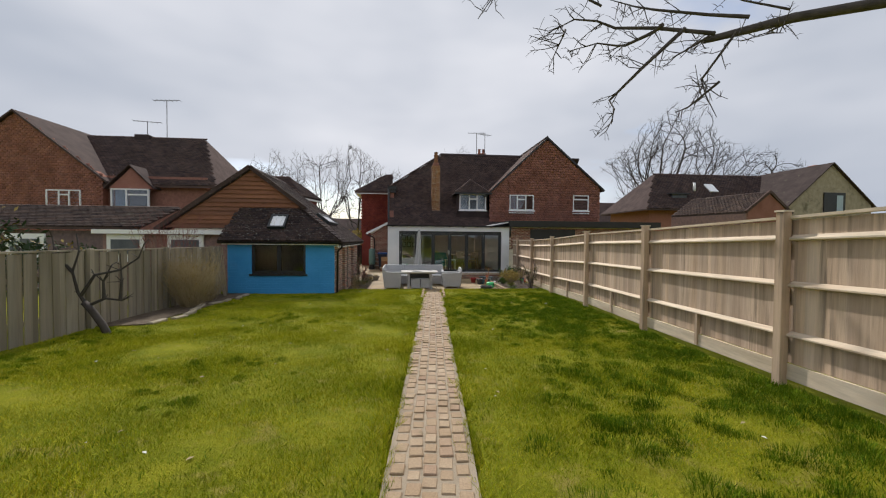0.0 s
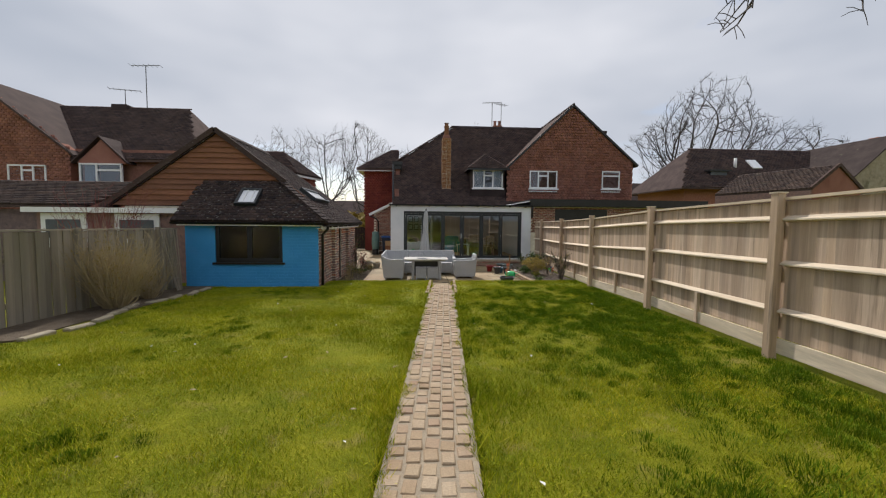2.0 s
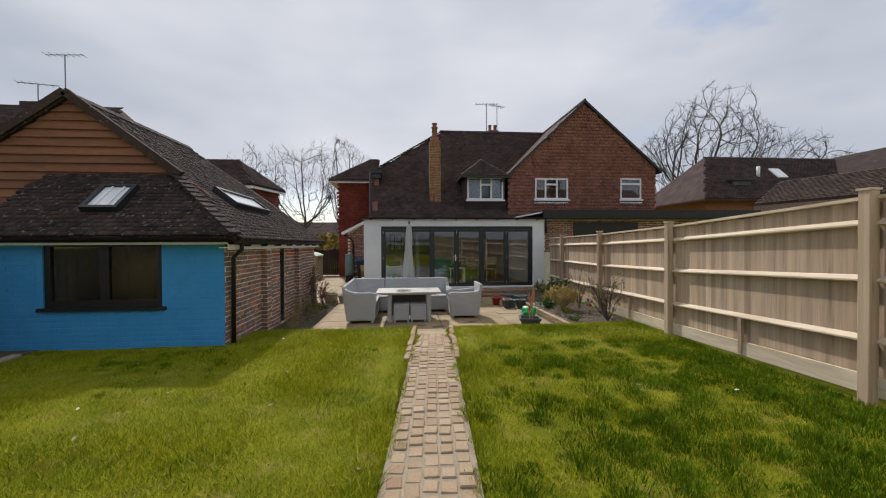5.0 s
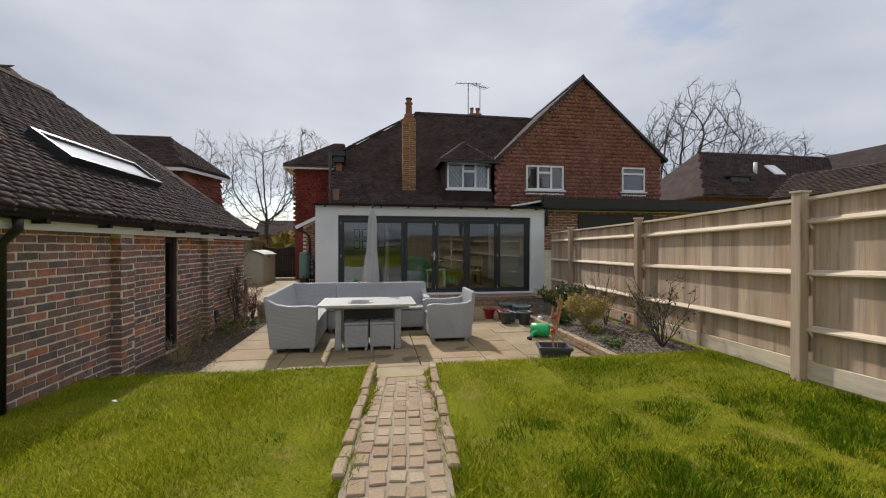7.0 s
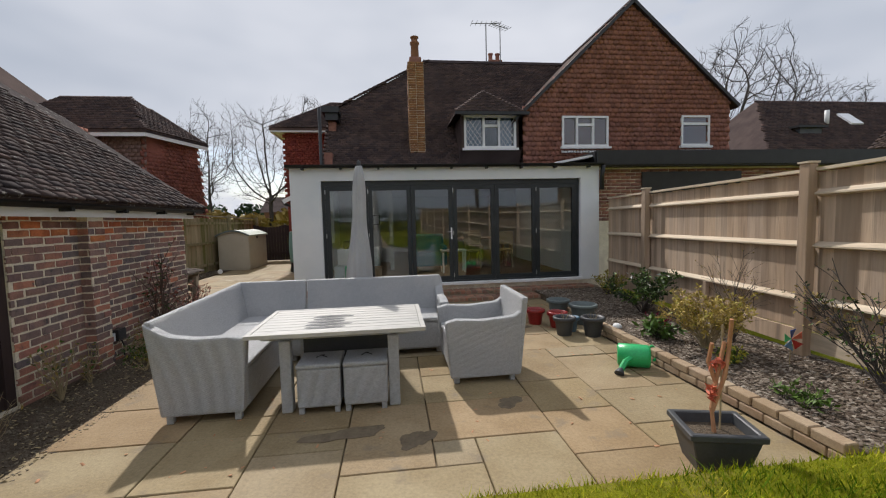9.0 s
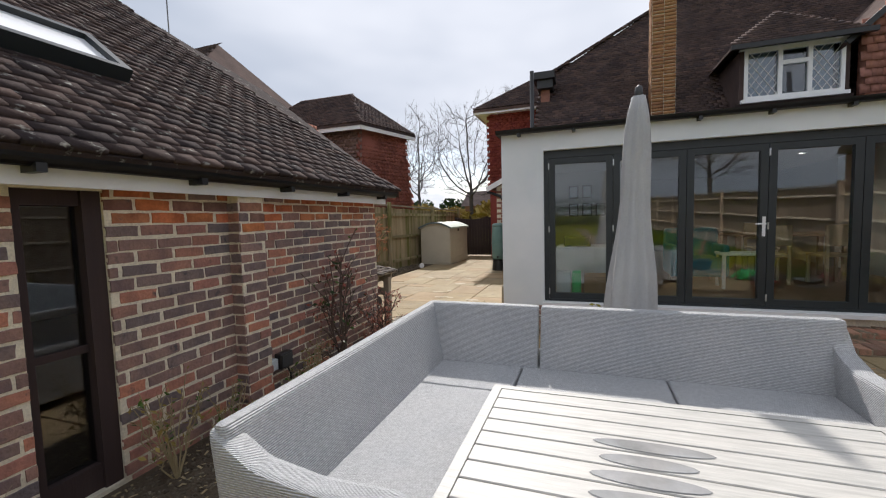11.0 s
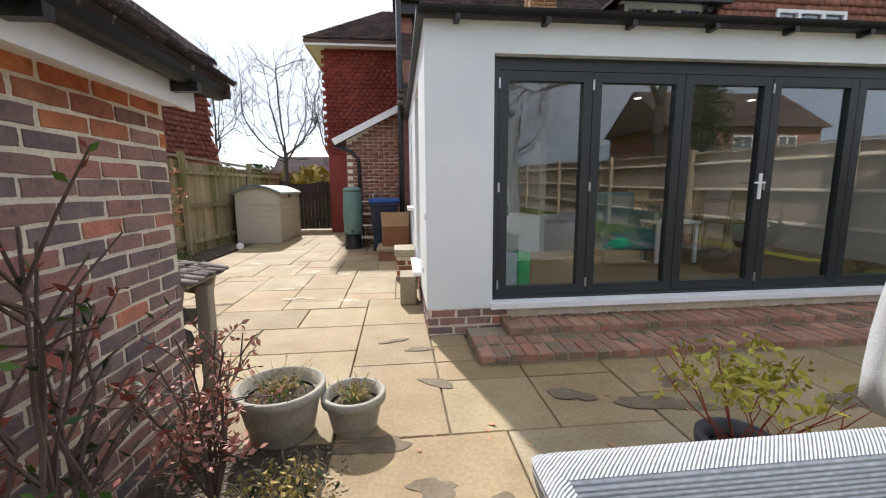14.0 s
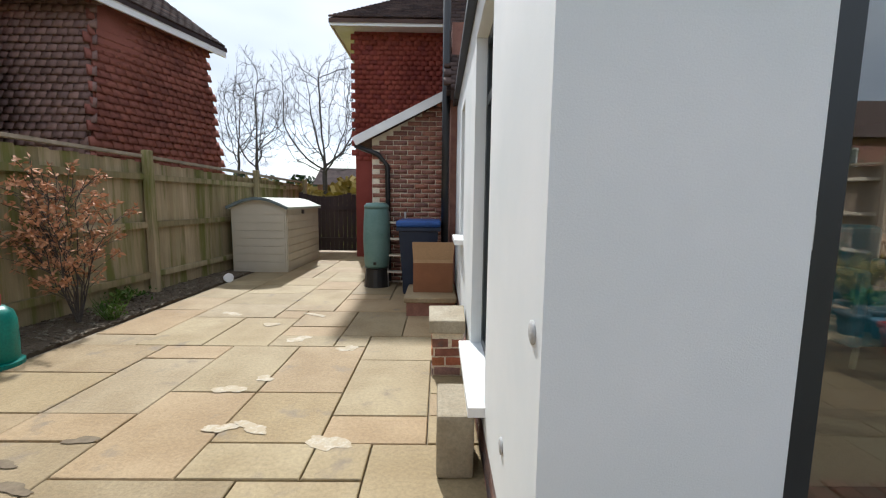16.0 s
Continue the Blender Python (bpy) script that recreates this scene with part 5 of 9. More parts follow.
M_POTRED = mat("red_glazed_pot", (0.25, 0.015, 0.015), (0.32, 0.025, 0.02), 5, 0.3, 0.05, 60, spec=0.5)
M_POTBLUE = mat("blue_grey_pot", (0.10, 0.18, 0.25), (0.13, 0.21, 0.28), 5, 0.5, 0.05, 60)
M_GREENPL = mat("bright_green_plastic", (0.02, 0.42, 0.12), (0.03, 0.50, 0.16), 4, 0.35, 0.03, 60, spec=0.5)
M_TEALGAS = mat("teal_painted_steel", (0.005, 0.16, 0.13), (0.01, 0.20, 0.16), 4, 0.4, 0.1, 60, stain=(0.05, 0.12, 0.08))
M_BLUEPL = mat("blue_plastic", (0.02, 0.07, 0.25), (0.03, 0.09, 0.3), 4, 0.45, 0.03, 60)
M_BINBODY = mat("navy_plastic", (0.02, 0.03, 0.055), (0.028, 0.038, 0.065), 4, 0.5, 0.03, 60)
M_BUTT = mat("pale_green_plastic", (0.13, 0.23, 0.21), (0.17, 0.28, 0.25), 4, 0.5, 0.1, 60)
M_CARD = mat("cardboard", (0.42, 0.27, 0.15), (0.47, 0.31, 0.18), 4, 0.9, 0.1, 90)
M_CARDSIDE = mat("printed_cardboard", (0.23, 0.10, 0.05), (0.27, 0.12, 0.06), 4, 0.9, 0.1, 90)
M_SHED = mat("beige_resin", (0.50, 0.45, 0.35), (0.55, 0.50, 0.40), 3, 0.65, 0.1, 80)
M_SHEDTOP = mat("pale_green_resin_lid", (0.50, 0.55, 0.48), (0.56, 0.60, 0.52), 3, 0.6, 0.1, 80, stain=(0.24, 0.3, 0.22))
M_ALU = mat("brushed_aluminium", (0.55, 0.55, 0.55), (0.62, 0.62, 0.62), 8, 0.35, 0.05, 90, metal=0.9)
M_REDPAINT = mat("red_plastic", (0.40, 0.03, 0.02), (0.46, 0.04, 0.03), 4, 0.4, 0.03, 60)
M_LEAF = mat("green_leaves", (0.05, 0.11, 0.015), (0.10, 0.17, 0.025), 3, 0.55, 0, 20)
M_LEAF_YEL = mat("yellow_green_leaves", (0.30, 0.28, 0.03), (0.40, 0.36, 0.05), 3, 0.55, 0, 20)
M_LEAF_OLIVE = mat("tawny_flower_heads", (0.26, 0.19, 0.05), (0.34, 0.25, 0.07), 3, 0.7, 0, 20)
M_LEAF_GOLD = mat("golden_flower_heads", (0.42, 0.31, 0.07), (0.54, 0.42, 0.12), 3, 0.7, 0, 20)
M_LEAF_RED = mat("bronze_red_leaves", (0.20, 0.045, 0.03), (0.28, 0.08, 0.05), 3, 0.6, 0, 20)
M_LEAF_COPPER = mat("dry_copper_leaves", (0.432, 0.203, 0.101), (0.567, 0.297, 0.162), 3, 0.7, 0, 20)
M_LEAF_DARK = mat("dark_evergreen_leaves", (0.02, 0.045, 0.012), (0.035, 0.065, 0.02), 3, 0.6, 0, 20)
M_STRAW = mat("dry_straw_stems", (0.325, 0.263, 0.150), (0.425, 0.338, 0.200), 3, 0.9, 0, 20)
M_PETAL = mat("white_petals", (0.72, 0.70, 0.64), (0.78, 0.76, 0.7), 3, 0.7, 0, 20)
M_PINK = mat("salmon_ribbon", (0.60, 0.14, 0.08), (0.66, 0.18, 0.1), 3, 0.7, 0, 20)
M_MAGENTA = mat("magenta_flowers", (0.22, 0.012, 0.045), (0.28, 0.02, 0.06), 3, 0.7, 0, 20)
M_CHIP = mat("wood_bark_chips", (0.8, 0.8, 0.8), None, 4, 0.95, 0.4, 60, pieces=[(0.06, 0.042, 0.03), (0.14, 0.105, 0.075), (0.30, 0.25, 0.20), (0.09, 0.06, 0.042), (0.42, 0.37, 0.30)])
M_GRAVEL = mat("pebbles", (0.85, 0.85, 0.85), None, 4, 0.9, 0.3, 60, pieces=[(0.13, 0.10, 0.07), (0.19, 0.155, 0.11), (0.09, 0.07, 0.05), (0.27, 0.23, 0.17)])
M_WHITEPL = mat("pale_blue_white_plastic", (0.55, 0.6, 0.62), (0.62, 0.66, 0.68), 3, 0.5, 0.03, 60)


def leaves(name, material, centre, radii, count, size, parent=None, seed=1, flat=0.0, hollow=0.0, label=""):
    """Many small four-sided leaves, scattered in an ellipsoid."""
    rng = np.random.default_rng(seed)
    p = rng.normal(0, 1, (count, 3))
    p /= np.linalg.norm(p, axis=1)[:, None]
    p *= (hollow + (1 - hollow) * rng.random(count) ** 0.5)[:, None]
    lump = 1 + 0.3 * np.sin(p[:, 0] * 7 + seed) * np.sin(p[:, 1] * 6 + 2 * seed) + 0.2 * np.sin(p[:, 2] * 9)
    p = p * lump[:, None] * np.array(radii) + np.array(centre)
    a = rng.normal(0, 1, (count, 3))
    a[:, 2] *= 1 - flat
    a /= np.linalg.norm(a, axis=1)[:, None]
    b = np.cross(a, rng.normal(0, 1, (count, 3)))
    b /= np.linalg.norm(b, axis=1)[:, None]
    n = np.cross(a, b)
    s = size * rng.uniform(0.6, 1.3, count)[:, None]
    v = np.stack([p - a * s, p + b * s * 0.4 + n * s * 0.12, p + a * s, p - b * s * 0.4 + n * s * 0.12], 1).reshape(-1, 3)
    f = np.arange(count * 4).reshape(-1, 4)
    return part(name, raw_mesh(name, v, f), material, parent, label)


def sprigs(name, material, base, count, height, spread, r, parent=None, seed=1, side=2, lean=(0, 0), label=""):
    """Thin wiry stems with side shoots, from one base."""
    rng = random.Random(seed)
    bm = bmesh.new()
    for i in range(count):
        a, k = rng.uniform(0, 6.28), rng.random() ** 0.6
        top = Vector((math.cos(a) * spread * k + lean[0], math.sin(a) * spread * k + lean[1], height * rng.uniform(0.6, 1.0)))
        b0 = Vector(base) + Vector((math.cos(a), math.sin(a), 0)) * spread * 0.2 * rng.random()
        pts = [b0 + top * t + Vector((rng.uniform(-1, 1), rng.uniform(-1, 1), 0)) * 0.04 * height * (t > 0) + Vector((0, 0, -0.15 * height * t * (1 - t))) for t in (0, 0.25, 0.5, 0.75, 1)]
        tube_into(bm, pts, r, r * 0.35, 4)
        for s in range(side):
            q = pts[rng.choice((2, 3, 3, 4))]
            d = Vector((rng.uniform(-1, 1), rng.uniform(-1, 1), rng.uniform(0.2, 1.2))).normalized() * height * rng.uniform(0.1, 0.25)
            tube_into(bm, [q, q + d * 0.5 + Vector((0, 0, 0.01)), q + d], r * 0.5, r * 0.2, 3)
    return part(name, bm, material, parent, label)


def heap(name, material, x0, x1, y0, y1, z, count, size, seed=1, flat=0.25, test=None, label="", category=""):
    """Loose chips or pebbles strewn over a bed."""
    rng = np.random.default_rng(seed)
    x, y = rng.uniform(x0, x1, count), rng.uniform(y0, y1, count)
    if test:
        k = np.array([test(a, b) for a, b in zip(x, y)])
        x, y = x[k], y[k]
    n = len(x)
    base = np.array([[-1, -0.5, -0.2], [1, -0.5, -0.2], [1, 0.5, -0.2], [-1, 0.5, -0.2], [-0.8, -0.4, 0.2], [0.8, -0.4, 0.25], [0.8, 0.4, 0.2], [-0.8, 0.4, 0.15]])
    a = rng.uniform(0, 6.28, n)
    s = size * rng.uniform(0.5, 1.4, n)
    t = rng.normal(0, 0.25, n)
    B = base[None] * s[:, None, None]
    B[:, :, 2] *= flat * 4
    B[:, :, 2] += B[:, :, 0] * t[:, None]
    X = B[:, :, 0] * np.cos(a)[:, None] - B[:, :, 1] * np.sin(a)[:, None] + x[:, None]
    Y = B[:, :, 0] * np.sin(a)[:, None] + B[:, :, 1] * np.cos(a)[:, None] + y[:, None]
    Z = B[:, :, 2] + z + (s * 0.2)[:, None]
    v = np.stack([X, Y, Z], 2).reshape(-1, 3)
    f = (BOX_FACES[None] + (np.arange(n) * 8)[:, None, None]).reshape(-1, 4)
    return tagged(part(name, raw_mesh(name, v, f), material), label, category, kind="stuff")


# ---- door steps ----
steps = thing("door_step", (2.3, 19.9, PATIO), "two low dark red brick steps along the folding doors", "steps")
ST = ((-0.42, 5.3, 19.60, 20.24, PATIO + 0.075), (-0.12, 5.2, 19.95, 20.24, PATIO + 0.15))
for i, (x0, x1, y0, y1, z) in enumerate(ST):
    under(steps, part("step_core", bx(x0 + 0.012, x1, y0 + 0.012, y1, PATIO - 0.08, z - 0.012), M_JOINT))
rs = random.Random(11)
pavers = []
for k in range(6):
    bm = bx(0.006, 0.207, 0.006, 0.101, -0.06, 0, 0.008, 2)
    for v in bm.verts:
        v.co += Vector((rs.uniform(-0.004, 0.004), rs.uniform(-0.003, 0.003), rs.uniform(-0.0025, 0.0015)))
    paver = mesh_of("paver", bm)
    paver.materials.append(M_STEPBRICK)
    pavers.append(paver)
for i, (x0, x1, y0, y1, z) in enumerate(ST):
    depth = y1 - y0 if i else 0.36
    for r in range(2):
        y = y0 + r * 0.215 * 0 + r * 0.218
        if y > y0 + depth - 0.02:
            continue
        n = int((x1 - x0) / 0.109)
        for j in range(n):
            o = under(steps, new("paver", rs.choice(pavers)))
            xx = x0 + j * 0.109
            o.matrix_basis = pose(xx + 0.109, y + rs.uniform(-0.002, 0.002), z + rs.uniform(-0.005, 0.004), rs.uniform(-1.2, 1.2), rs.uniform(-1.2, 1.2), 90 + rs.uniform(-1, 1)) @ Matrix.Diagonal((1 if r == 0 or i == 0 else 0.65, 1, 1, 1))

# ---- paving slabs ----
slab_meshes = {}
rp = random.Random(23)
G = 0.298


def slab_mesh(w, h):
    if (w, h) not in slab_meshes:
        bm = bmesh.new()
        box(bm, 0.0045, w * G - 0.0045, 0.0045, h * G - 0.0045, -0.035, 0)
        bmesh.ops.bevel(bm, geom=[e for e in bm.edges if all(v.co.z > -0.01 for v in e.verts)], offset=0.005, segments=1, affect="EDGES")
        me = mesh_of("paving_slab", bm)
        me.materials.append(M_SLAB)
        slab_meshes[(w, h)] = me
    return slab_meshes[(w, h)]


def pave(x0, y0, nx, ny, keep):
    grid = [[not keep(x0 + (i + 0.5) * G, y0 + (j + 0.5) * G) for i in range(nx)] for j in range(ny)]
    for j in range(ny):
        for i in range(nx):
            if grid[j][i]:
                continue
            opts = [(3, 2), (2, 2), (2, 3), (2, 1), (3, 2), (3, 2), (2, 3), (1, 1)]
            rp.shuffle(opts)
            opts.sort(key=lambda s: s == (1, 1))
            for w, h in opts + [(1, 1)]:
                if i + w <= nx and j + h <= ny and not any(grid[j + b][i + a] for a in range(w) for b in range(h)):
                    break
            for a in range(w):
                for b in range(h):
                    grid[j + b][i + a] = True
            o = under(patio, new("paving_slab", slab_mesh(w, h)))
            o.matrix_basis = pose(x0 + i * G, y0 + j * G, PATIO + rp.uniform(-0.003, 0.003), rp.uniform(-0.15, 0.15), rp.uniform(-0.15, 0.15), 0)


def paved(x, y):
    if y < 14.06 or y > 30.2 or x > 5.2:
        return False
    if y > 20.2:
        return -4.4 + (0.2 if y < 22 else 0) < x < (-0.78 if y < 26 else -2.1)
    if y > 19.1:
        return -5.2 < x and not (x > -0.42 and y > 19.62) and x < 5.2
    if x > 3.72:
        return y > 18.2
    return x > -1.2 if y < 18.85 else x > -2.1


pave(-5.2, 14.06, 35, 54, paved)
# ---- path bricks and edging ----
pb = mesh_of("path_brick", bx(-0.05, 0.05, -0.071, 0.071, -0.04, 0, 0.008))
pb.materials.append(M_PATHBRICK)
far_v, far_f = [], []
for col in range(5):
    y = -2.6 + (col % 2) * 0.075
    while y < 13.98:
        x = path_x(y) + (col - 2) * 0.108 + rp.uniform(-0.005, 0.005)
        z = lawn(y) + 0.014 - 0.15 * max(0, (y - 12.6) / 1.8) + rp.uniform(-0.006, 0.006)
        m = pose(x, y, z, rp.uniform(-2, 2) - 1.5, rp.uniform(-3, 3), -4.1 + rp.uniform(-5, 5)) @ Matrix.Diagonal((rp.uniform(0.84, 1.02), rp.uniform(0.72, 1.0), 1, 1))
        if 2.2 < y < 11:
            o = under(garden_path, new("path_brick", pb))
            o.matrix_basis = m
        else:
            k = len(far_v)
            far_v += [tuple(m @ v.co) for v in pb.vertices]
            far_f += [[k + i for i in p.vertices] for p in pb.polygons]
        y += 0.15 + rp.uniform(-0.006, 0.006)
me = bpy.data.meshes.new("path_bricks")
me.from_pydata(far_v, [], far_f)
tagged(under(garden_path, part("path_bricks", me, M_PATHBRICK)), kind="stuff")
for s in (-1, 1):
    y = 11.8
    while y < 14.0:
        l = rp.uniform(0.15, 0.28)
        z = lawn(y)
        e = under(garden_path, part("edging_stone", bx(-0.038, 0.038, 0, l - 0.015, -0.1, 0.025 + rp.uniform(-0.012, 0.012), 0.012), M_PATHBRICK))
        e.matrix_basis = pose(path_x(y) + s * (0.33 + rp.uniform(-0.01, 0.01)), y, z, rp.uniform(-2, 2), rp.uniform(-4, 4), -4 + rp.uniform(-4, 4))
        y += l

# ---- bed edging and beds ----
bed_r = part("flower_bed", bx(3.86, 5.25, 14.2, 20.2, PATIO - 0.1, PATIO + 0.10), M_SOIL)
tagged(bed_r, "raised flower bed of dark soil and bark", "flower bed", kind="structure")
heap("bark_chips", M_CHIP, 3.88, 5.2, 14.25, 20.1, PATIO + 0.10, 15000, 0.019, 3, 0.12, label="strewn bark chippings on the raised bed", category="bark chips")
edging = thing("bed_edging", (3.8, 16.5, PATIO), "low two-course brick edging of the flower bed", "edging")
for c in range(2):
    y = 14.15 + c * 0.11
    while y < 18.2:
        e = under(edging, part("brick", bx(-0.05, 0.05, 0.004, 0.212, 0, 0.066, 0.007), M_PATHBRICK))
        e.matrix_basis = pose(3.80 + rp.uniform(-0.006, 0.006), y, PATIO + c * 0.072, 0, 0, rp.uniform(-1.5, 1.5))
        y += 0.22
bed_l = part("flower_bed", bx(-2.1, -1.2, 14.06, 18.85, PATIO - 0.1, PATIO - 0.005), M_SOIL)
tagged(bed_l, "narrow soil bed along the garage wall", "flower bed", kind="structure")
heap("pebbles", M_GRAVEL, -2.05, -1.22, 14.6, 18.8, PATIO - 0.005, 4500, 0.011, 4, 0.25, label="pebbles and debris on the soil bed", category="pebbles")
bed_y = part("flower_bed", bx(-5.3, -4.4, 20.3, 27.0, PATIO - 0.1, PATIO + 0.01), M_SOIL)
tagged(bed_y, "soil border under the yard fence", "flower bed", kind="structure")
heap("pebbles", M_GRAVEL, -5.2, -4.35, 20.4, 26.6, PATIO + 0.01, 1500, 0.02, 5, 0.25, label="stones on the yard border", category="pebbles")
heap("leaf_litter", M_STRAW, -2.05, -1.22, 14.4, 18.8, PATIO + 0.002, 900, 0.012, 16, 0.05, label="dry leaf scraps on the soil bed", category="leaf litter")
heap("leaf_litter", M_LEAF_COPPER, -1.1, 3.7, 14.6, 19.5, PATIO + 0.002, 160, 0.014, 6, 0.05, label="dry leaf scraps on the paving", category="leaf litter")
kerb = thing("border_edging", (-4.6, 9.5, lawn(9.5)), "broken row of pale edging stones by the border", "edging")
for i in range(9):
    y = 7.9 + i * 0.52
    e = under(kerb, part("edging_stone", bx(-0.06, 0.06, 0, rp.uniform(0.3, 0.5), -0.06, 0.05, 0.015), M_STONE))
    e.matrix_basis = pose(-4.62 + 0.14 * math.sin(i * 1.1), y, lawn(y), rp.uniform(-2, 2), rp.uniform(-4, 4), rp.uniform(-12, 12))
bed_f = part("flower_bed", slab([(-5.46, 7.7, lawn(7.7) - 0.02), (-4.7, 7.9, lawn(7.9) - 0.02), (-4.6, 12.9, lawn(12.9) - 0.02), (-5.4, 12.9, lawn(12.9) - 0.02)], (0, 0, 0.045)), M_SOIL)
tagged(bed_f, "soil border below the grey fence", "flower bed", kind="structure")

# ---- wall bricks of the garage ----
def lay(owner, name, o, u, n, length, z0, z1, near, holes=(), offset=0.0, seed=1, rest=None):
    """Stretcher courses of 215 x 65 bricks on a wall face; those within near stand alone, the rest are joined."""
    o, u, n = Vector(o), Vector(u), Vector(n)
    rr = random.Random(seed)
    courses = int((z1 - z0) / 0.075)
    jv, jf, jr = [], [], 0
    for c in range(courses):
        a = -0.225 + (0.1125 if c % 2 else 0) + offset + rr.uniform(-0.025, 0.025)
        rise = rr.uniform(-0.004, 0.004)
        red = c >= courses - 3
        while a < length:
            a0, a1 = max(a + rr.uniform(0.004, 0.018), 0.0), min(a + rr.uniform(0.211, 0.222), length)
            z = z0 + c * 0.075
            for h in holes:
                if h[2] < z + 0.03 < h[3]:
                    if a0 < h[0] < a1 < h[1]:
                        a1 = h[0]
                    elif h[0] < a0 < h[1] < a1:
                        a0 = h[1]
            mid = (a0 + a1) / 2
            if a1 - a0 > 0.03 and not any(h[0] < mid < h[1] and h[2] < z + 0.03 < h[3] for h in holes):
                m = Matrix((u, n, Vector((0, 0, 1)))).transposed().to_4x4()
                m.translation = o + u * mid + Vector((0, 0, z + 0.0375 + rise + rr.uniform(-0.002, 0.002))) + n * rr.uniform(-0.001, 0.004)
                m = m @ pose(0, 0, 0, rr.uniform(-0.9, 0.9), rr.uniform(-1.3, 1.3), rr.uniform(-0.8, 0.8)) @ Matrix.Diagonal((a1 - a0, 1, rr.uniform(0.90, 1.06), 1))
                shape = rr.randrange(6)
                if near[0] < mid < near[1] or (red and near[0] - 1.2 < mid < near[1]):
                    b = under(owner, new("brick", wall_reds[shape] if red and rr.random() < 0.85 else wall_bricks[shape]))
                    b.matrix_basis = m
                else:
                    k = len(jv)
                    jv += [tuple(m @ v.co) for v in wall_bricks[shape].vertices]
                    jf += [[k + i for i in p.vertices] for p in wall_bricks[shape].polygons]
            a += 0.225
    if jv:
        me = bpy.data.meshes.new(name)
        me.from_pydata(jv, [], jf)
        tagged(under(owner, part(name, me, rest or M_BRICK)), kind="stuff")


def unit_brick(m, seed):
    """A hand-made brick face, 1 long, with worn and wavering edges."""
    rb = random.Random(seed)
    outline = [(-0.5, -0.03), (-0.2, -0.031), (0.15, -0.031), (0.5, -0.03), (0.5, 0.0), (0.5, 0.03), (0.2, 0.031), (-0.15, 0.031), (-0.5, 0.03), (-0.5, 0.0)]
    outline = [(x + rb.uniform(-0.014, 0.014), z + rb.uniform(-0.0028, 0.0028)) for x, z in outline]
    bm = bmesh.new()
    rings = [[bm.verts.new((x * k, y, z * (1 - (1 - k) * 4))) for x, z in outline] for k, y in ((1.0, -0.012), (0.998, 0.0015), (0.978, 0.0045))]
    n = len(outline)
    for a, b in zip(rings, rings[1:]):
        for i in range(n):
            bm.faces.new((a[i], b[i], b[(i + 1) % n], a[(i + 1) % n]))
    bm.faces.new(rings[-1])
    me = mesh_of("brick", bm)
    me.materials.append(m)
    return me


wall_bricks, wall_reds = ([unit_brick(m, 60 + i) for i in range(6)] for m in (M_BRICK, M_BRICK_RED))
lay(garage, "bricks", (GX, GY0, 0), (0, 1, 0), (1, 0, 0), GY1 - GY0, -0.665, 1.06, (2.98, 6.2), [(2.73, 3.11, -0.7, 1.03)], seed=3)
for y0 in (14.53, 16.89):
    lay(garage, "pier_bricks", (GX + 0.105, y0, 0), (0, 1, 0), (1, 0, 0), 0.245, -0.665, 1.05, (0, 9) if y0 > 16 else (9, 10), seed=4, offset=0.11)
    lay(garage, "pier_side_bricks", (GX, y0, 0), (1, 0, 0), (0, -1, 0), 0.105, -0.665, 1.05, (9, 10), seed=5)
lay(garage, "painted_bricks", (-5.32, GY0 + 0.001, 0), (1, 0, 0), (0, -1, 0), 3.2, -0.62, 1.09, (99, 100), [(0.62, 2.42, 0.1, 1.2)], seed=15, rest=M_BLUE)
lay(house, "plinth_bricks", (XL + 0.012, EY + 0.012, 0), (1, 0, 0), (0, -1, 0), 0.7, -0.76, -0.385, (9, 10), seed=16)
lay(house, "plinth_bricks", (XL + 0.012, EY + 0.012, 0), (0, 1, 0), (-1, 0, 0), 4.7, -0.76, -0.385, (9, 10), seed=17)
lay(garage, "end_bricks", (GX, GY1, 0), (-1, 0, 0), (0, 1, 0), 1.5, -0.665, 1.05, (9, 10), seed=6)

# ---- garden furniture ----
def rounded(x0, x1, y0, y1, z0, z1, r=0.03):
    return bx(x0, x1, y0, y1, z0, z1, r, 3)


sofa = thing("corner_sofa", (0, 16.5, PATIO), "pale grey woven rattan corner sofa", "sofa", "rattan dining set")


def panel(pts, off, r=0.02):
    bm = slab(pts, off)
    bmesh.ops.bevel(bm, geom=bm.edges[:], offset=r, segments=2, affect="EDGES", profile=0.6)
    return bm


P0 = PATIO + 0.06
SX0, SX1, SY0, SY1, STOP = -0.772, 1.74, 15.515, 17.50, 0.205
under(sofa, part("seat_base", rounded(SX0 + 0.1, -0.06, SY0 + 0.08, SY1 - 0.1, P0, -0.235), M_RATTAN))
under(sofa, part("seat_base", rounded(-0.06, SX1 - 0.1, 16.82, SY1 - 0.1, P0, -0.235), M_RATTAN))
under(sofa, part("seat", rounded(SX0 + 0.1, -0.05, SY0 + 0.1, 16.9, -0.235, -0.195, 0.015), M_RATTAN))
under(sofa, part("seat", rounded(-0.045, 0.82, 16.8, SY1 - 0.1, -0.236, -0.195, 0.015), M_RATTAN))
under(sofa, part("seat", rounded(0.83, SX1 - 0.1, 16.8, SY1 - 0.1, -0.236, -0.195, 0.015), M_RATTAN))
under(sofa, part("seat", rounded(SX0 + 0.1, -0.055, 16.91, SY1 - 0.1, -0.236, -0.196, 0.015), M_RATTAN))
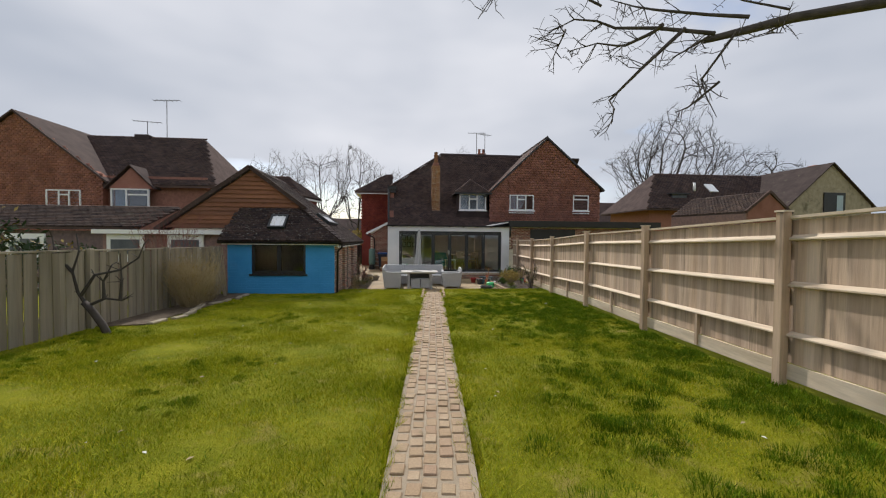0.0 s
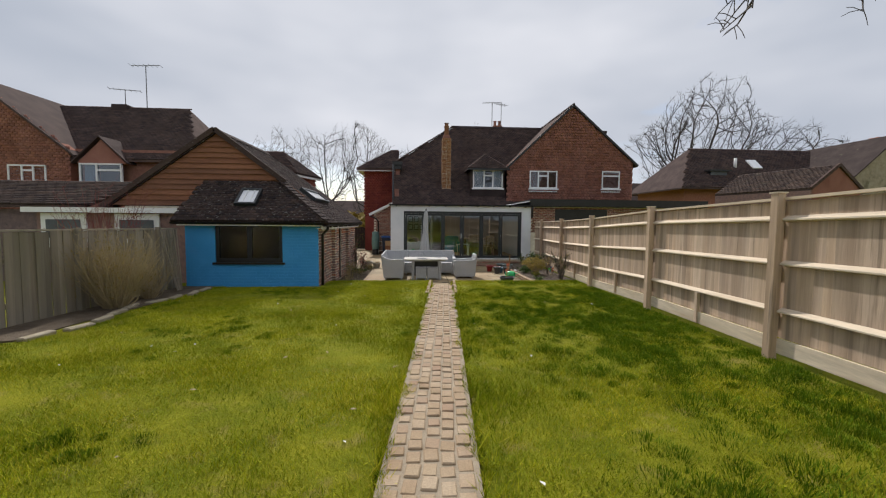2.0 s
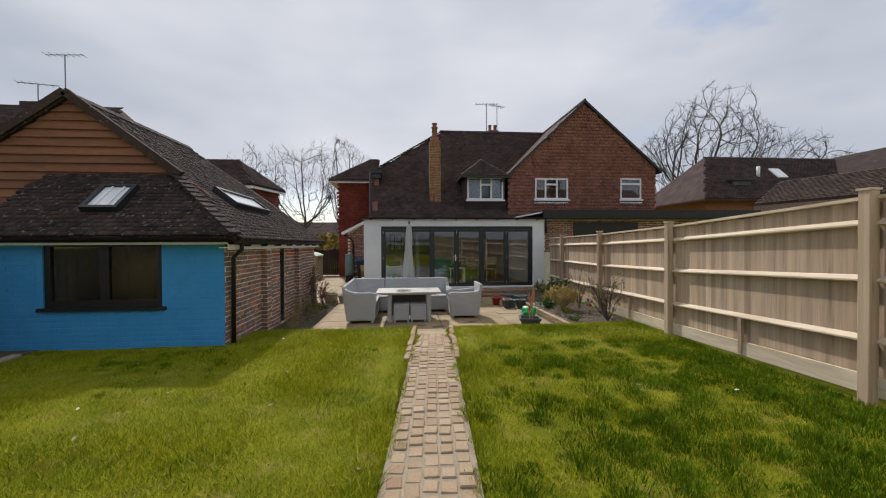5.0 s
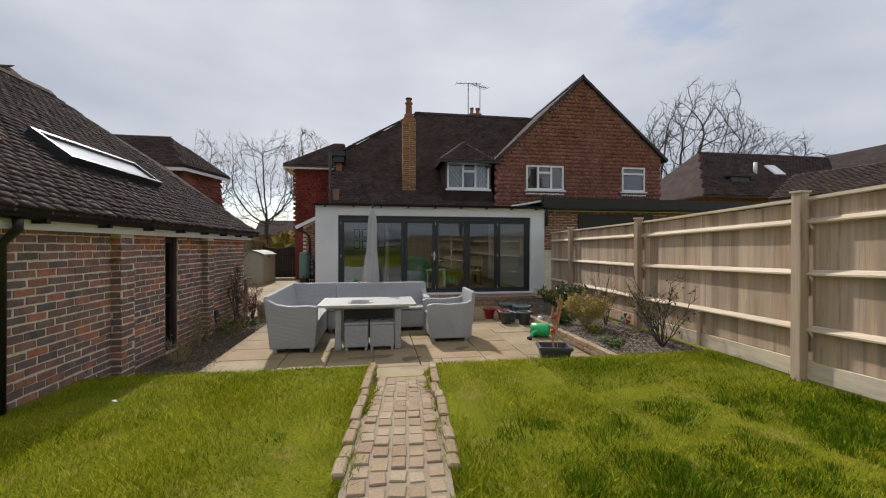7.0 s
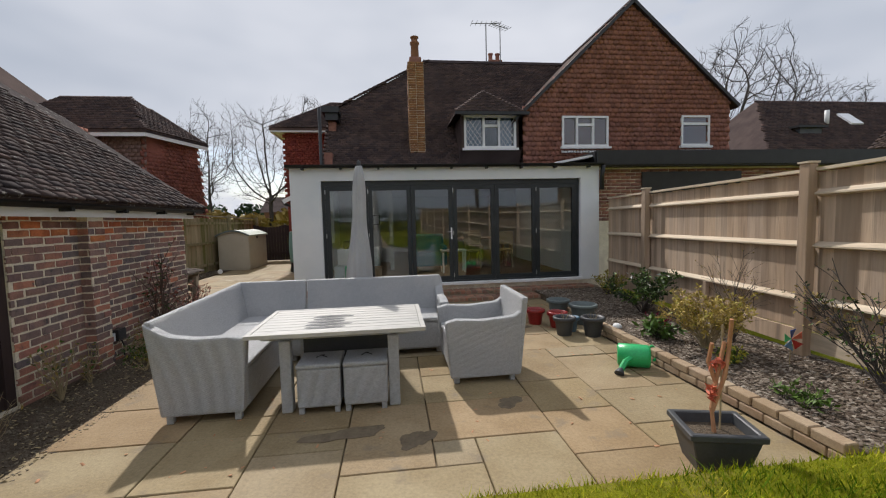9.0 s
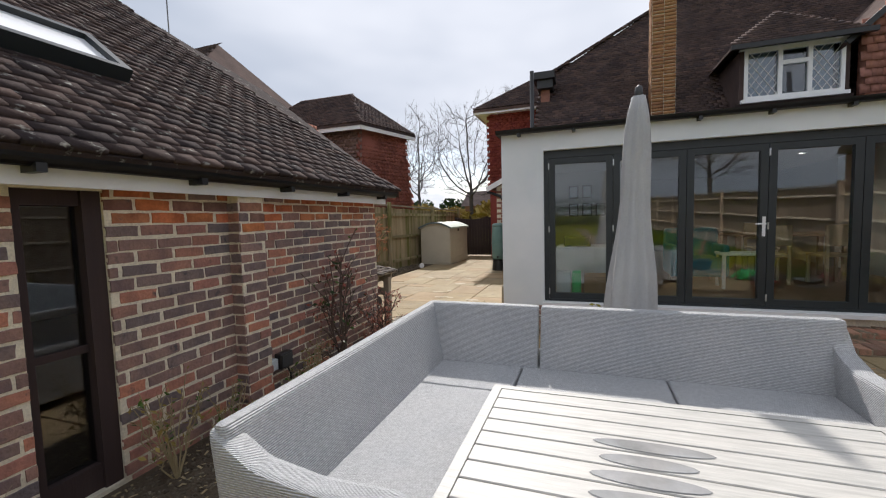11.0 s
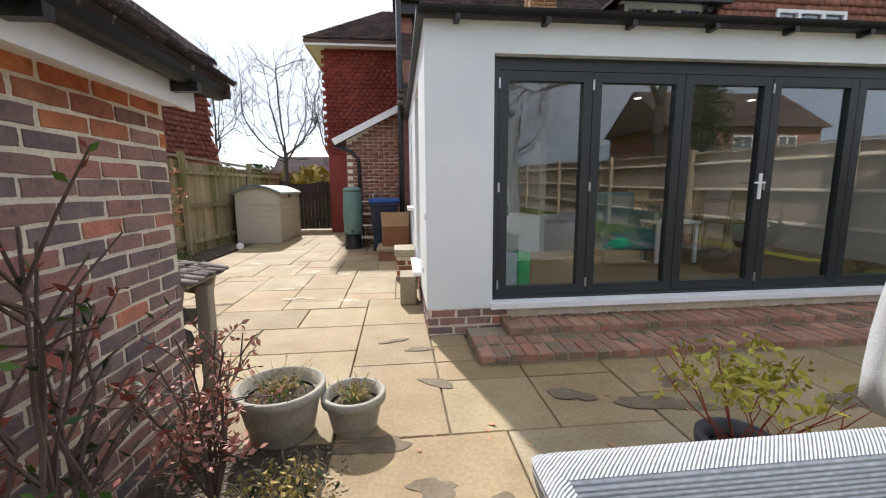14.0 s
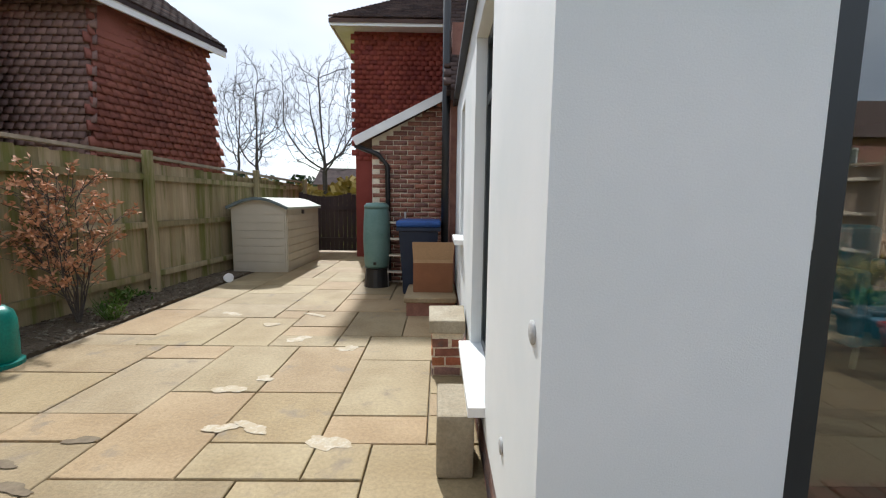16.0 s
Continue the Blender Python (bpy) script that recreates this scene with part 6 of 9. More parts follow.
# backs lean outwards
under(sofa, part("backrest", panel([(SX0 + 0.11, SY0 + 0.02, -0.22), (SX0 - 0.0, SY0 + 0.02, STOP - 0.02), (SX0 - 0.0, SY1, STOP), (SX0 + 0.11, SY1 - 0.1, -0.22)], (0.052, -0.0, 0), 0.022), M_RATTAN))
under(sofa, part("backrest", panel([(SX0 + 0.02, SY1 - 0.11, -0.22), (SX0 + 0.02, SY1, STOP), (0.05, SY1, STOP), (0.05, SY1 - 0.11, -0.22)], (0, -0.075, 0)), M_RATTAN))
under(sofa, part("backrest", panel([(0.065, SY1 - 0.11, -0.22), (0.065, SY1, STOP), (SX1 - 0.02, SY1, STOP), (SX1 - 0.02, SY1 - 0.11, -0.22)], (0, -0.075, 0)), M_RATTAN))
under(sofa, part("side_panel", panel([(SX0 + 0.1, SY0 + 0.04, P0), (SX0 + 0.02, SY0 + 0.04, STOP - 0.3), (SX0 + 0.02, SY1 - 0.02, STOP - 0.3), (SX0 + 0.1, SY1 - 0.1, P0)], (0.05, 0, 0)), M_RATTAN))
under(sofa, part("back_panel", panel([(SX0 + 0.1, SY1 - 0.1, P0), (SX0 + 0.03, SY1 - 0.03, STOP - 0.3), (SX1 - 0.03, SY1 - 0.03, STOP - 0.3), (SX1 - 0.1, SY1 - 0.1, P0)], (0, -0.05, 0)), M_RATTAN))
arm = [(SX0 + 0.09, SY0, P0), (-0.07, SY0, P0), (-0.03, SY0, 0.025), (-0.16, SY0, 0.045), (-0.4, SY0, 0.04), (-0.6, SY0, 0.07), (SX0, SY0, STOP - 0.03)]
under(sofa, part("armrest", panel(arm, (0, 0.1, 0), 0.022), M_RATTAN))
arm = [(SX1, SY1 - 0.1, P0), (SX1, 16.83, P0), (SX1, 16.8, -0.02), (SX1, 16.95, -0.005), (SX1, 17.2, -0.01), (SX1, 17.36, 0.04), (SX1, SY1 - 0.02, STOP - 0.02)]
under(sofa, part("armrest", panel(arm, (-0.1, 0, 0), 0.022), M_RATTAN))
foot = mesh_of("foot", bx(-0.025, 0.025, -0.025, 0.025, 0, 0.075, 0.005))
foot.materials.append(M_RATTAN)
for x, y in ((-0.62, 15.55), (-0.12, 15.55), (-0.62, 17.32), (0.0, 16.9), (1.62, 16.9), (1.62, 17.34), (0.5, 17.34)):
    under(sofa, new("foot", foot)).matrix_basis = pose(x, y, PATIO)

table = thing("dining_table", (0.66, 16, PATIO), "grey rattan garden table with pale slatted top", "table", "rattan dining set")
TX0, TX1, TY0, TY1, TZ = -0.04, 1.37, 15.49, 16.42, 0.045
for i in range(9):
    y = TY0 + 0.035 + i * (TY1 - TY0 - 0.07) / 9
    under(table, part("slat", bx(TX0 + 0.04, TX1 - 0.04, y + 0.003, y + (TY1 - TY0 - 0.07) / 9 - 0.003, TZ - 0.022, TZ, 0.003), M_TABLE))
under(table, part("top_frame", boxes((TX0, TX1, TY0, TY0 + 0.034, TZ - 0.03, TZ + 0.001), (TX0, TX1, TY1 - 0.034, TY1, TZ - 0.03, TZ + 0.001), (TX0, TX0 + 0.038, TY0 + 0.034, TY1 - 0.034, TZ - 0.03, TZ + 0.001), (TX1 - 0.038, TX1, TY0 + 0.034, TY1 - 0.034, TZ - 0.03, TZ + 0.001)), M_TABLE))
under(table, part("apron", boxes((TX0 + 0.1, TX1 - 0.1, TY0 + 0.1, TY1 - 0.1, TZ - 0.07, TZ - 0.031)), M_RATTAN))
for x in (0.20, 1.06):
    for y in (15.56, 16.28):
        under(table, part("leg", rounded(x, x + 0.09, y, y + 0.09, PATIO, TZ - 0.07, 0.012), M_RATTAN))
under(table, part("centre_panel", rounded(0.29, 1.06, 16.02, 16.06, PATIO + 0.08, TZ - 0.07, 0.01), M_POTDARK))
puddle_m = mat("rain_water", (0.30, 0.30, 0.29), (0.36, 0.35, 0.34), 6, 0.05, 0, 10, spec=0.7, rough_var=0.02)
water = thing("rain_puddle", (0.55, 16.0, TZ), "shallow rain puddle on the table top", "puddle")
for i in range(5):
    y = 15.66 + i * 0.096
    bm = lathe([(0.001, 0), (1, 0), (0.97, 0.0015), (0.001, 0.002)], 18)
    p = part("water_film", bm, puddle_m, water)
    p.matrix_basis = Matrix.Translation((0.02 * math.sin(i * 2), y - 16.0, 0.0015)) @ Matrix.Diagonal((0.17 + 0.03 * math.sin(i * 1.7), 0.033, 1, 1))

for k, (x, w) in enumerate(((0.335, 0.34), (0.70, 0.35))):
    st = thing("footstool", (x + w / 2, 15.68, PATIO), "square grey rattan stool pushed under the table", "stool", "rattan dining set")
    part("body", rounded(-w / 2, w / 2, -0.17, 0.17, 0.05, 0.37, 0.02), M_RATTAN, st)
    part("seat", rounded(-w / 2 - 0.004, w / 2 + 0.004, -0.174, 0.174, 0.37, 0.405, 0.014), M_RATTAN, st)
    for sx in (-1, 1):
        for sy in (-1, 1):
            part("foot", bx(sx * (w / 2 - 0.03) - 0.02, sx * (w / 2 - 0.03) + 0.02, sy * 0.14 - 0.02, sy * 0.14 + 0.02, 0, 0.052), M_RATTAN, st)
    part("twig", tubes_bm([[(-0.04, 0.0, 0.408), (0.0, 0.02, 0.42), (0.05, -0.01, 0.41)], [(0.0, 0.02, 0.42), (0.02, 0.05, 0.41)]], 0.004), M_BLACK, st)

chair = thing("armchair", (1.95, 16.26, PATIO), "pale grey woven rattan armchair", "chair", "rattan dining set")
CX0, CX1, CY0, CY1 = 1.58, 2.33, 15.87, 16.65
under(chair, part("seat_base", rounded(CX0 + 0.05, CX1 - 0.12, CY0 + 0.06, CY1 - 0.06, P0, -0.24), M_RATTAN))
under(chair, part("seat", rounded(CX0 + 0.03, CX1 - 0.12, CY0 + 0.09, CY1 - 0.09, -0.24, -0.19, 0.018), M_RATTAN))
under(chair, part("backrest", panel([(CX1 - 0.10, CY0 + 0.01, P0), (CX1 - 0.03, CY0 - 0.005, 0.17), (CX1 - 0.03, CY1 + 0.005, 0.17), (CX1 - 0.10, CY1 - 0.01, P0)], (0.06, 0, 0)), M_RATTAN))
for y, off in ((CY0, 0.09), (CY1, -0.09)):
    pr = [(CX0 + 0.04, y, P0), (CX1 - 0.05, y, P0), (CX1 - 0.03, y, 0.05), (CX1 - 0.1, y, 0.0), (CX1 - 0.4, y, -0.025), (CX0 + 0.1, y, -0.01), (CX0, y, -0.035), (CX0 + 0.01, y, -0.2)]
    under(chair, part("armrest", panel(pr, (0, off, 0)), M_RATTAN))
for x in (CX0 + 0.1, CX1 - 0.12):
    for y in (CY0 + 0.06, CY1 - 0.06):
        under(chair, new("foot", foot)).matrix_basis = pose(x, y, PATIO)

brolly = thing("parasol", (0.71, 17.86, PATIO), "furled grey canvas parasol behind the sofa", "parasol")
bm = bmesh.new()
rings = []
for i in range(15):
    t = i / 14
    z = 0.55 + t * 1.72
    r = 0.125 * (1 - t) ** 0.75 + 0.034 + 0.012 * math.sin(t * 9)
    ring = []
    for j in range(32):
        a = 2 * math.pi * j / 32
        rr = r * (1 + 0.16 * math.cos(8 * a + 1.5 * t) + 0.07 * math.sin(3 * a + 4 * t))
        ring.append(bm.verts.new((rr * math.cos(a) - 0.06 * (1 - t), rr * math.sin(a), z)))
    rings.append(ring)
for a, b in zip(rings, rings[1:]):
    for j in range(32):
        bm.faces.new((a[j], a[(j + 1) % 32], b[(j + 1) % 32], b[j]))
bm.faces.new(rings[-1]), bm.faces.new(rings[0][::-1])
part("canopy", bm, M_CANVAS, brolly, smooth=True)
part("pole", lathe([(0.022, 0.05), (0.022, 2.24)], 12), M_ALU, brolly, smooth=True)
part("finial", lathe([(0.012, 2.26), (0.028, 2.29), (0.024, 2.33), (0.002, 2.35)], 12), M_POTDARK, brolly, smooth=True)
part("base", lathe([(0.24, 0), (0.25, 0.02), (0.22, 0.06), (0.05, 0.08), (0.04, 0.3), (0.03, 0.3)], 24), M_POTDARK, brolly, smooth=True)

# ---- pots and watering can ----
def pot(name, at, r, h, m, label, soil=True, square=False, rim=0.02, group=""):
    p = thing(name, at, label, "plant pot", group)
    if square:
        bm = bmesh.new()
        lo, hi = [], []
        prof = ((r[0] * 0.72, r[1] * 0.72, 0), (r[0], r[1], h - 0.04), (r[0] + 0.02, r[1] + 0.02, h - 0.04), (r[0] + 0.02, r[1] + 0.02, h), (r[0] - 0.015, r[1] - 0.015, h), (r[0] - 0.03, r[1] - 0.03, h - 0.07))
        rg = [[bm.verts.new((sx * a, sy * b, z)) for sx, sy in ((-1, -1), (1, -1), (1, 1), (-1, 1))] for a, b, z in prof]
        for a, b in zip(rg, rg[1:]):
            for j in range(4):
                bm.faces.new((a[j], a[(j + 1) % 4], b[(j + 1) % 4], b[j]))
        bm.faces.new(rg[0][::-1])
        bmesh.ops.bevel(bm, geom=[e for e in bm.edges], offset=0.006, segments=1, affect="EDGES")
        part("body", bm, m, p)
        part("soil", bx(-r[0] + 0.02, r[0] - 0.02, -r[1] + 0.02, r[1] - 0.02, h - 0.1, h - 0.06), M_SOIL, p)
    else:
        part("body", lathe([(r * 0.7, 0), (r * 0.74, 0.01), (r * 0.93, h - 0.06), (r * 0.94, h - 0.055), (r + rim, h - 0.045), (r + rim, h - 0.005), (r + rim - 0.008, h), (r - 0.01, h), (r - 0.025, h - 0.05), (r * 0.8, h - 0.06)], 28, False), m, p, smooth=True)
        part("bottom", lathe([(r * 0.7, 0.0), (r * 0.7, 0.012)], 28), m, p)
        if soil:
            part("soil", lathe([(r * 0.9, h - 0.075), (r * 0.5, h - 0.05), (0.01, h - 0.045)], 20), M_SOIL, p, smooth=True)
    return p


sq = pot("planter", (3.03, 14.42, PATIO), (0.19, 0.15), 0.26, M_POTDARK, "dark grey square planter with a bare sapling", square=True)
sq.rotation_euler.z = radians(-14)
part("stem", tubes_bm([[(0, 0, 0.18), (-0.02, 0, 0.35), (0.01, 0.02, 0.5), (0.06, 0.03, 0.75)], [(-0.015, 0, 0.33), (0.05, 0.0, 0.55), (0.08, 0.02, 0.7), (0.07, -0.02, 0.9)], [(0.01, 0.02, 0.5), (-0.02, 0.05, 0.62), (-0.01, 0.03, 0.74)]], 0.012), M_LEAF_COPPER, sq)
part("cane", tubes_bm([[(0.05, 0.04, 0.15), (0.055, 0.045, 0.85)]], 0.006), M_STRAW, sq)
leaves("ribbon", M_PINK, (-0.01, 0.0, 0.45), (0.03, 0.03, 0.05), 30, 0.03, sq, 5)
leaves("ribbon", M_PINK, (0.02, 0.02, 0.62), (0.04, 0.03, 0.04), 30, 0.03, sq, 6)
for at, r, h, m, lab in (((3.30, 17.24, PATIO), 0.125, 0.24, M_POTDARK, "charcoal pot with pale dead stems"), ((3.63, 17.12, PATIO), 0.13, 0.25, M_POTDARK, "charcoal plastic plant pot"), ((3.47, 17.38, PATIO), 0.075, 0.2, M_POTBLUE, "small blue-grey pot between dark ones"), ((3.36, 17.62, PATIO), 0.12, 0.22, M_POTRED, "glossy red plant pot"), ((3.13, 17.86, PATIO), 0.12, 0.22, M_POTRED, "glossy red plant pot"), ((3.80, 17.75, PATIO), 0.18, 0.28, M_POTGREEN, "wide grey-green plastic tub"), ((3.66, 18.3, PATIO), 0.16, 0.25, M_POTGREEN, "wide grey-green plastic tub")):
    p = pot("plant_pot", at, r, h, m, lab, group="pots by the steps")
    if m is M_POTDARK:
        sprigs("dry_tuft", M_STRAW, (0, 0, h - 0.06), 7, 0.13, 0.08, 0.003, p, seed=int(at[0] * 100))
for at, r, h, sd in (((-1.60, 18.95, PATIO), 0.215, 0.27, 3), ((-1.23, 18.95, PATIO), 0.155, 0.21, 4)):
    p = pot("plant_pot", at, r, h, M_POT, "weathered stone-grey bowl pot with withered plants", group="pots by the soil bed", rim=0.012)
    sprigs("withered_plant", M_STRAW, (0, 0, h - 0.07), 26, 0.15, r * 0.8, 0.004, p, seed=sd)
    leaves("withered_leaves", M_LEAF_OLIVE, (0, 0, h - 0.01), (r * 0.7, r * 0.7, 0.05), 120, 0.016, p, seed=sd)
    leaves("small_leaves", M_LEAF, (0, 0, h - 0.02), (r * 0.6, r * 0.6, 0.04), 60, 0.014, p, seed=sd + 9)
    for a in range(3):
        part("pot_foot", bx(-0.03, 0.03, -0.02, 0.02, -0.0, 0.015), M_POT, p).matrix_basis = pose(r * 0.5 * math.cos(a * 2.1), r * 0.5 * math.sin(a * 2.1), 0)
bp = pot("plant_pot", (0.40, 18.3, PATIO), 0.14, 0.24, M_POTDARK, "dark pot holding a yellow-leaved shrub")
sprigs("branchwork", M_LEAF_RED, (0, 0, 0.18), 14, 0.42, 0.34, 0.005, bp, seed=6)
leaves("leaves", M_LEAF_YEL, (0, 0, 0.5), (0.32, 0.28, 0.13), 420, 0.026, bp, seed=7)
part("plant_label", bx(0.05, 0.12, -0.16, -0.157, 0.2, 0.28), M_PAINT, bp)

can = thing("watering_can", (3.5, 16.02, PATIO), "green plastic watering can lying on its side", "watering can")
m_can = pose(0, 0, 0.115, 90, 0, 62)
body = part("body", lathe([(0.09, -0.15), (0.112, -0.14), (0.115, 0.0), (0.112, 0.13), (0.1, 0.15), (0.085, 0.15), (0.09, 0.12)], 24, False), M_GREENPL, can, smooth=True)
body.matrix_basis = m_can
part("end_cap", lathe([(0.09, -0.15), (0.02, -0.152)], 24), M_GREENPL, can).matrix_basis = m_can
part("inside", lathe([(0.1, 0.09), (0.05, 0.088)], 24), M_POTGREEN, can).matrix_basis = m_can
part("handle", tubes_bm([[(0.11, 0.05, 0.06), (0.2, 0.1, 0.13), (0.3, 0.15, 0.15), (0.36, 0.13, 0.1), (0.33, 0.06, 0.05), (0.22, 0.0, 0.05)]], 0.014), M_GREENPL, can)
part("spout", tubes_bm([[(-0.06, -0.06, 0.12), (-0.16, -0.12, 0.1), (-0.22, -0.15, 0.04)]], 0.028), M_GREENPL, can)
part("rose", lathe([(0.025, 0), (0.045, 0.05), (0.045, 0.06), (0.01, 0.065)], 16), M_POTDARK, can).matrix_basis = pose(-0.22, -0.15, 0.045, 180 - 55, 0, -50)

# ---- plants of the raised bed ----
BZ = PATIO + 0.10


def shrub(name, at, stems, leafmats, height, spread, label, category="shrub", seed=1, stem=None, count=400, size=0.03, r=0.006):
    s = thing(name, at, label, category)
    sprigs("branchwork", stem or M_BARK, (0, 0, -0.03), stems, height, spread, r, s, seed=seed)
    for i, (m, k, zc, zr) in enumerate(leafmats):
        leaves("leaves" if i == 0 else "flowers", m, (0, 0, height * zc), (spread * 0.95, spread * 0.95, height * zr), int(count * k), size, s, seed=seed + i)
    return s


def twiggy(name, at, stems, height, spread, leafmats, label, seed=1, stem=None, size=0.03, r=0.006, side=4, lean=(0, 0), flat=(1, 1), start=0.3, category="shrub", bow=0.25):
    """Arching stems with side shoots; the leaves sit along them. leafmats: (material, leaves a stem, name)."""
    rng = random.Random(seed)
    t = thing(name, at, label, category)
    bm = bmesh.new()
    seats = []
    for i in range(stems):
        a, k = rng.uniform(0, 6.28), 0.25 + 0.75 * rng.random() ** 0.7
        out = Vector((math.cos(a) * flat[0], math.sin(a) * flat[1], 0)) * spread * k + Vector((lean[0], lean[1], 0))
        h = height * rng.uniform(0.6, 1.0) * (1.1 - 0.3 * k)
        pts = [Vector((out.x * u, out.y * u, h * (u ** (1 - bow))- 0.03)) + Vector((rng.gauss(0, 1), rng.gauss(0, 1), rng.gauss(0, 0.5))) * 0.02 * height * (u > 0) for u in (0, 0.2, 0.4, 0.6, 0.8, 1.0)]
        tube_into(bm, pts, r, r * 0.4, 5)
        lines = [pts]
        for j in range(side):
            u = rng.uniform(1.2, 4.7)
            q = pts[int(u)].lerp(pts[int(u) + 1], u % 1)
            d = (out.normalized() * 0.5 + Vector((rng.uniform(-1, 1) * flat[0], rng.uniform(-1, 1) * flat[1], rng.uniform(0.1, 1.2)))).normalized() * height * rng.uniform(0.10, 0.28)
            shoot = [q, q + d * 0.5 + Vector((0, 0, 0.012)), q + d]
            tube_into(bm, shoot, r * 0.5, r * 0.25, 4)
            lines.append(shoot)
        for l in lines:
            seats.append((l, len(l) - 1))
    tagged(part("branchwork", bm, stem or M_BARK, t), kind="stuff")
    for m, n, nm in leafmats:
        v = []
        for _ in range(n * stems):
            l, c = rng.choice(seats)
            u = min(c - 0.001, c * (start + (1 - start) * rng.random() ** 0.7))
            q = l[int(u)].lerp(l[int(u) + 1], u % 1)
            d = Vector((rng.gauss(0, 1), rng.gauss(0, 1), rng.gauss(0.3, 0.8))).normalized()
            w = d.cross(Vector((rng.gauss(0, 1), rng.gauss(0, 1), rng.gauss(0, 1)))).normalized()
            z = size * rng.uniform(0.6, 1.35)
            g = d.cross(w) * z * 0.14
            q = q + d * z * 0.2
            v += [q, q + d * z * 0.9 + w * z * 0.42 + g, q + d * z * 1.9, q + d * z * 0.9 - w * z * 0.42 + g]
        tagged(part(nm, raw_mesh(nm, np.array([tuple(p) for p in v]), np.arange(len(v)).reshape(-1, 4)), m, t), kind="stuff")
    return t


twiggy("rose_bush", (4.72, 17.75, BZ), 26, 0.72, 0.52, [(M_LEAF, 26, "leaves"), (M_LEAF_DARK, 20, "dark_leaves"), (M_PETAL, 1, "blooms")], "leafy rose bush with a few white blooms", seed=31, size=0.032)
twiggy("shrub", (5.0, 19.2, BZ), 18, 0.5, 0.36, [(M_LEAF_YEL, 24, "leaves"), (M_LEAF_OLIVE, 16, "older_leaves")], "low yellow-green shrub by the wall", seed=32, size=0.026, start=0.1)
twiggy("euphorbia", (4.38, 16.12, BZ), 52, 0.70, 0.46, [(M_LEAF_GOLD, 46, "flower_heads"), (M_LEAF_OLIVE, 14, "tawny_leaves"), (M_LEAF_YEL, 10, "young_leaves")], "golden tawny flowering spurge clump", seed=33, size=0.021, stem=M_STRAW, side=4, start=0.35, bow=0.35)
twiggy("perennial", (4.15, 16.55, BZ), 14, 0.24, 0.22, [(M_LEAF, 18, "leaves")], "low clump of broad green leaves", seed=34, size=0.045, start=0.1, category="plant")
twiggy("perennial", (4.28, 15.68, BZ), 14, 0.2, 0.17, [(M_LEAF_YEL, 14, "leaves"), (M_LEAF, 8, "lower_leaves")], "small bright green leafy clump", seed=35, size=0.024, start=0.1, category="plant")
twiggy("heather", (4.45, 16.95, BZ), 18, 0.2, 0.18, [(M_MAGENTA, 14, "flowers")], "small clump of magenta flowers", seed=36, size=0.018, start=0.2, category="plant")
twiggy("shrub", (4.78, 14.72, BZ), 21, 1.08, 0.85, [(M_LEAF_DARK, 8, "leaves"), (M_LEAF_OLIVE, 13, "dry_leaves"), (M_LEAF, 7, "young_leaves")], "open arching shrub with sparse dark leaves", seed=37, size=0.02, r=0.007, side=8, lean=(-0.15, 0.1), bow=0.12, flat=(0.6, 1.0))
twiggy("shrub", (4.86, 16.3, BZ), 16, 1.1, 0.4, [(M_LEAF_OLIVE, 5, "leaves")], "bare wiry shrub against the fence", seed=38, size=0.016, r=0.004, side=5, flat=(0.45, 1.0))
twiggy("perennial", (4.10, 14.85, BZ), 16, 0.15, 0.26, [(M_LEAF, 14, "leaves")], "sprawling green leaves at the bed edge", seed=39, size=0.026, start=0.1, category="plant")
toy = thing("garden_windmill", (4.72, 15.5, BZ), "small coloured plastic garden windmill", "ornament")
for i, m in enumerate((M_PINK, M_BLUEPL, M_GREENPL, M_POTBLUE, M_REDPAINT)):
    a = i * 1.2566
    bm = slab([(0, 0, 0.26), (0.1 * math.cos(a), -0.01, 0.26 + 0.1 * math.sin(a)), (0.1 * math.cos(a + 0.8), -0.03, 0.26 + 0.1 * math.sin(a + 0.8))], (0, 0.004, 0))
    part("sail", bm, m, toy)
part("stick", tubes_bm([[(0, 0.01, -0.05), (0, 0.01, 0.27)]], 0.004), M_STRAW, toy)
shell = thing("ornamental_stone", (3.92, 17.05, BZ - 0.02), "rounded white stone on the bed edge", "stone")
part("stone", lathe([(0.02, 0), (0.05, 0.01), (0.06, 0.04), (0.045, 0.07), (0.01, 0.085)], 14), M_PAINT, shell, smooth=True)

# ---- soil bed along the garage ----
M_ROSE_STEM = mat("purplish_rose_stems", (0.085, 0.055, 0.045), (0.13, 0.09, 0.07), 6, 0.8, 0.3, 60)
M_LEAF_BLUSH = mat("pinkish_young_leaves", (0.36, 0.14, 0.10), (0.50, 0.25, 0.19), 5, 0.6, 0, 20)
twiggy("climbing_rose", (-1.90, 17.98, PATIO), 9, 1.45, 0.22, [(M_LEAF_RED, 15, "leaves"), (M_LEAF_DARK, 9, "dark_leaves"), (M_LEAF, 6, "young_leaves")], "thorny climbing rose with dark and red leaves against the bricks", seed=51, stem=M_ROSE_STEM, size=0.026, r=0.011, side=6, flat=(0.4, 1.0), start=0.55, bow=0.0)
twiggy("rose_bush", (-1.75, 18.5, PATIO), 13, 0.86, 0.32, [(M_LEAF_BLUSH, 36, "leaves"), (M_LEAF_RED, 9, "red_leaves")], "low rose with bare stems and pinkish young leaves", seed=54, stem=M_ROSE_STEM, size=0.02, r=0.008, side=7, start=0.45, bow=0.15)
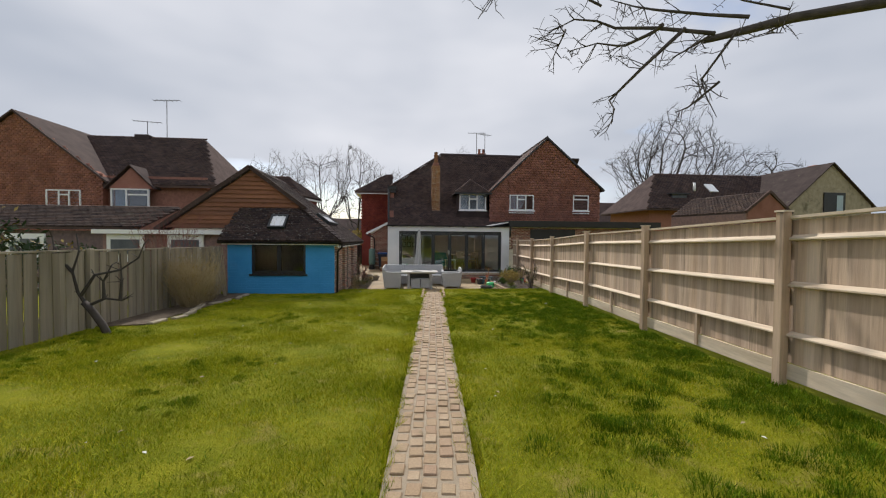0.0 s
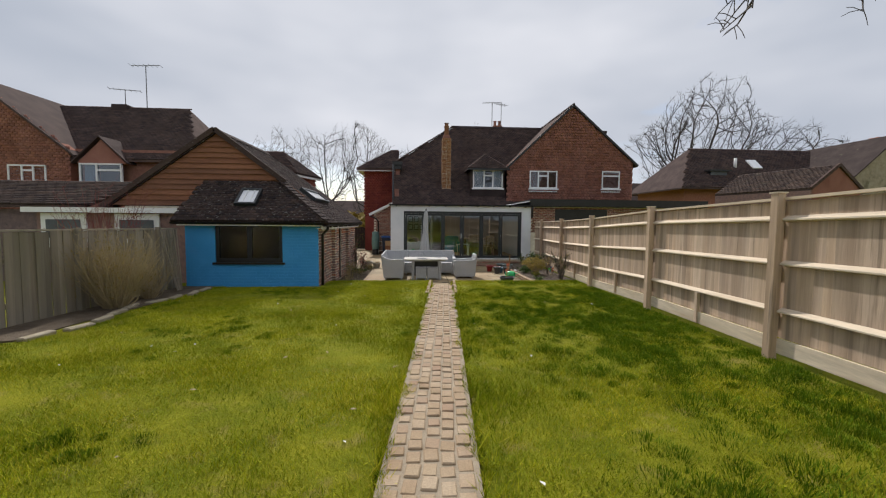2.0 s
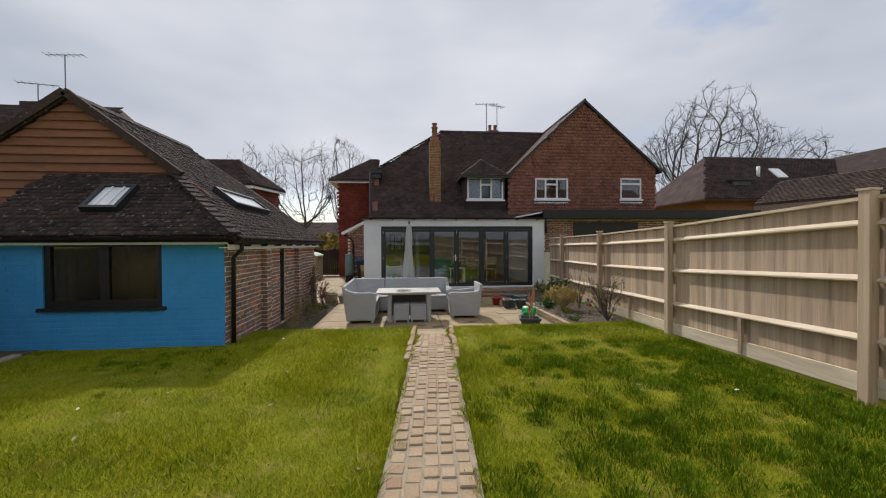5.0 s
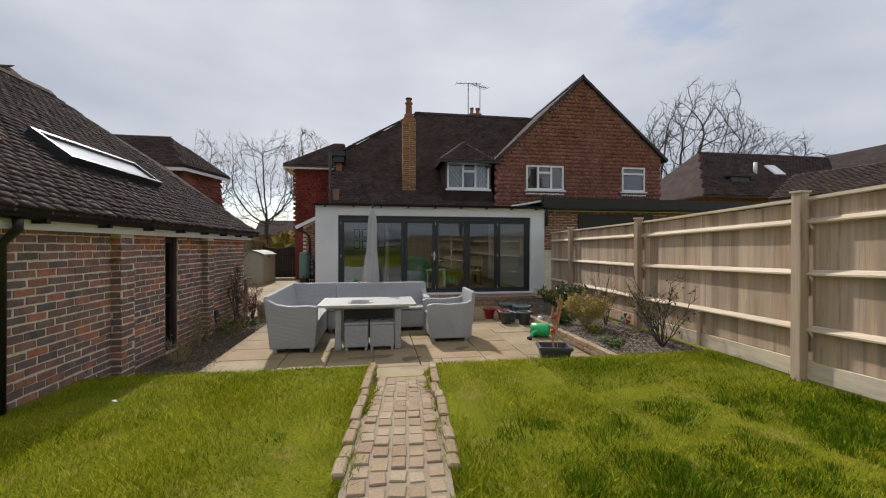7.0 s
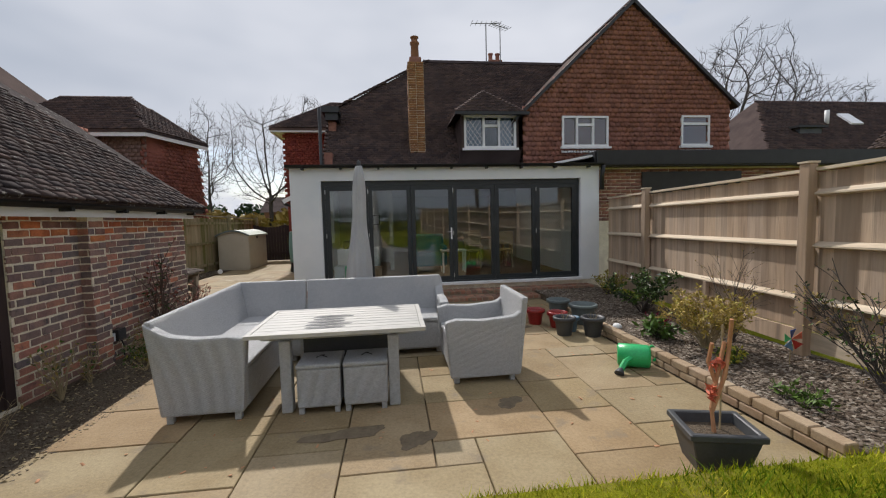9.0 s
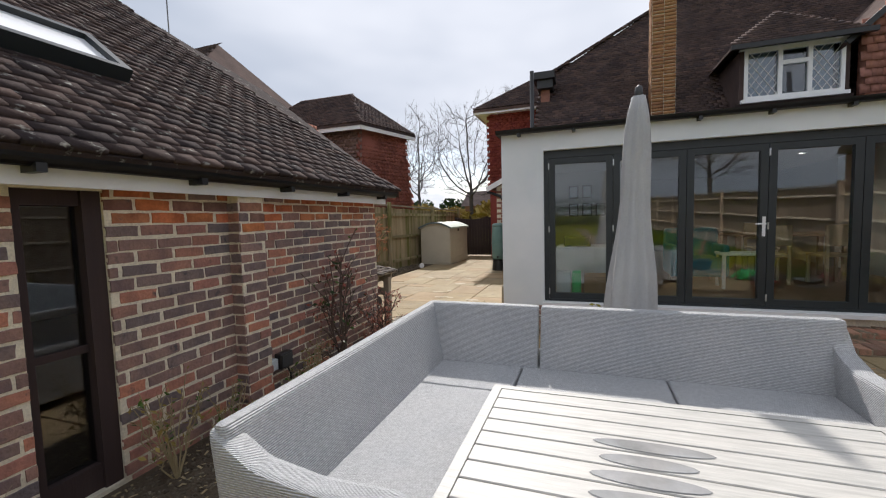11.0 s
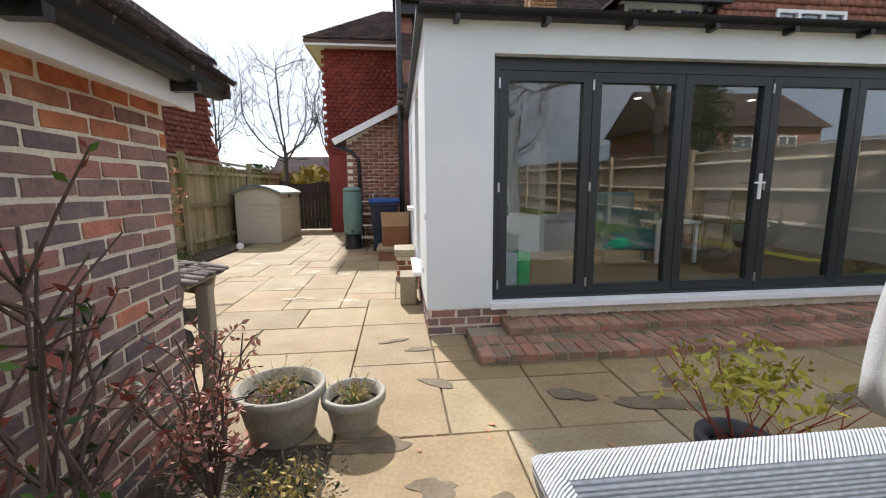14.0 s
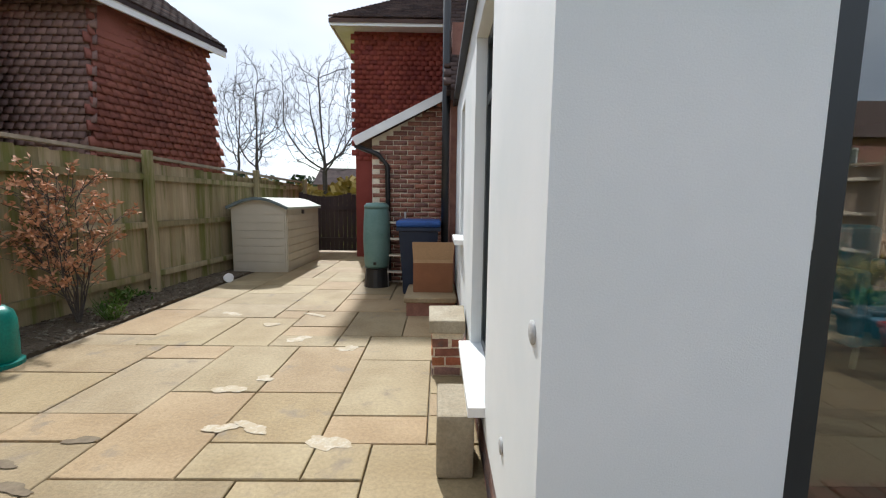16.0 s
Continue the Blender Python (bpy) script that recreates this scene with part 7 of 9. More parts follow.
twiggy("rose_bush", (-1.62, 17.55, PATIO), 7, 0.62, 0.22, [(M_LEAF_BLUSH, 10, "leaves")], "small rose with bare stems and few leaves", seed=64, stem=M_ROSE_STEM, size=0.016, r=0.006, side=5, start=0.5, bow=0.15)
shrub("lavender", (-1.42, 18.3, PATIO), 60, [(M_LEAF_OLIVE, 0.6, 0.6, 0.4), (M_LEAF_DARK, 0.6, 0.4, 0.3)], 0.25, 0.19, "low dry lavender tuft", "plant", seed=56, count=500, size=0.016, r=0.0025, stem=M_STRAW)
shrub("weeds", (-1.72, 17.2, PATIO), 40, [(M_LEAF, 0.6, 0.4, 0.35), (M_LEAF_YEL, 0.15, 0.3, 0.3)], 0.34, 0.22, "tangle of dry stems and green weeds", "plant", seed=57, count=360, size=0.022, r=0.004, stem=M_STRAW)
shrub("weeds", (-1.55, 17.75, PATIO), 14, [(M_LEAF, 0.6, 0.4, 0.4)], 0.14, 0.2, "low green weeds on bare soil", "plant", seed=58, count=260, size=0.02, r=0.003, stem=M_STRAW)
for at, st, h, sp, sd in (((-1.86, 16.2, PATIO), 14, 0.62, 0.3, 161), ((-1.9, 16.62, PATIO), 9, 0.45, 0.24, 162), ((-1.92, 17.55, PATIO), 12, 0.5, 0.28, 163), ((-1.55, 16.9, PATIO), 8, 0.22, 0.25, 164)):
    twiggy("dead_stems", at, st, h, sp, [(M_LEAF_OLIVE, 5, "withered_leaves"), (M_LEAF, 3, "green_leaves")], "pale dead stems and weeds at the wall's foot", seed=sd, stem=M_STRAW, size=0.02, r=0.005, side=4, category="plant", flat=(0.5, 1.0), start=0.1)
shrub("weeds", (-1.75, 15.3, PATIO), 30, [(M_LEAF_OLIVE, 0.4, 0.5, 0.4)], 0.4, 0.2, "dry weeds against the brick wall", "plant", seed=59, count=240, size=0.02, r=0.003, stem=M_STRAW)
lamp = thing("floodlight", (-2.088, 17.33, -0.33), "black outdoor floodlight on the wall pier", "lamp")
part("housing", bx(0.0, 0.07, -0.075, 0.075, -0.06, 0.07, 0.008), M_BLACK, lamp)
part("lens", bx(0.07, 0.076, -0.06, 0.06, -0.045, 0.055), M_POTDARK, lamp)
part("cable", tubes_bm([[(0.02, 0.05, -0.06), (0.03, 0.08, -0.15), (0.02, 0.09, -0.27)]], 0.008), M_BLACK, lamp)
part("junction_box", bx(-0.012, 0.05, -0.16, -0.08, -0.05, 0.04, 0.006), M_WHITEPL, lamp)

# ---- log store behind the garage ----
store = thing("log_store", (-2.6, 19.6, PATIO), "small timber log store with shingled roof", "store")
for x, y in ((-2.16, 19.46),):
    under(store, part("post", bx(x - 0.04, x + 0.04, y - 0.04, y + 0.04, PATIO, 0.07, 0.006), M_FENCE_OLD))
under(store, part("post", bx(-3.3, -3.22, 19.42, 19.5, PATIO, 0.29, 0.006), M_FENCE_OLD))
bm = bmesh.new()
beam(bm, (-3.3, 19.5, 0.30), (-2.12, 19.5, 0.06), 0.035, 0.14)
under(store, part("rafter", bm, M_FENCE_OLD))
bm = bmesh.new()
beam(bm, (-3.3, 19.12, 0.30), (-2.12, 19.12, 0.06), 0.035, 0.14)
under(store, part("rafter", bm, M_FENCE_OLD))
for z in (-0.12, -0.38):
    under(store, part("rail", bx(-3.3, -2.13, 19.44, 19.47, z - 0.05, z + 0.05, 0.004), M_FENCE_OLD))
under(store, part("roof_deck", slab([(-3.35, 19.1, 0.38), (-2.08, 19.1, 0.125), (-2.08, 19.56, 0.125), (-3.35, 19.56, 0.38)], (0, 0, 0.02)), M_FENCE_OLD))
M_SHINGLE = mat("weathered_grey_shingles", (0.75, 0.75, 0.75), None, 5, 0.95, 0.5, 40, stretch=(0.3, 1, 1), pieces=[(0.13, 0.105, 0.085), (0.20, 0.17, 0.145), (0.10, 0.08, 0.07), (0.16, 0.13, 0.105)])
shv = Vector((-1.27, 0, 0.255)).normalized()
under(store, field("shingles", M_SHINGLE, (-2.06, 19.09, 0.148), (0, 1, 0), shv, [(0, 0), (0.48, 0), (0.48, 1.29), (0, 1.29)], 0.08, 0.085, lap=0.06, thick=0.004, lift=0.007, seed=71, jitter=0.008))
logs = thing("log_pile", (-2.6, 19.28, PATIO), "stack of split logs inside the store", "logs")
rl = random.Random(8)
for i in range(16):
    x, z = -2.3 - (i % 5) * 0.17, 0.09 + (i // 5) * 0.14
    part("log", lathe([(0.07, -0.14), (0.065, 0.14)], 8), M_BARK, logs).matrix_basis = pose(x + 2.6, rl.uniform(-0.02, 0.02), z, 90, 0, rl.uniform(-10, 10))

# ---- yard things ----
shedbox = thing("storage_box", (-4.2, 27.7, PATIO), "beige resin garden storage shed with pale curved lid", "shed")
bx0, bx1, by0, by1, bh = -4.70, -3.72, 26.80, 28.75, 0.56
under(shedbox, part("body", boxes((bx0, bx1, by0, by1, PATIO, bh)), M_SHED))
for i in range(8):
    z = PATIO + 0.06 + i * 0.142
    under(shedbox, part("board", boxes((bx0 + 0.03, bx1 - 0.03, by0 - 0.012, by0, z, z + 0.126)), M_SHED))
    under(shedbox, part("board", boxes((bx1, bx1 + 0.012, by0 + 0.03, by1 - 0.03, z, z + 0.126)), M_SHED))
bm = bmesh.new()
arc = [(bx0 - 0.05 + (bx1 - bx0 + 0.1) * t, by0 - 0.06, bh + 0.0 + 0.17 * math.sin(math.pi * t)) for t in [i / 12 for i in range(13)]]
arc2 = [(x, y, z - 0.045) for x, y, z in arc]
prism(bm, arc + arc2[::-1], (0, by1 - by0 + 0.12, 0))
under(shedbox, part("lid", bm, M_SHEDTOP))
under(shedbox, part("end_panel", slab([(x, by0 + 0.002, z) for x, y, z in arc2] , (0, 0.03, 0)), M_SHED))
bm = bmesh.new()
for a, b in zip(arc, arc[1:]):
    beam(bm, (a[0], by0 - 0.07, a[2] - 0.02), (b[0], by0 - 0.07, b[2] - 0.02), 0.03, 0.05)
under(shedbox, part("lid_trim", bm, M_POTGREEN))
under(shedbox, part("latch", bx(bx1 + 0.012, bx1 + 0.03, 27.6, 27.72, 0.42, 0.5), M_BLACK))
gate = thing("gate", (-3.2, 29.8, PATIO), "dark brown boarded double gate with curved top", "gate")
for i in range(22):
    x = -4.5 + i * 0.11
    t = abs(((x + 4.5) % 1.2) / 1.2)
    h = 0.78 + 0.10 * (2 * t - 1) ** 2
    under(gate, part("board", bx(x, x + 0.104, 29.8, 29.825, PATIO + 0.04, h, 0.003), M_WOOD_DARK))
for z in (-0.35, 0.45):
    under(gate, part("rail", bx(-4.5, -2.1, 29.77, 29.8, z, z + 0.1), M_WOOD_DARK))
under(gate, part("post", bx(-2.1, -1.98, 29.74, 29.86, PATIO, 0.95), M_WOOD_DARK))
butt = thing("water_butt", (-1.93, 25.7, PATIO), "pale green plastic water butt on a black stand", "water butt")
part("stand", lathe([(0.2, 0), (0.17, 0.28), (0.2, 0.3)], 18), M_BLACK, butt)
part("barrel", lathe([(0.17, 0.3), (0.19, 0.34), (0.2, 0.55), (0.205, 0.75), (0.2, 0.95), (0.185, 1.18), (0.17, 1.22)], 24), M_BUTT, butt, smooth=True)
part("lid", lathe([(0.19, 1.2), (0.19, 1.24), (0.15, 1.28), (0.02, 1.29)], 24), M_BUTT, butt, smooth=True)
part("tap", bx(-0.02, 0.02, -0.24, -0.18, 0.36, 0.4), M_BLACK, butt)
steps_l = thing("stepladder", (-1.66, 25.75, PATIO), "small folded aluminium stepladder", "ladder")
for x in (-0.1, 0.16):
    part("stile", tubes_bm([[(x, -0.12, 0), (x, 0.05, 1.15)]], 0.018), M_ALU, steps_l)
for i in range(4):
    part("tread", bx(-0.1, 0.16, -0.13 + 0.035 * i, -0.05 + 0.035 * i, 0.22 + i * 0.25, 0.25 + i * 0.25), M_ALU, steps_l)
wbin = thing("wheelie_bin", (-1.24, 25.0, PATIO), "dark blue wheelie bin with bright blue lid", "bin")
bm = bmesh.new()
lo = [bm.verts.new(p) for p in ((-0.2, -0.22, 0.06), (0.2, -0.22, 0.06), (0.2, 0.24, 0.06), (-0.2, 0.24, 0.06))]
hi = [bm.verts.new(p) for p in ((-0.26, -0.32, 0.98), (0.26, -0.32, 0.98), (0.26, 0.3, 0.98), (-0.26, 0.3, 0.98))]
bm.faces.new(lo[::-1]), bm.faces.new(hi)
for j in range(4):
    bm.faces.new((lo[j], lo[(j + 1) % 4], hi[(j + 1) % 4], hi[j]))
bmesh.ops.bevel(bm, geom=bm.edges[:], offset=0.02, segments=2, affect="EDGES")
part("body", bm, M_BINBODY, wbin)
part("rim", bx(-0.285, 0.285, -0.345, 0.32, 0.93, 0.985, 0.01), M_BINBODY, wbin)
lid = bx(-0.29, 0.29, -0.36, 0.31, 0.985, 1.07, 0.03, 2)
part("lid", lid, M_BLUEPL, wbin, "bright blue lid")
for x in (-0.22, 0.22):
    part("wheel", lathe([(0.1, -0.025), (0.1, 0.025)], 16), M_BLACK, wbin).matrix_basis = pose(x, 0.25, 0.1, 0, 90, 0)
porch = thing("door_step", (-1.06, 24.3, PATIO), "brick door step topped with stone slab", "steps")
part("core", bx(-0.28, 0.28, -0.28, 0.5, 0, 0.16), M_BRICK_FAR, porch)
part("top_slab", bx(-0.31, 0.3, -0.31, 0.5, 0.16, 0.22, 0.01), M_SLAB, porch)
cbox = thing("cardboard_box", (-1.04, 24.45, PATIO + 0.22), "open brown cardboard box on the step", "box")
part("body", bx(-0.24, 0.24, -0.16, 0.2, 0, 0.36), M_CARDSIDE, cbox)
part("flap", slab([(-0.24, -0.165, 0.4), (0.24, -0.165, 0.4), (0.25, -0.24, 0.62), (-0.25, -0.24, 0.62)], (0, 0.006, 0)), M_CARD, cbox)
part("flap", slab([(-0.24, -0.163, 0.36), (0.24, -0.163, 0.36), (0.24, -0.163, 0.41), (-0.24, -0.163, 0.41)], (0, 0.006, 0)), M_CARD, cbox)
pier1 = thing("brick_pier", (-0.9, 22.5, PATIO), "low brick pier with rough stone cap beside the wall", "pier")
part("core", bx(-0.115, 0.12, -0.1, 0.22, 0, 0.34), M_MORTAR, pier1)
lay(pier1, "bricks", (-1.015, 22.4, 0), (1, 0, 0), (0, -1, 0), 0.235, PATIO, PATIO + 0.34, (0, 1), seed=81)
lay(pier1, "side_bricks", (-1.015, 22.72, 0), (0, -1, 0), (-1, 0, 0), 0.32, PATIO, PATIO + 0.34, (0, 1), seed=82)
part("cap", panel([(-0.14, -0.14, 0.34), (0.13, -0.14, 0.34), (0.14, 0.26, 0.36), (-0.15, 0.24, 0.36)], (0.0, 0.0, 0.1), 0.012), M_STONE, pier1)
block = thing("stone_block", (-0.875, 21.36, PATIO), "rough squared stone block against the wall", "stone block")
part("block", panel([(-0.1, -0.14, 0), (0.08, -0.14, 0), (0.08, 0.22, 0), (-0.1, 0.22, 0)], (0, 0, 0.32), 0.018), M_STONE, block)
gas = thing("gas_bottle", (-4.43, 22.5, PATIO), "teal gas bottle with red cap", "gas bottle")
part("bottle", lathe([(0.13, 0), (0.135, 0.03), (0.155, 0.06), (0.158, 0.2), (0.158, 0.36), (0.14, 0.43), (0.09, 0.475), (0.05, 0.48)], 24), M_TEALGAS, gas, smooth=True)
part("foot_ring", lathe([(0.18, 0.0), (0.18, 0.035), (0.14, 0.04)], 24), M_TEALGAS, gas)
part("guard", lathe([(0.075, 0.47), (0.08, 0.56), (0.07, 0.56), (0.065, 0.47)], 18, False), M_REDPAINT, gas)
part("cap", lathe([(0.05, 0.5), (0.06, 0.58), (0.02, 0.6)], 12), M_REDPAINT, gas)
op = pot("plant_pot", (-3.80, 21.08, PATIO), 0.30, 0.36, M_TERRA, "large terracotta bowl planted with greenery", rim=0.015)
leaves("leaves", M_LEAF, (0, 0, 0.33), (0.24, 0.24, 0.05), 240, 0.024, op, seed=91)
tub = thing("garden_tub", (-4.75, 21.4, PATIO), "dark grey plastic tub tipped by the fence", "tub")
part("tub", panel([(-0.3, -0.3, 0), (0.3, -0.3, 0), (0.3, 0.25, 0), (-0.3, 0.25, 0)], (0, 0.1, 0.3), 0.03), M_POTDARK, tub)
jar = thing("fallen_pot", (-4.35, 25.9, PATIO + 0.06), "small pale pot lying on the border", "plant pot")
part("pot", lathe([(0.05, -0.08), (0.075, 0.08), (0.06, 0.085)], 14), M_PAINT, jar).matrix_basis = pose(0, 0, 0, 80, 0, 40)
twiggy("beech_shrub", (-4.72, 23.6, PATIO), 16, 1.72, 0.5, [(M_LEAF_COPPER, 170, "leaves")], "upright shrub holding dry copper leaves", seed=95, size=0.028, r=0.007, side=12, start=0.5, bow=0.2)
shrub("daffodils", (-4.5, 23.75, PATIO + 0.01), 30, [(M_LEAF, 0.4, 0.4, 0.3)], 0.28, 0.18, "clump of strappy green leaves", "plant", seed=98, count=200, size=0.03, r=0.005, stem=M_LEAF)
shrub("ivy", (-4.95, 24.5, PATIO + 0.01), 6, [(M_LEAF, 1, 0.5, 0.5)], 0.18, 0.3, "low leafy ground cover on the border", "plant", seed=99, count=240, size=0.03)
climber = thing("climber", (-5.25, 20.6, 1.25), "bright yellow-green climber over the fence top", "climber")
leaves("leaves", M_LEAF_YEL, (0, 0, 0.05), (0.3, 0.6, 0.25), 380, 0.05, climber, seed=101)

# wet marks and lime bloom on the paving
M_WET = mat("wet_sandstone", (0.15, 0.115, 0.075), (0.20, 0.158, 0.105), 9, 0.8, 0.2, 45, spec=0.2)
M_LIME = mat("lime_bloom", (0.42, 0.36, 0.26), (0.54, 0.48, 0.38), 14, 0.9, 0.3, 60, stain=(0.42, 0.345, 0.24), stain_at=(0.45, 0.55), stain_scale=22)


def blot(name, at, rx, ry, turn, m, label, category, seed):
    """A thin irregular film lying on a slab."""
    rb = random.Random(seed)
    ph = [rb.uniform(0, 6.28) for _ in range(3)]
    bm = bmesh.new()
    ring = []
    for j in range(56):
        a = 2 * math.pi * j / 56
        k = 1 + 0.22 * math.sin(2 * a + ph[0]) + 0.13 * math.sin(3 * a + ph[1]) + 0.10 * math.sin(5 * a + ph[2]) + 0.04 * math.sin(9 * a + ph[0] * 2) + 0.03 * math.sin(14 * a + ph[1] * 3)
        ring.append((rx * k * math.cos(a), ry * k * math.sin(a), 0.0))
    prism(bm, ring, (0, 0, 0.0012))
    o = part(name, bm, m)
    o.matrix_basis = pose(at[0], at[1], PATIO + 0.0035, 0, 0, turn)
    return tagged(o, label, category)


for i, (x, y, rx, ry, a) in enumerate(((0.05, 19.15, 0.13, 0.07, -35), (0.55, 18.98, 0.26, 0.08, -20), (0.78, 19.22, 0.11, 0.07, 10), (1.35, 19.05, 0.16, 0.06, 0), (1.7, 18.9, 0.2, 0.1, 25), (2.5, 18.95, 0.22, 0.1, 0), (2.05, 15.45, 0.12, 0.08, 20), (1.25, 15.0, 0.13, 0.1, 60), (0.75, 15.15, 0.25, 0.09, 10), (-0.85, 18.45, 0.1, 0.06, 0), (-1.12, 18.78, 0.15, 0.08, 10), (-0.75, 19.4, 0.12, 0.05, -20), (2.75, 17.7, 0.25, 0.08, 5), (2.5, 18.3, 0.3, 0.1, 8))):
    blot("wet_patch", (x, y), rx, ry, a, M_WET, "dark wet patch drying on the paving", "wet patch", 200 + i)
rl = random.Random(31)
for i, (x, y) in enumerate(((-2.25, 22.32), (-2.05, 21.66), (-1.78, 22.95), (-1.57, 21.51), (-2.42, 22.14), (-2.38, 24.02), (-3.35, 24.04), (-2.74, 23.64), (-2.23, 21.65), (-2.30, 23.19), (-1.14, 17.79))):
    blot("lime_stain", (x, y), rl.uniform(0.07, 0.13), rl.uniform(0.04, 0.08), rl.uniform(-30, 30), M_LIME, "pale lime bloom on the paving", "stain", 300 + i)
for i, (x, y) in enumerate(((-1.03, 20.18), (-0.83, 19.98), (-3.18, 21.32), (-2.89, 21.14), (-2.91, 21.52), (-0.62, 18.28))):
    blot("wet_patch", (x, y), rl.uniform(0.08, 0.13), rl.uniform(0.025, 0.04) if i < 5 else 0.09, rl.uniform(-15, 25), M_WET, "dark wet mark on the paving", "wet patch", 330 + i)

# small covers on the extension's side wall
for y, z in ((20.33, 0.40), (20.72, -0.13)):
    cover = part("wall_cover", lathe([(0.028, 0.0), (0.028, 0.006), (0.02, 0.009)], 18), M_CANVAS, smooth=True)
    cover.matrix_basis = pose(XL + 0.001, y, z, 0, -90, 0)
    tagged(cover, "small round grey cover fixed to the white wall", "cover")

# ---- trees ----
def crown_tree(at, label, seed, trunk_h, centre, radii, count, step=0.5, tip=0.016, name="tree", m=None, lean=(0, 0), gaps=0.5, twig=0.7):
    """A bare broadleaf tree: a trunk that forks towards scattered points of a lumpy crown, and fine twigs at the ends."""
    rng = np.random.default_rng(seed)
    a = rng.normal(0, 1, (count, 3))
    a /= np.linalg.norm(a, axis=1)[:, None]
    lump = 1 + 0.17 * np.sin(a[:, 0] * 5 + seed) + 0.14 * np.sin(a[:, 1] * 6 + 2 * seed) + 0.13 * np.sin(a[:, 2] * 7 + 3 * seed)
    a = a * (lump * (gaps + (1 - gaps) * rng.random(count)) ** 0.6)[:, None] * np.array(radii) + np.array(centre)
    a = a[a[:, 2] > trunk_h * 0.55]
    nodes = [np.array([lean[0] * z / trunk_h + 0.05 * math.sin(z * 1.3 + seed), lean[1] * z / trunk_h, z]) for z in np.arange(-0.3, trunk_h + step, step)]
    up = [-1] + list(range(len(nodes) - 1))
    near = np.full(len(a), 1e9)
    who = np.zeros(len(a), int)
    fresh = list(range(len(nodes)))
    for _ in range(130):
        if not len(a) or not fresh:
            break
        q = np.array([nodes[i] for i in fresh])
        d = np.linalg.norm(a[:, None] - q[None], axis=2)
        j = d.argmin(1)
        dm = d[np.arange(len(a)), j]
        k = dm < near
        near[k], who[k] = dm[k], np.array(fresh)[j[k]]
        k = near > step * 1.3
        a, near, who = a[k], near[k], who[k]
        fresh = []
        for i in np.unique(who):
            w = a[who == i] - nodes[i]
            w = (w / np.linalg.norm(w, axis=1)[:, None]).mean(0)
            back = nodes[i] - nodes[up[i]] if up[i] >= 0 else np.array([0, 0, 1.0])
            w = w + 0.6 * back / (np.linalg.norm(back) + 1e-9) + rng.normal(0, 0.11, 3)
            w /= np.linalg.norm(w) + 1e-9
            nodes.append(nodes[i] + w * step)
            up.append(int(i))
            fresh.append(len(nodes) - 1)
    n = len(nodes)
    pos, par = np.array(nodes), np.array(up)
    load = np.zeros(n)
    kids = np.bincount(par[1:], minlength=n)
    load[kids == 0] = tip ** 2.1
    for i in range(n - 1, 0, -1):
        load[par[i]] += load[i]
    rad = load ** (1 / 2.1)
    ends = np.nonzero((kids == 0) | ((rad < tip * 2.2) & (rng.random(n) < 0.8)))[0]
    e = np.repeat(ends, 4)
    dirs = pos[e] - pos[par[e]]
    dirs = dirs / (np.linalg.norm(dirs, axis=1)[:, None] + 1e-9) + rng.normal(0, 0.36, (len(e), 3)) + np.array([0, 0, 0.2])
    tips = pos[e] + dirs * (twig * rng.uniform(0.3, 1.0, len(e)))[:, None]

    def sticks(p, q, r0, r1, sides):
        ax = q - p
        ax /= np.linalg.norm(ax, axis=1)[:, None] + 1e-9
        side = np.cross(ax, np.array([0.31, 0.77, 0.55]))
        side /= np.linalg.norm(side, axis=1)[:, None] + 1e-9
        other = np.cross(ax, side)
        ring = [side * math.cos(t) + other * math.sin(t) for t in [2 * math.pi * i / sides for i in range(sides)]]
        v = np.stack([p + o * r0[:, None] for o in ring] + [q + o * r1[:, None] for o in ring], 1).reshape(-1, 3)
        quad = np.array([(i, (i + 1) % sides, sides + (i + 1) % sides, sides + i) for i in range(sides)])
        return v, (quad[None] + (np.arange(len(p)) * 2 * sides)[:, None, None]).reshape(-1, 4)

    t = thing(name, at, label, "tree")
    i = np.arange(1, n)
    thick = i[rad[i] > tip * 4]
    thin = i[rad[i] <= tip * 4]
    v, fc = sticks(pos[par[thick]], pos[thick] + (pos[thick] - pos[par[thick]]) * 0.06, np.minimum(rad[par[thick]], rad[thick] * 1.25), rad[thick], 7)
    part("trunk", raw_mesh("trunk", v, fc), m or M_BARK, t, smooth=True)
    v1, f1 = sticks(pos[par[thin]], pos[thin], np.minimum(rad[par[thin]], rad[thin] * 1.2), rad[thin], 4)
    v2, f2 = sticks(pos[e], tips, np.full(len(e), tip * 0.5), np.full(len(e), tip * 0.3), 3)
    both = np.concatenate([v1, v2])
    part("crown", raw_mesh("crown", both, np.concatenate([f1, f2 + len(v1)])), m or M_BARK, t)
    return t


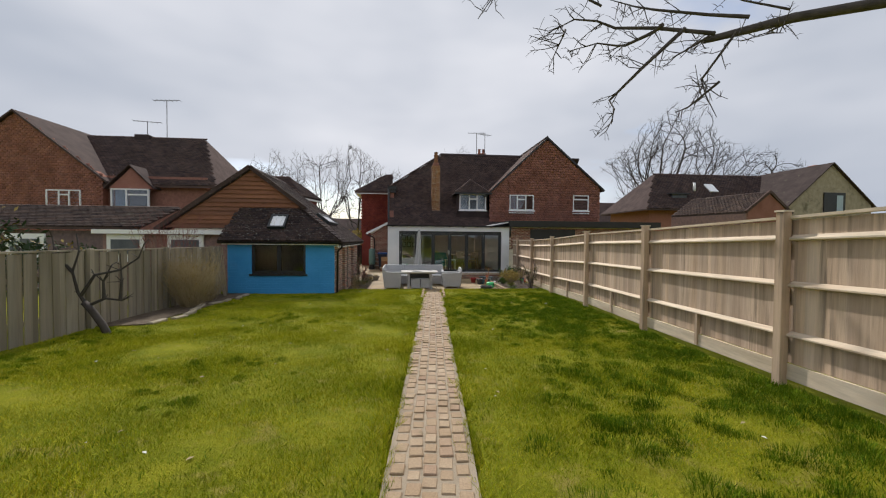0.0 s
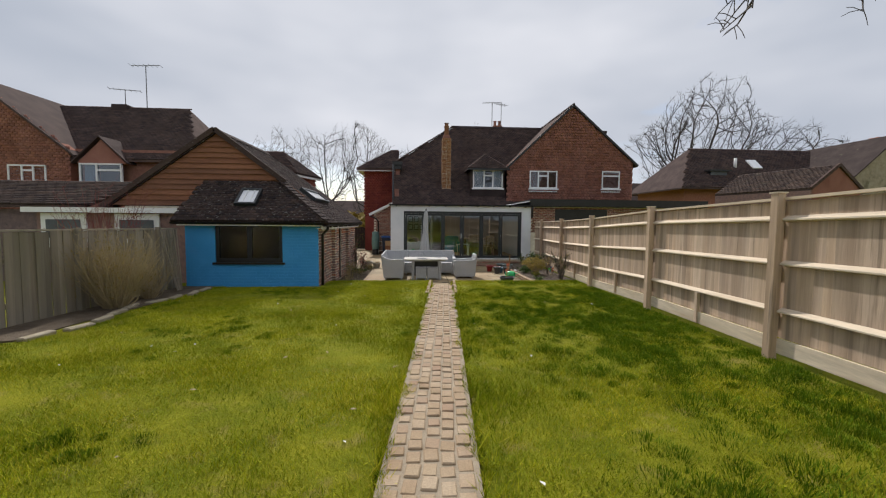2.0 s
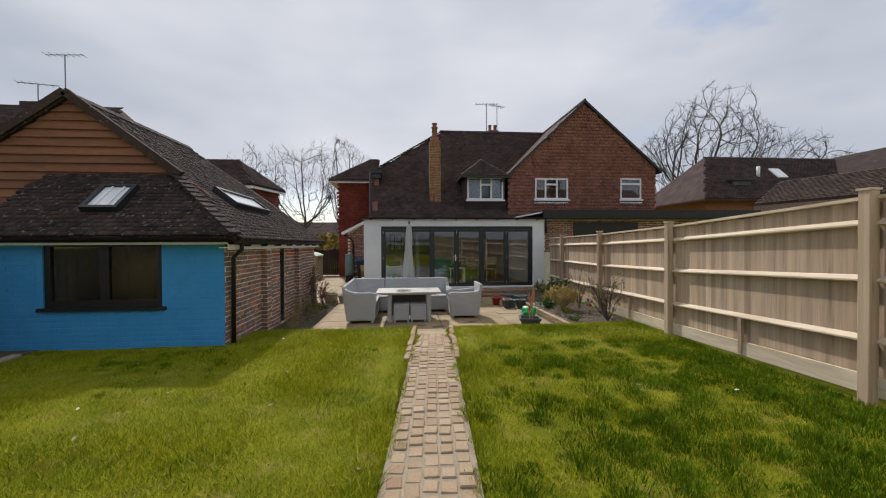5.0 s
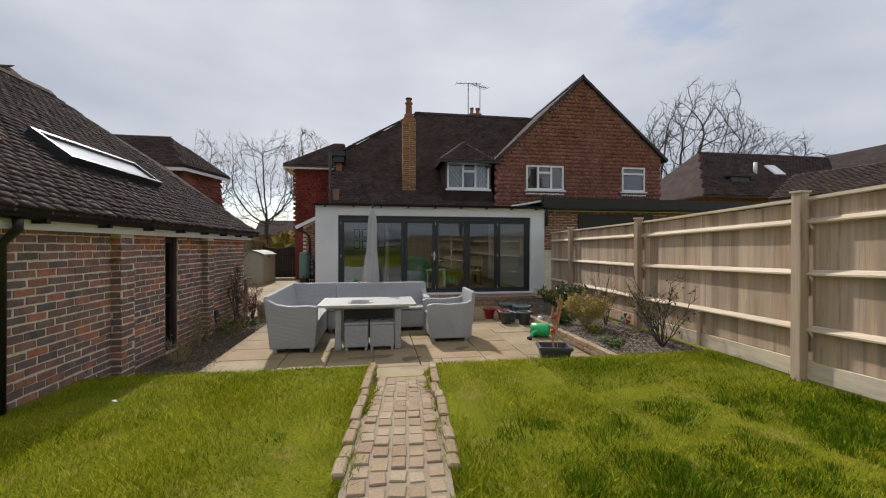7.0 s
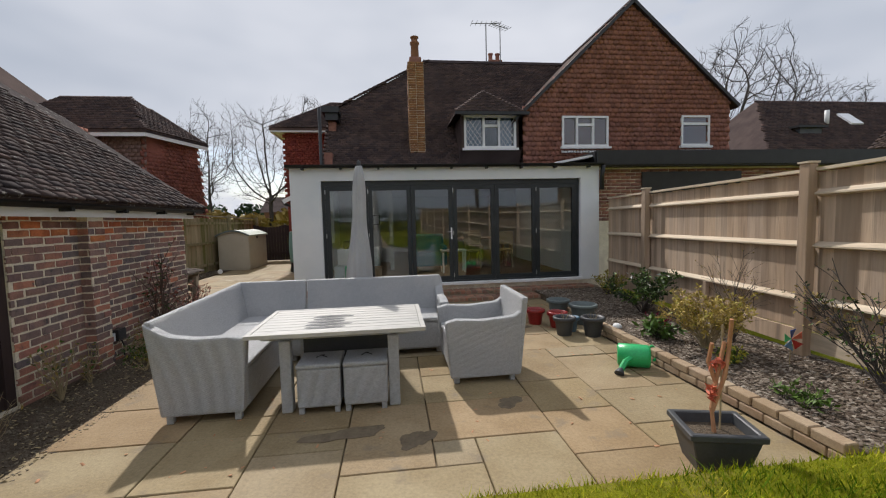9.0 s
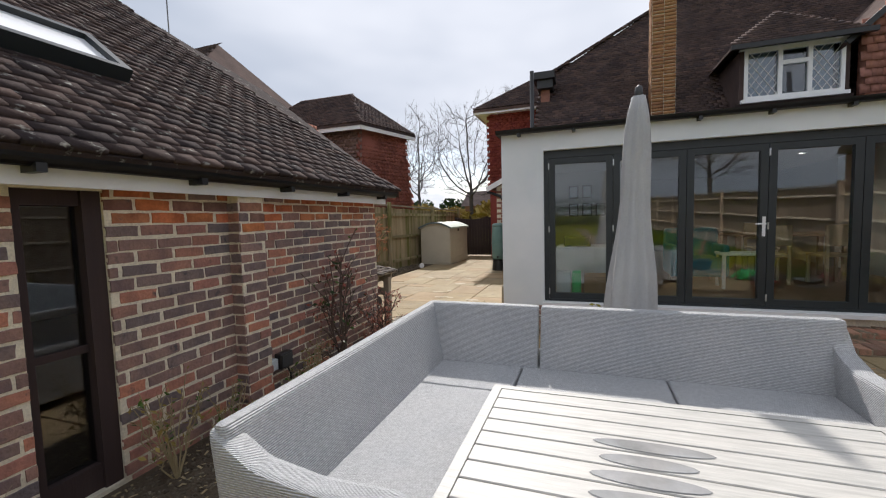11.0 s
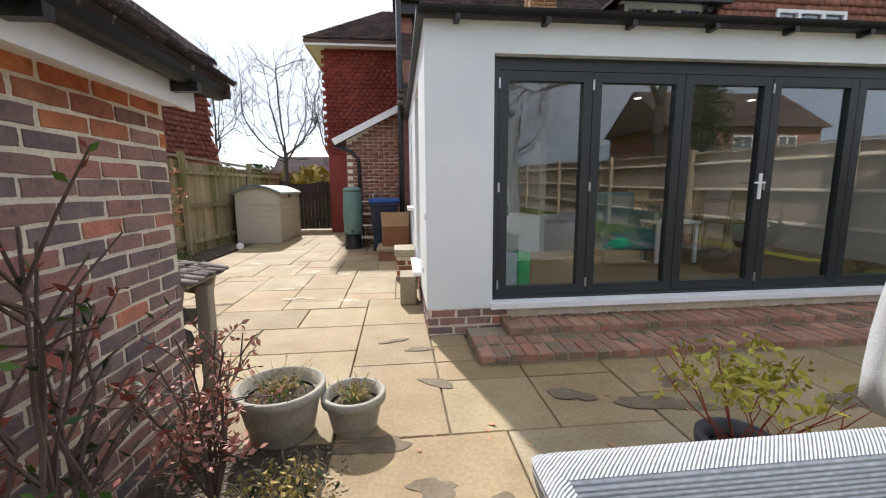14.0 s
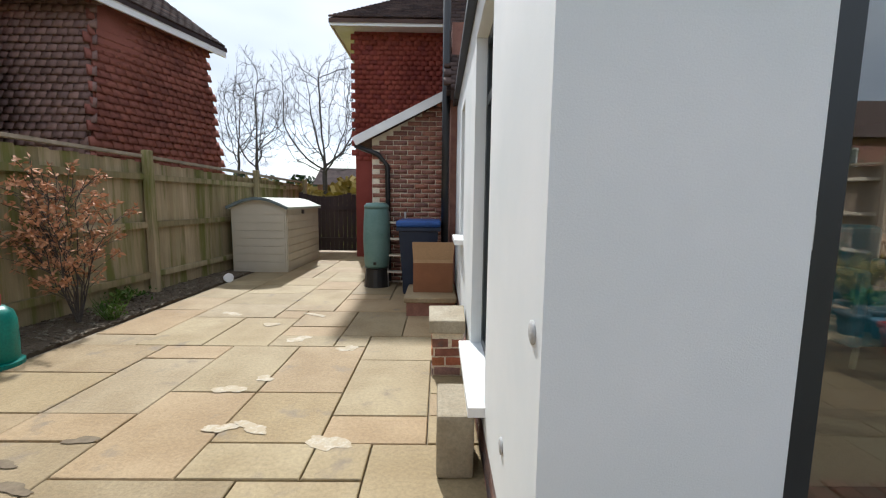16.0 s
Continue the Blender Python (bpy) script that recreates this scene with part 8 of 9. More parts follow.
M_BARK_GREY = mat("pale_grey_bark", (0.053, 0.046, 0.041), (0.077, 0.068, 0.060), 5, 0.9, 0.4, 30)
FAR_TREE = "tall bare winter tree beyond the gardens"
crown_tree((-15.6, 53, -0.7), FAR_TREE, 2, 3.4, (0, 0, 8.3), (2.6, 2.6, 3.9), 1900, 0.32, 0.011, m=M_BARK_GREY, twig=0.5)
crown_tree((-10.4, 53.5, -0.7), FAR_TREE, 5, 2.8, (-0.2, 0, 8.1), (3.5, 3.2, 4.3), 3000, 0.34, 0.011, m=M_BARK_GREY, twig=0.5)
crown_tree((-6.3, 57, -0.7), FAR_TREE, 9, 2.6, (0.4, 0, 8.5), (3.7, 3.3, 5.0), 2800, 0.36, 0.0115, m=M_BARK_GREY, twig=0.5)
crown_tree((-2.4, 56, -0.7), FAR_TREE, 12, 3.5, (0, 0, 7.8), (2.9, 2.9, 3.6), 1200, 0.38, 0.0115, m=M_BARK_GREY, twig=0.5)
crown_tree((-20.5, 60, -0.7), FAR_TREE, 14, 4.0, (0, 0, 8.9), (2.8, 2.8, 3.8), 1200, 0.38, 0.012, m=M_BARK_GREY, twig=0.5)
crown_tree((31.0, 46.5, -0.7), "broad bare oak behind the neighbouring house", 21, 4.2, (1.6, 0, 10.2), (8.6, 6.5, 6.1), 6500, 0.5, 0.0165, "oak", M_BARK_GREY, gaps=0.4, twig=0.6)
crown_tree((45.5, 47, -0.7), "bare oak behind the neighbouring house", 23, 4.2, (0, 0, 8.0), (5.6, 4.5, 4.2), 2200, 0.5, 0.015, "oak", M_BARK_GREY, twig=0.6)
crown_tree((9, 70, -0.7), "slim bare birch behind the roof ridge", 25, 6, (0, 0, 12.5), (3.6, 3.0, 5.4), 1300, 0.5, 0.009, "birch", M_BARK_GREY)
crown_tree((62, 60, -0.7), "bare oak behind the neighbouring house", 27, 4.2, (0, 0, 9), (6.5, 5, 4.6), 1500, 0.7, 0.016, "oak", M_BARK_GREY)

# ragged far woods and gardens on the horizon
woods = []
rng = np.random.default_rng(4)
for k, (cx, cy, n, hmax, m, nm) in enumerate(((-8, 52, 40, 2.6, M_LEAF_OLIVE, "far_scrub"), (-10, 75, 60, 4.5, M_LEAF_DARK, "far_woods"), (60, 85, 60, 4.5, M_LEAF_DARK, "far_woods"), (-60, 70, 50, 4.5, M_LEAF_DARK, "far_woods"))):
    vs, fs = [], []
    for i in range(n):
        c = np.array([cx + rng.uniform(-26, 26), cy + rng.uniform(-5, 5), 0.2])
        h = hmax * rng.uniform(0.5, 1.0)
        q = 160
        p = rng.normal(0, 1, (q, 3))
        p /= np.linalg.norm(p, axis=1)[:, None]
        p = p * rng.uniform(0.6, 1, q)[:, None] * np.array([1.6, 1.4, h * 0.6]) + c + np.array([0, 0, h * 0.35])
        a = rng.normal(0, 0.22, (q, 3))
        b = rng.normal(0, 0.22, (q, 3))
        k0 = len(vs) * 4
        vs.append(np.stack([p - a, p + b, p + a, p - b], 1).reshape(-1, 3))
    vs = np.concatenate(vs)
    tagged(part(nm, raw_mesh(nm, vs, np.arange(len(vs)).reshape(-1, 4)), m), "distant scrub and hedges beyond the gardens", "woodland", kind="stuff")
far = thing("far_house", (-11, 70, -0.7), "distant low house among the trees", "house")
part("wall", boxes((-4, 4, -3, 3, 0, 3.2)), M_BRICK_FAR, far)
part("roof", slab([(-4.4, -3.4, 3.1), (-4.4, 3.4, 3.1), (-4.4, 0, 5.2)], (8.8, 0, 0)), M_ROOF, far)
far2 = thing("far_house", (26, 55, -0.7), "distant house with dark roof behind the gardens", "house")
part("wall", boxes((-4, 4, -3, 3, 0, 4.4)), M_BRICK_FAR, far2)
part("roof", slab([(-4.4, -3.4, 4.3), (-4.4, 3.4, 4.3), (-4.4, 0, 7.2)], (8.8, 0, 0)), M_ROOF, far2)
for x in (-2, 0.5):
    part("window", bx(x, x + 1.0, -3.05, -3.0, 2.4, 3.5), M_PAINT, far2)

# oak limb that reaches over the right-hand fence
limb = thing("oak_tree", (11.5, 4.6, 0.0), "bare oak whose low limb hangs over the fence", "tree")
rng = random.Random(77)
tr = bmesh.new()
tube_into(tr, [(0, 0, -0.3), (0.05, 0.1, 2), (-0.05, 0.2, 4.2), (0.3, 0.1, 6.5), (0.2, 0, 9)], 0.32, 0.12, 10)
LX = lambda x, z, y=6.3: (x - 11.5, y - 4.6, z)
tube_into(tr, [(-0.02, 0.2, 4.4), LX(10, 5.9, 5.8), LX(8.33, 5.49), LX(6.6, 5.12), LX(5.66, 4.84), LX(4.99, 4.65)], 0.13, 0.05, 9)
part("trunk", tr, M_BARK, limb, smooth=True)
tw = bmesh.new()
arms = [[(4.99, 4.65), (4.13, 4.8), (3.58, 4.9), (3.14, 4.86), (2.66, 4.73), (2.33, 4.65)], [(4.13, 4.76), (4.08, 4.72), (3.76, 4.62), (3.44, 4.45), (3.05, 4.4), (2.71, 4.42)],
        [(4.48, 4.7), (3.89, 4.13), (3.5, 3.69), (3.42, 3.45), (3.32, 3.17)], [(5.4, 4.72), (5.11, 4.09), (5.08, 3.75), (5.06, 3.33)], [(5.1, 3.9), (4.85, 3.6), (4.61, 3.5)],
        [(6.6, 5.1), (6.3, 4.95), (6.21, 4.74)], [(5.66, 5.0), (5.2, 5.2), (4.26, 5.22), (3.7, 5.05), (3.2, 5.1)], [(6.6, 5.3), (5.9, 5.5), (5.0, 5.55), (4.2, 5.45)], [(2.66, 4.75), (2.5, 4.5), (2.46, 4.3)], [(4.9, 4.6), (4.7, 4.5), (4.55, 4.42)],
        [(3.2, 5.1), (2.3, 5.3), (1.5, 5.2), (1.24, 4.91)]]
for a in arms:
    pts = [Vector(LX(x, z, 6.3 + 0.25 * math.sin(i * 2.1 + x))) for i, (x, z) in enumerate(a)]
    tube_into(tw, pts, 0.035 if len(a) > 4 else 0.022, 0.006, 6)
    for i in range(len(pts) * 3):
        t = rng.random() * (len(pts) - 1)
        q = pts[int(t)].lerp(pts[int(t) + 1], t % 1)
        d = Vector((rng.uniform(-1, 0.3), rng.uniform(-0.6, 0.6), rng.uniform(-0.9, 0.5))).normalized()
        L0 = rng.uniform(0.2, 0.55)
        mid = q + d * L0 * 0.5 + Vector((0, 0, rng.uniform(-0.05, 0.05)))
        end = q + d * L0 + Vector((0, 0, rng.uniform(-0.02, 0.1)))
        tube_into(tw, [q, mid, end], 0.009, 0.004, 4)
        for s in range(3):
            e = mid.lerp(end, rng.random())
            dd = Vector((rng.uniform(-1, 0.6), rng.uniform(-0.6, 0.6), rng.uniform(-0.7, 0.7))).normalized() * rng.uniform(0.08, 0.2)
            tube_into(tw, [e, e + dd * 0.6 + Vector((0, 0, 0.015)), e + dd], 0.005, 0.003, 3)
part("crown", tw, M_BARK, limb)

# fruit tree, border bushes, trellis by the grey fence
fruit = thing("fruit_tree", (-4.85, 7.17, lawn(7.17)), "small leaning pruned bare fruit tree", "tree")
bm = bmesh.new()
tube_into(bm, [(0.03, 0, -0.1), (-0.08, 0.02, 0.12), (-0.24, 0.05, 0.33), (-0.35, 0.06, 0.45)], 0.05, 0.045, 8)
part("trunk", bm, M_BARK, fruit, smooth=True)
bm = bmesh.new()
tips = [[(-0.33, 0.06, 0.43), (-0.42, 0.05, 0.6), (-0.45, 0.0, 0.9), (-0.36, 0.0, 1.2), (-0.43, 0.05, 1.45)], [(-0.3, 0.06, 0.4), (-0.1, 0.1, 0.5), (0.12, 0.1, 0.47), (0.22, 0.1, 0.52)], [(-0.38, 0.05, 0.55), (-0.2, 0.05, 0.85), (0.1, 0.1, 0.92), (0.35, 0.1, 1.1), (0.42, 0.1, 1.3)], [(-0.1, 0.08, 0.5), (-0.12, 0.1, 0.75), (-0.02, 0.12, 1.0)], [(0.1, 0.1, 0.48), (0.12, 0.1, 0.75), (0.1, 0.12, 1.0)], [(-0.45, 0, 0.9), (-0.62, -0.05, 1.15), (-0.7, 0, 1.4)]]
rng = random.Random(15)
for t in tips:
    tube_into(bm, t, 0.024, 0.007, 6)
    for k in range(5):
        p = Vector(rng.choice(t[1:]))
        d = Vector((rng.uniform(-1, 1), rng.uniform(-1, 1), rng.uniform(-0.2, 1.2))).normalized() * rng.uniform(0.06, 0.22)
        tube_into(bm, [p, p + d * 0.6, p + d], 0.007, 0.004, 4)
part("crown", bm, M_BARK_GREY, fruit)
fruit.scale = (1.2, 1.2, 1.15)
bush = thing("shrub", (-5.0, 10.1, lawn(10.1)), "dense dry straw-coloured twiggy bush", "shrub")
sprigs("branchwork", M_STRAW, (0, 0, -0.03), 220, 1.4, 0.7, 0.007, bush, seed=61, side=3)
leaves("leaves", M_LEAF_OLIVE, (0, 0, 0.8), (0.55, 0.6, 0.6), 1100, 0.022, bush, seed=62)
bush = thing("shrub", (-5.05, 11.1, lawn(11.1)), "dense dry straw-coloured twiggy bush", "shrub")
sprigs("branchwork", M_STRAW, (0, 0, -0.03), 90, 0.9, 0.45, 0.006, bush, seed=63, side=3)
leaves("leaves", M_LEAF_OLIVE, (0, 0, 0.45), (0.4, 0.45, 0.35), 400, 0.022, bush, seed=64)
dog = thing("dogwood", (-6.6, 12.2, -0.4), "bare red-stemmed shrub beyond the fence", "shrub")
sprigs("branchwork", mat("red_twigs", (0.17, 0.045, 0.04), (0.22, 0.07, 0.06), 5, 0.8, 0, 20), (0, 0, 0), 60, 2.4, 0.9, 0.007, dog, seed=65, side=4)
hedge = thing("hedge", (-6.75, 6.0, 0.0), "clipped dark green hedge over the fence", "hedge")
leaves("leaves", M_LEAF_DARK, (0, 0, 0.85), (0.9, 2.6, 0.75), 3500, 0.06, hedge, seed=66, hollow=0.6)
tagged(leaves("leaf_tips", M_LEAF_OLIVE, (0, 0, 1.0), (0.85, 2.5, 0.68), 500, 0.05, hedge, seed=67, hollow=0.85), kind="stuff")
part("branchwork", tubes_bm([[(0, y, 0), (0.05, y, 0.6), (0, y, 1.2)] for y in (-1.8, -0.9, 0, 0.9, 1.8)], 0.04), M_BARK, hedge)
trel = thing("trellis", (-5.2, 12.0, lawn(12)), "fan of weathered trellis laths leaning on the fence", "trellis")
for i in range(7):
    part("lath", tubes_bm([[(0.12, 0.25 + (i - 3) * 0.03, 0), (-0.12, 0.25 + (i - 3) * 0.12, 1.4)]], 0.011, res=4), M_FENCE_OLD, trel)
for z in (0.3, 0.6, 0.9, 1.2):
    w = 0.1 + z * 0.24
    part("lath", tubes_bm([[(0.13 - z * 0.17, 0.25 - w, z), (0.13 - z * 0.17, 0.25 + w, z)]], 0.009, res=4), M_FENCE_OLD, trel)

# behind the start of the walk: what the door glass mirrors
conifer = thing("conifer", (16, 2, 0.1), "tall dark conifer beyond the fence", "tree")
part("trunk", tubes_bm([[(0, 0, -0.3), (0, 0, 8)]], 0.2, 0.03, 8), M_BARK, conifer)
for i in range(9):
    z = 1.2 + i * 0.85
    leaves("foliage", M_LEAF_DARK, (0, 0, z), (2.2 * (1 - i / 10), 2.2 * (1 - i / 10), 0.6), 500, 0.14, conifer, seed=110 + i)
mh = thing("house", (24, -8, 0.4), "brick house with dark roof across the back gardens", "house")
part("wall", boxes((-6, 6, -4, 4, -0.6, 4.6)), M_BRICK_FAR, mh)
part("roof", slab([(-6.4, -4.5, 4.4), (-6.4, 4.5, 4.4), (-6.4, 0, 7.6)], (12.8, 0, 0)), M_ROOF, mh)
for x in (-4, -1, 2.5):
    w = part("window", boxes((x, x + 1.5, 4.0, 4.06, 2.6, 3.8)), M_PAINT, mh)
    # both panes are opaque, with the darkness indoors painted on
    part("pane", boxes((x + 0.1, x + 0.7, 4.062, 4.07, 2.7, 3.7)), M_ROOM_SHADE, w)
    part("pane", boxes((x + 0.8, x + 1.4, 4.062, 4.07, 2.7, 3.7)), M_ROOM_SHADE, w)
crown_tree((10, -14, 0.2), "bare tree at the foot of the garden", 31, 3.5, (0, 0, 7.5), (4.2, 4.2, 4.2), 1500, 0.42, 0.012)
crown_tree((-8, -18, 0.2), "bare tree at the foot of the garden", 33, 3.5, (0, 0, 8), (4.6, 4.6, 4.4), 1500, 0.42, 0.012)
hedge2 = thing("hedge", (0, -9, 0.1), "dark hedge closing the foot of the garden", "hedge")
leaves("leaves", M_LEAF_DARK, (0, 0, 0.9), (8, 0.8, 1.1), 9000, 0.09, hedge2, seed=120, hollow=0.5)
part("branchwork", tubes_bm([[(x, 0, -0.2), (x, 0, 1.2)] for x in range(-7, 8)], 0.05), M_BARK, hedge2)

# ---- aerials ----
def aerial(at, h, length, turn, label):
    a = thing("aerial", at, label, "aerial", turn=turn)
    part("mast", tubes_bm([[(0, 0, 0), (0, 0, h)]], 0.022), M_ALU_GREY, a)
    part("boom", tubes_bm([[(-length / 2, 0, h), (length / 2, 0, h + 0.05)]], 0.016), M_ALU_GREY, a)
    for i in range(7):
        x = -length / 2 + i * length / 6
        part("element", tubes_bm([[(x, -0.22, h + 0.02), (x, 0.22, h + 0.02)]], 0.009, res=4), M_ALU_GREY, a)
    return a


M_ALU_GREY = mat("weathered_aluminium", (0.16, 0.16, 0.17), (0.22, 0.22, 0.22), 8, 0.5, 0.05, 60, metal=0.5)
aerial((5.25, 29.5, RZM), 1.6, 1.2, 0, "tall television aerial on the roof ridge")
aerial((5.85, 29.5, RZM), 1.5, 0.9, 30, "television aerial on the roof ridge")
aerial((-14.1, 26.0, 7.2), 2.2, 1.5, 0, "tall television aerial on the neighbouring ridge")
aerial((-15.2, 26.0, 7.2), 0.9, 1.4, 20, "low television aerial on the neighbouring ridge")

# ---- inside the room ----
M_TEALF = mat("teal_upholstery", (0.01, 0.15, 0.20), (0.015, 0.19, 0.25), 3, 0.9, 0.2, 120)
tub_chair = thing("armchair", (2.0, 22.2, DB), "teal upholstered tub armchair", "chair")
part("seat", rounded(-0.35, 0.35, -0.35, 0.3, 0.15, 0.45, 0.06), M_TEALF, tub_chair)
part("backrest", rounded(-0.4, 0.4, 0.25, 0.42, 0.15, 0.9, 0.06), M_TEALF, tub_chair)
for x in (-0.4, 0.3):
    part("armrest", rounded(x, x + 0.1, -0.35, 0.3, 0.15, 0.65, 0.04), M_TEALF, tub_chair)
for x in (-0.3, 0.3):
    for y in (-0.28, 0.3):
        part("leg", tubes_bm([[(x, y, 0), (x * 0.95, y, 0.16)]], 0.02), M_STRAW, tub_chair)
side_t = thing("side_table", (2.55, 21.9, DB), "small white painted side table indoors", "table")
part("tabletop", bx(-0.3, 0.3, -0.2, 0.2, 0.5, 0.54, 0.01), M_PAINT, side_t)
for x in (-0.26, 0.26):
    for y in (-0.16, 0.16):
        part("leg", bx(x - 0.02, x + 0.02, y - 0.02, y + 0.02, 0, 0.5), M_PAINT, side_t)
crate = thing("crate", (0.08, 20.75, DB), "white slatted basket with a green bag", "basket")
part("basket", bx(-0.14, 0.06, -0.12, 0.12, 0, 0.36, 0.01), M_WHITEPL, crate)
part("bag", bx(0.07, 0.2, -0.1, 0.12, 0, 0.36, 0.03, 2), M_GREENPL, crate)
cb = thing("cardboard_box", (0.6, 21.0, DB), "closed cardboard box on the floor", "box")
part("body", bx(-0.28, 0.28, -0.2, 0.2, 0, 0.28, 0.005), M_CARD, cb)
desk = thing("cabinet", (0.35, 22.2, DB), "white low cabinet with printer and boxes", "cabinet")
part("body", bx(-0.5, 0.45, -0.3, 0.4, 0, 0.62, 0.01), M_PAINT, desk)
prn = thing("printer", (0.2, 22.1, DB + 0.62), "dark desktop printer on the cabinet", "printer")
part("body", bx(-0.22, 0.22, -0.18, 0.18, 0, 0.18, 0.03, 2), M_POTDARK, prn)
for i, (x, z, w, h) in enumerate(((-0.445, 0.75, 0.3, 0.22), (-0.445, 1.1, 0.26, 0.3))):
    pic = thing("picture", (XL + 0.302, 21.1 - i * 0.0 + 0.0, z), "small dark-framed picture on the white wall", "picture")
    part("frame", bx(0, 0.02, -w / 2 - 0.5 + 0.6 * i * 0, w / 2 - 0.5, -h / 2, h / 2), M_BLACK, pic)
    part("print", bx(0.021, 0.024, -w / 2 - 0.46, w / 2 - 0.54, -h / 2 + 0.04, h / 2 - 0.04), M_WHITEPL, pic)
for i in range(5):
    pic = thing("picture", (0.05 + (i % 3) * 0.3, 24.88, 0.95 + (i // 3) * 0.42), "black-framed picture on the far wall", "picture")
    part("frame", bx(-0.11, 0.11, -0.02, 0, -0.15, 0.15), M_BLACK, pic)
    part("print", bx(-0.08, 0.08, -0.024, -0.021, -0.12, 0.12), M_WHITEPL, pic)
dt = thing("dining_table", (3.5, 23.2, DB), "wooden dining table inside", "table")
part("tabletop", bx(-0.8, 0.8, -0.45, 0.45, 0.72, 0.76, 0.01), M_FLOORWOOD, dt)
for x in (-0.72, 0.72):
    for y in (-0.38, 0.38):
        part("leg", bx(x - 0.035, x + 0.035, y - 0.035, y + 0.035, 0, 0.72), M_FLOORWOOD, dt)
dc0 = thing("dining_chair", (3.1, 22.5, DB), "pale wooden dining chair", "chair", "chairs at the inside table")
part("seat", bx(-0.22, 0.22, -0.22, 0.22, 0.43, 0.47, 0.01), M_STRAW, dc0)
part("backrest", bx(-0.22, 0.22, -0.24, -0.2, 0.6, 0.92, 0.01), M_STRAW, dc0)
for x in (-0.19, 0.19):
    part("leg", bx(x - 0.02, x + 0.02, -0.24, -0.2, 0, 0.92), M_STRAW, dc0)
    part("leg", bx(x - 0.02, x + 0.02, 0.17, 0.21, 0, 0.43), M_STRAW, dc0)
copy_thing(dc0, pose(3.9, 22.5, DB, 0, 0, 8))
copy_thing(dc0, pose(3.5, 24.0, DB, 0, 0, 180))

M_LAMPGLOW = bpy.data.materials.new("warm_lamp_glow")
M_LAMPGLOW.use_nodes = True
lg_b = M_LAMPGLOW.node_tree.nodes["Principled BSDF"]
lg_b.inputs["Emission Color"].default_value, lg_b.inputs["Emission Strength"].default_value = (1, 0.9, 0.75, 1), 12
for i, (x, y) in enumerate(((0.4, 22.4), (2.3, 22.4), (4.0, 22.4), (2.3, 23.8), (0.4, 21.2), (4.0, 23.8))):
    cl = thing("ceiling_light", (x, y, ET - 0.09), "round recessed warm ceiling downlight", "lamp", "ceiling downlights")
    part("rim", lathe([(0.06, 0.0), (0.06, -0.012), (0.045, -0.014), (0.045, 0.0)], 18, False), M_PAINT, cl)
    part("lens", lathe([(0.044, -0.004), (0.002, -0.006)], 18), M_LAMPGLOW, cl)
    lp = new("downlight", bpy.data.lights.new("downlight", "SPOT"))
    lp.data.energy, lp.data.color, lp.data.spot_size, lp.data.shadow_soft_size = 4, (1, 0.88, 0.72), radians(130), 0.05
    lp.matrix_world = look((x, y, ET - 0.12), (x, y, -1))

# ---- grass ----
def grass(name, n, x0, x1, y0, y1, test, seed, h0, w, m=None):
    rng = np.random.default_rng(seed)
    x, y = rng.uniform(x0, x1, n), rng.uniform(y0, y1, n)
    clump = np.sin(x * 2.3 + np.sin(y * 1.7) * 2) * np.sin(y * 2.9 + np.sin(x * 1.3) * 2) * 0.5 + 0.5 * np.sin(x * 7.1 + 3 * np.sin(y * 4.1)) * np.sin(y * 6.3 + x)
    k = test(x, y)
    x, y, clump = x[k], y[k], clump[k]
    n = len(x)
    z = np.interp(y, [-60, 0, 6, 10, 13, 14.09], [0.6, -0.12, -0.28, -0.355, -0.42, -0.435])
    h = h0 * (1.1 + 0.35 * clump) * rng.uniform(0.55, 1.3, n)
    a = rng.uniform(0, 6.28, n)
    lean = rng.normal(0, 0.9, (n, 2)) * h[:, None]
    ww = w * rng.uniform(0.6, 1.4, n)
    dx, dy = np.cos(a) * ww, np.sin(a) * ww
    v = np.stack([np.stack([x - dx, y - dy, z - 0.02], 1), np.stack([x + dx, y + dy, z - 0.02], 1), np.stack([x + lean[:, 0], y + lean[:, 1], z + h], 1)], 1).reshape(-1, 3)
    g = part(name, raw_mesh(name, v, np.arange(n * 3).reshape(-1, 3)), m or M_GRASS)
    return tagged(g, "short uneven blades of lawn grass", "grass", kind="stuff")


def on_lawn(x, y):
    edge = 0.275 + 0.035 * np.sin(y * 5.3 + 2 * np.sign(x - path_x(y))) + 0.03 * np.sin(y * 13.1) + 0.02 * np.sin(y * 31)
    k = (np.abs(x - 0.316 - (y - 3.33) * 0.0717) > edge) & (x < 4.205 + (y - 3.95) * 0.0795 - 0.02)
    k &= x > np.where(y > 12.9, -2.0, np.where(y > 7.8, -4.62, -5.45))
    return k


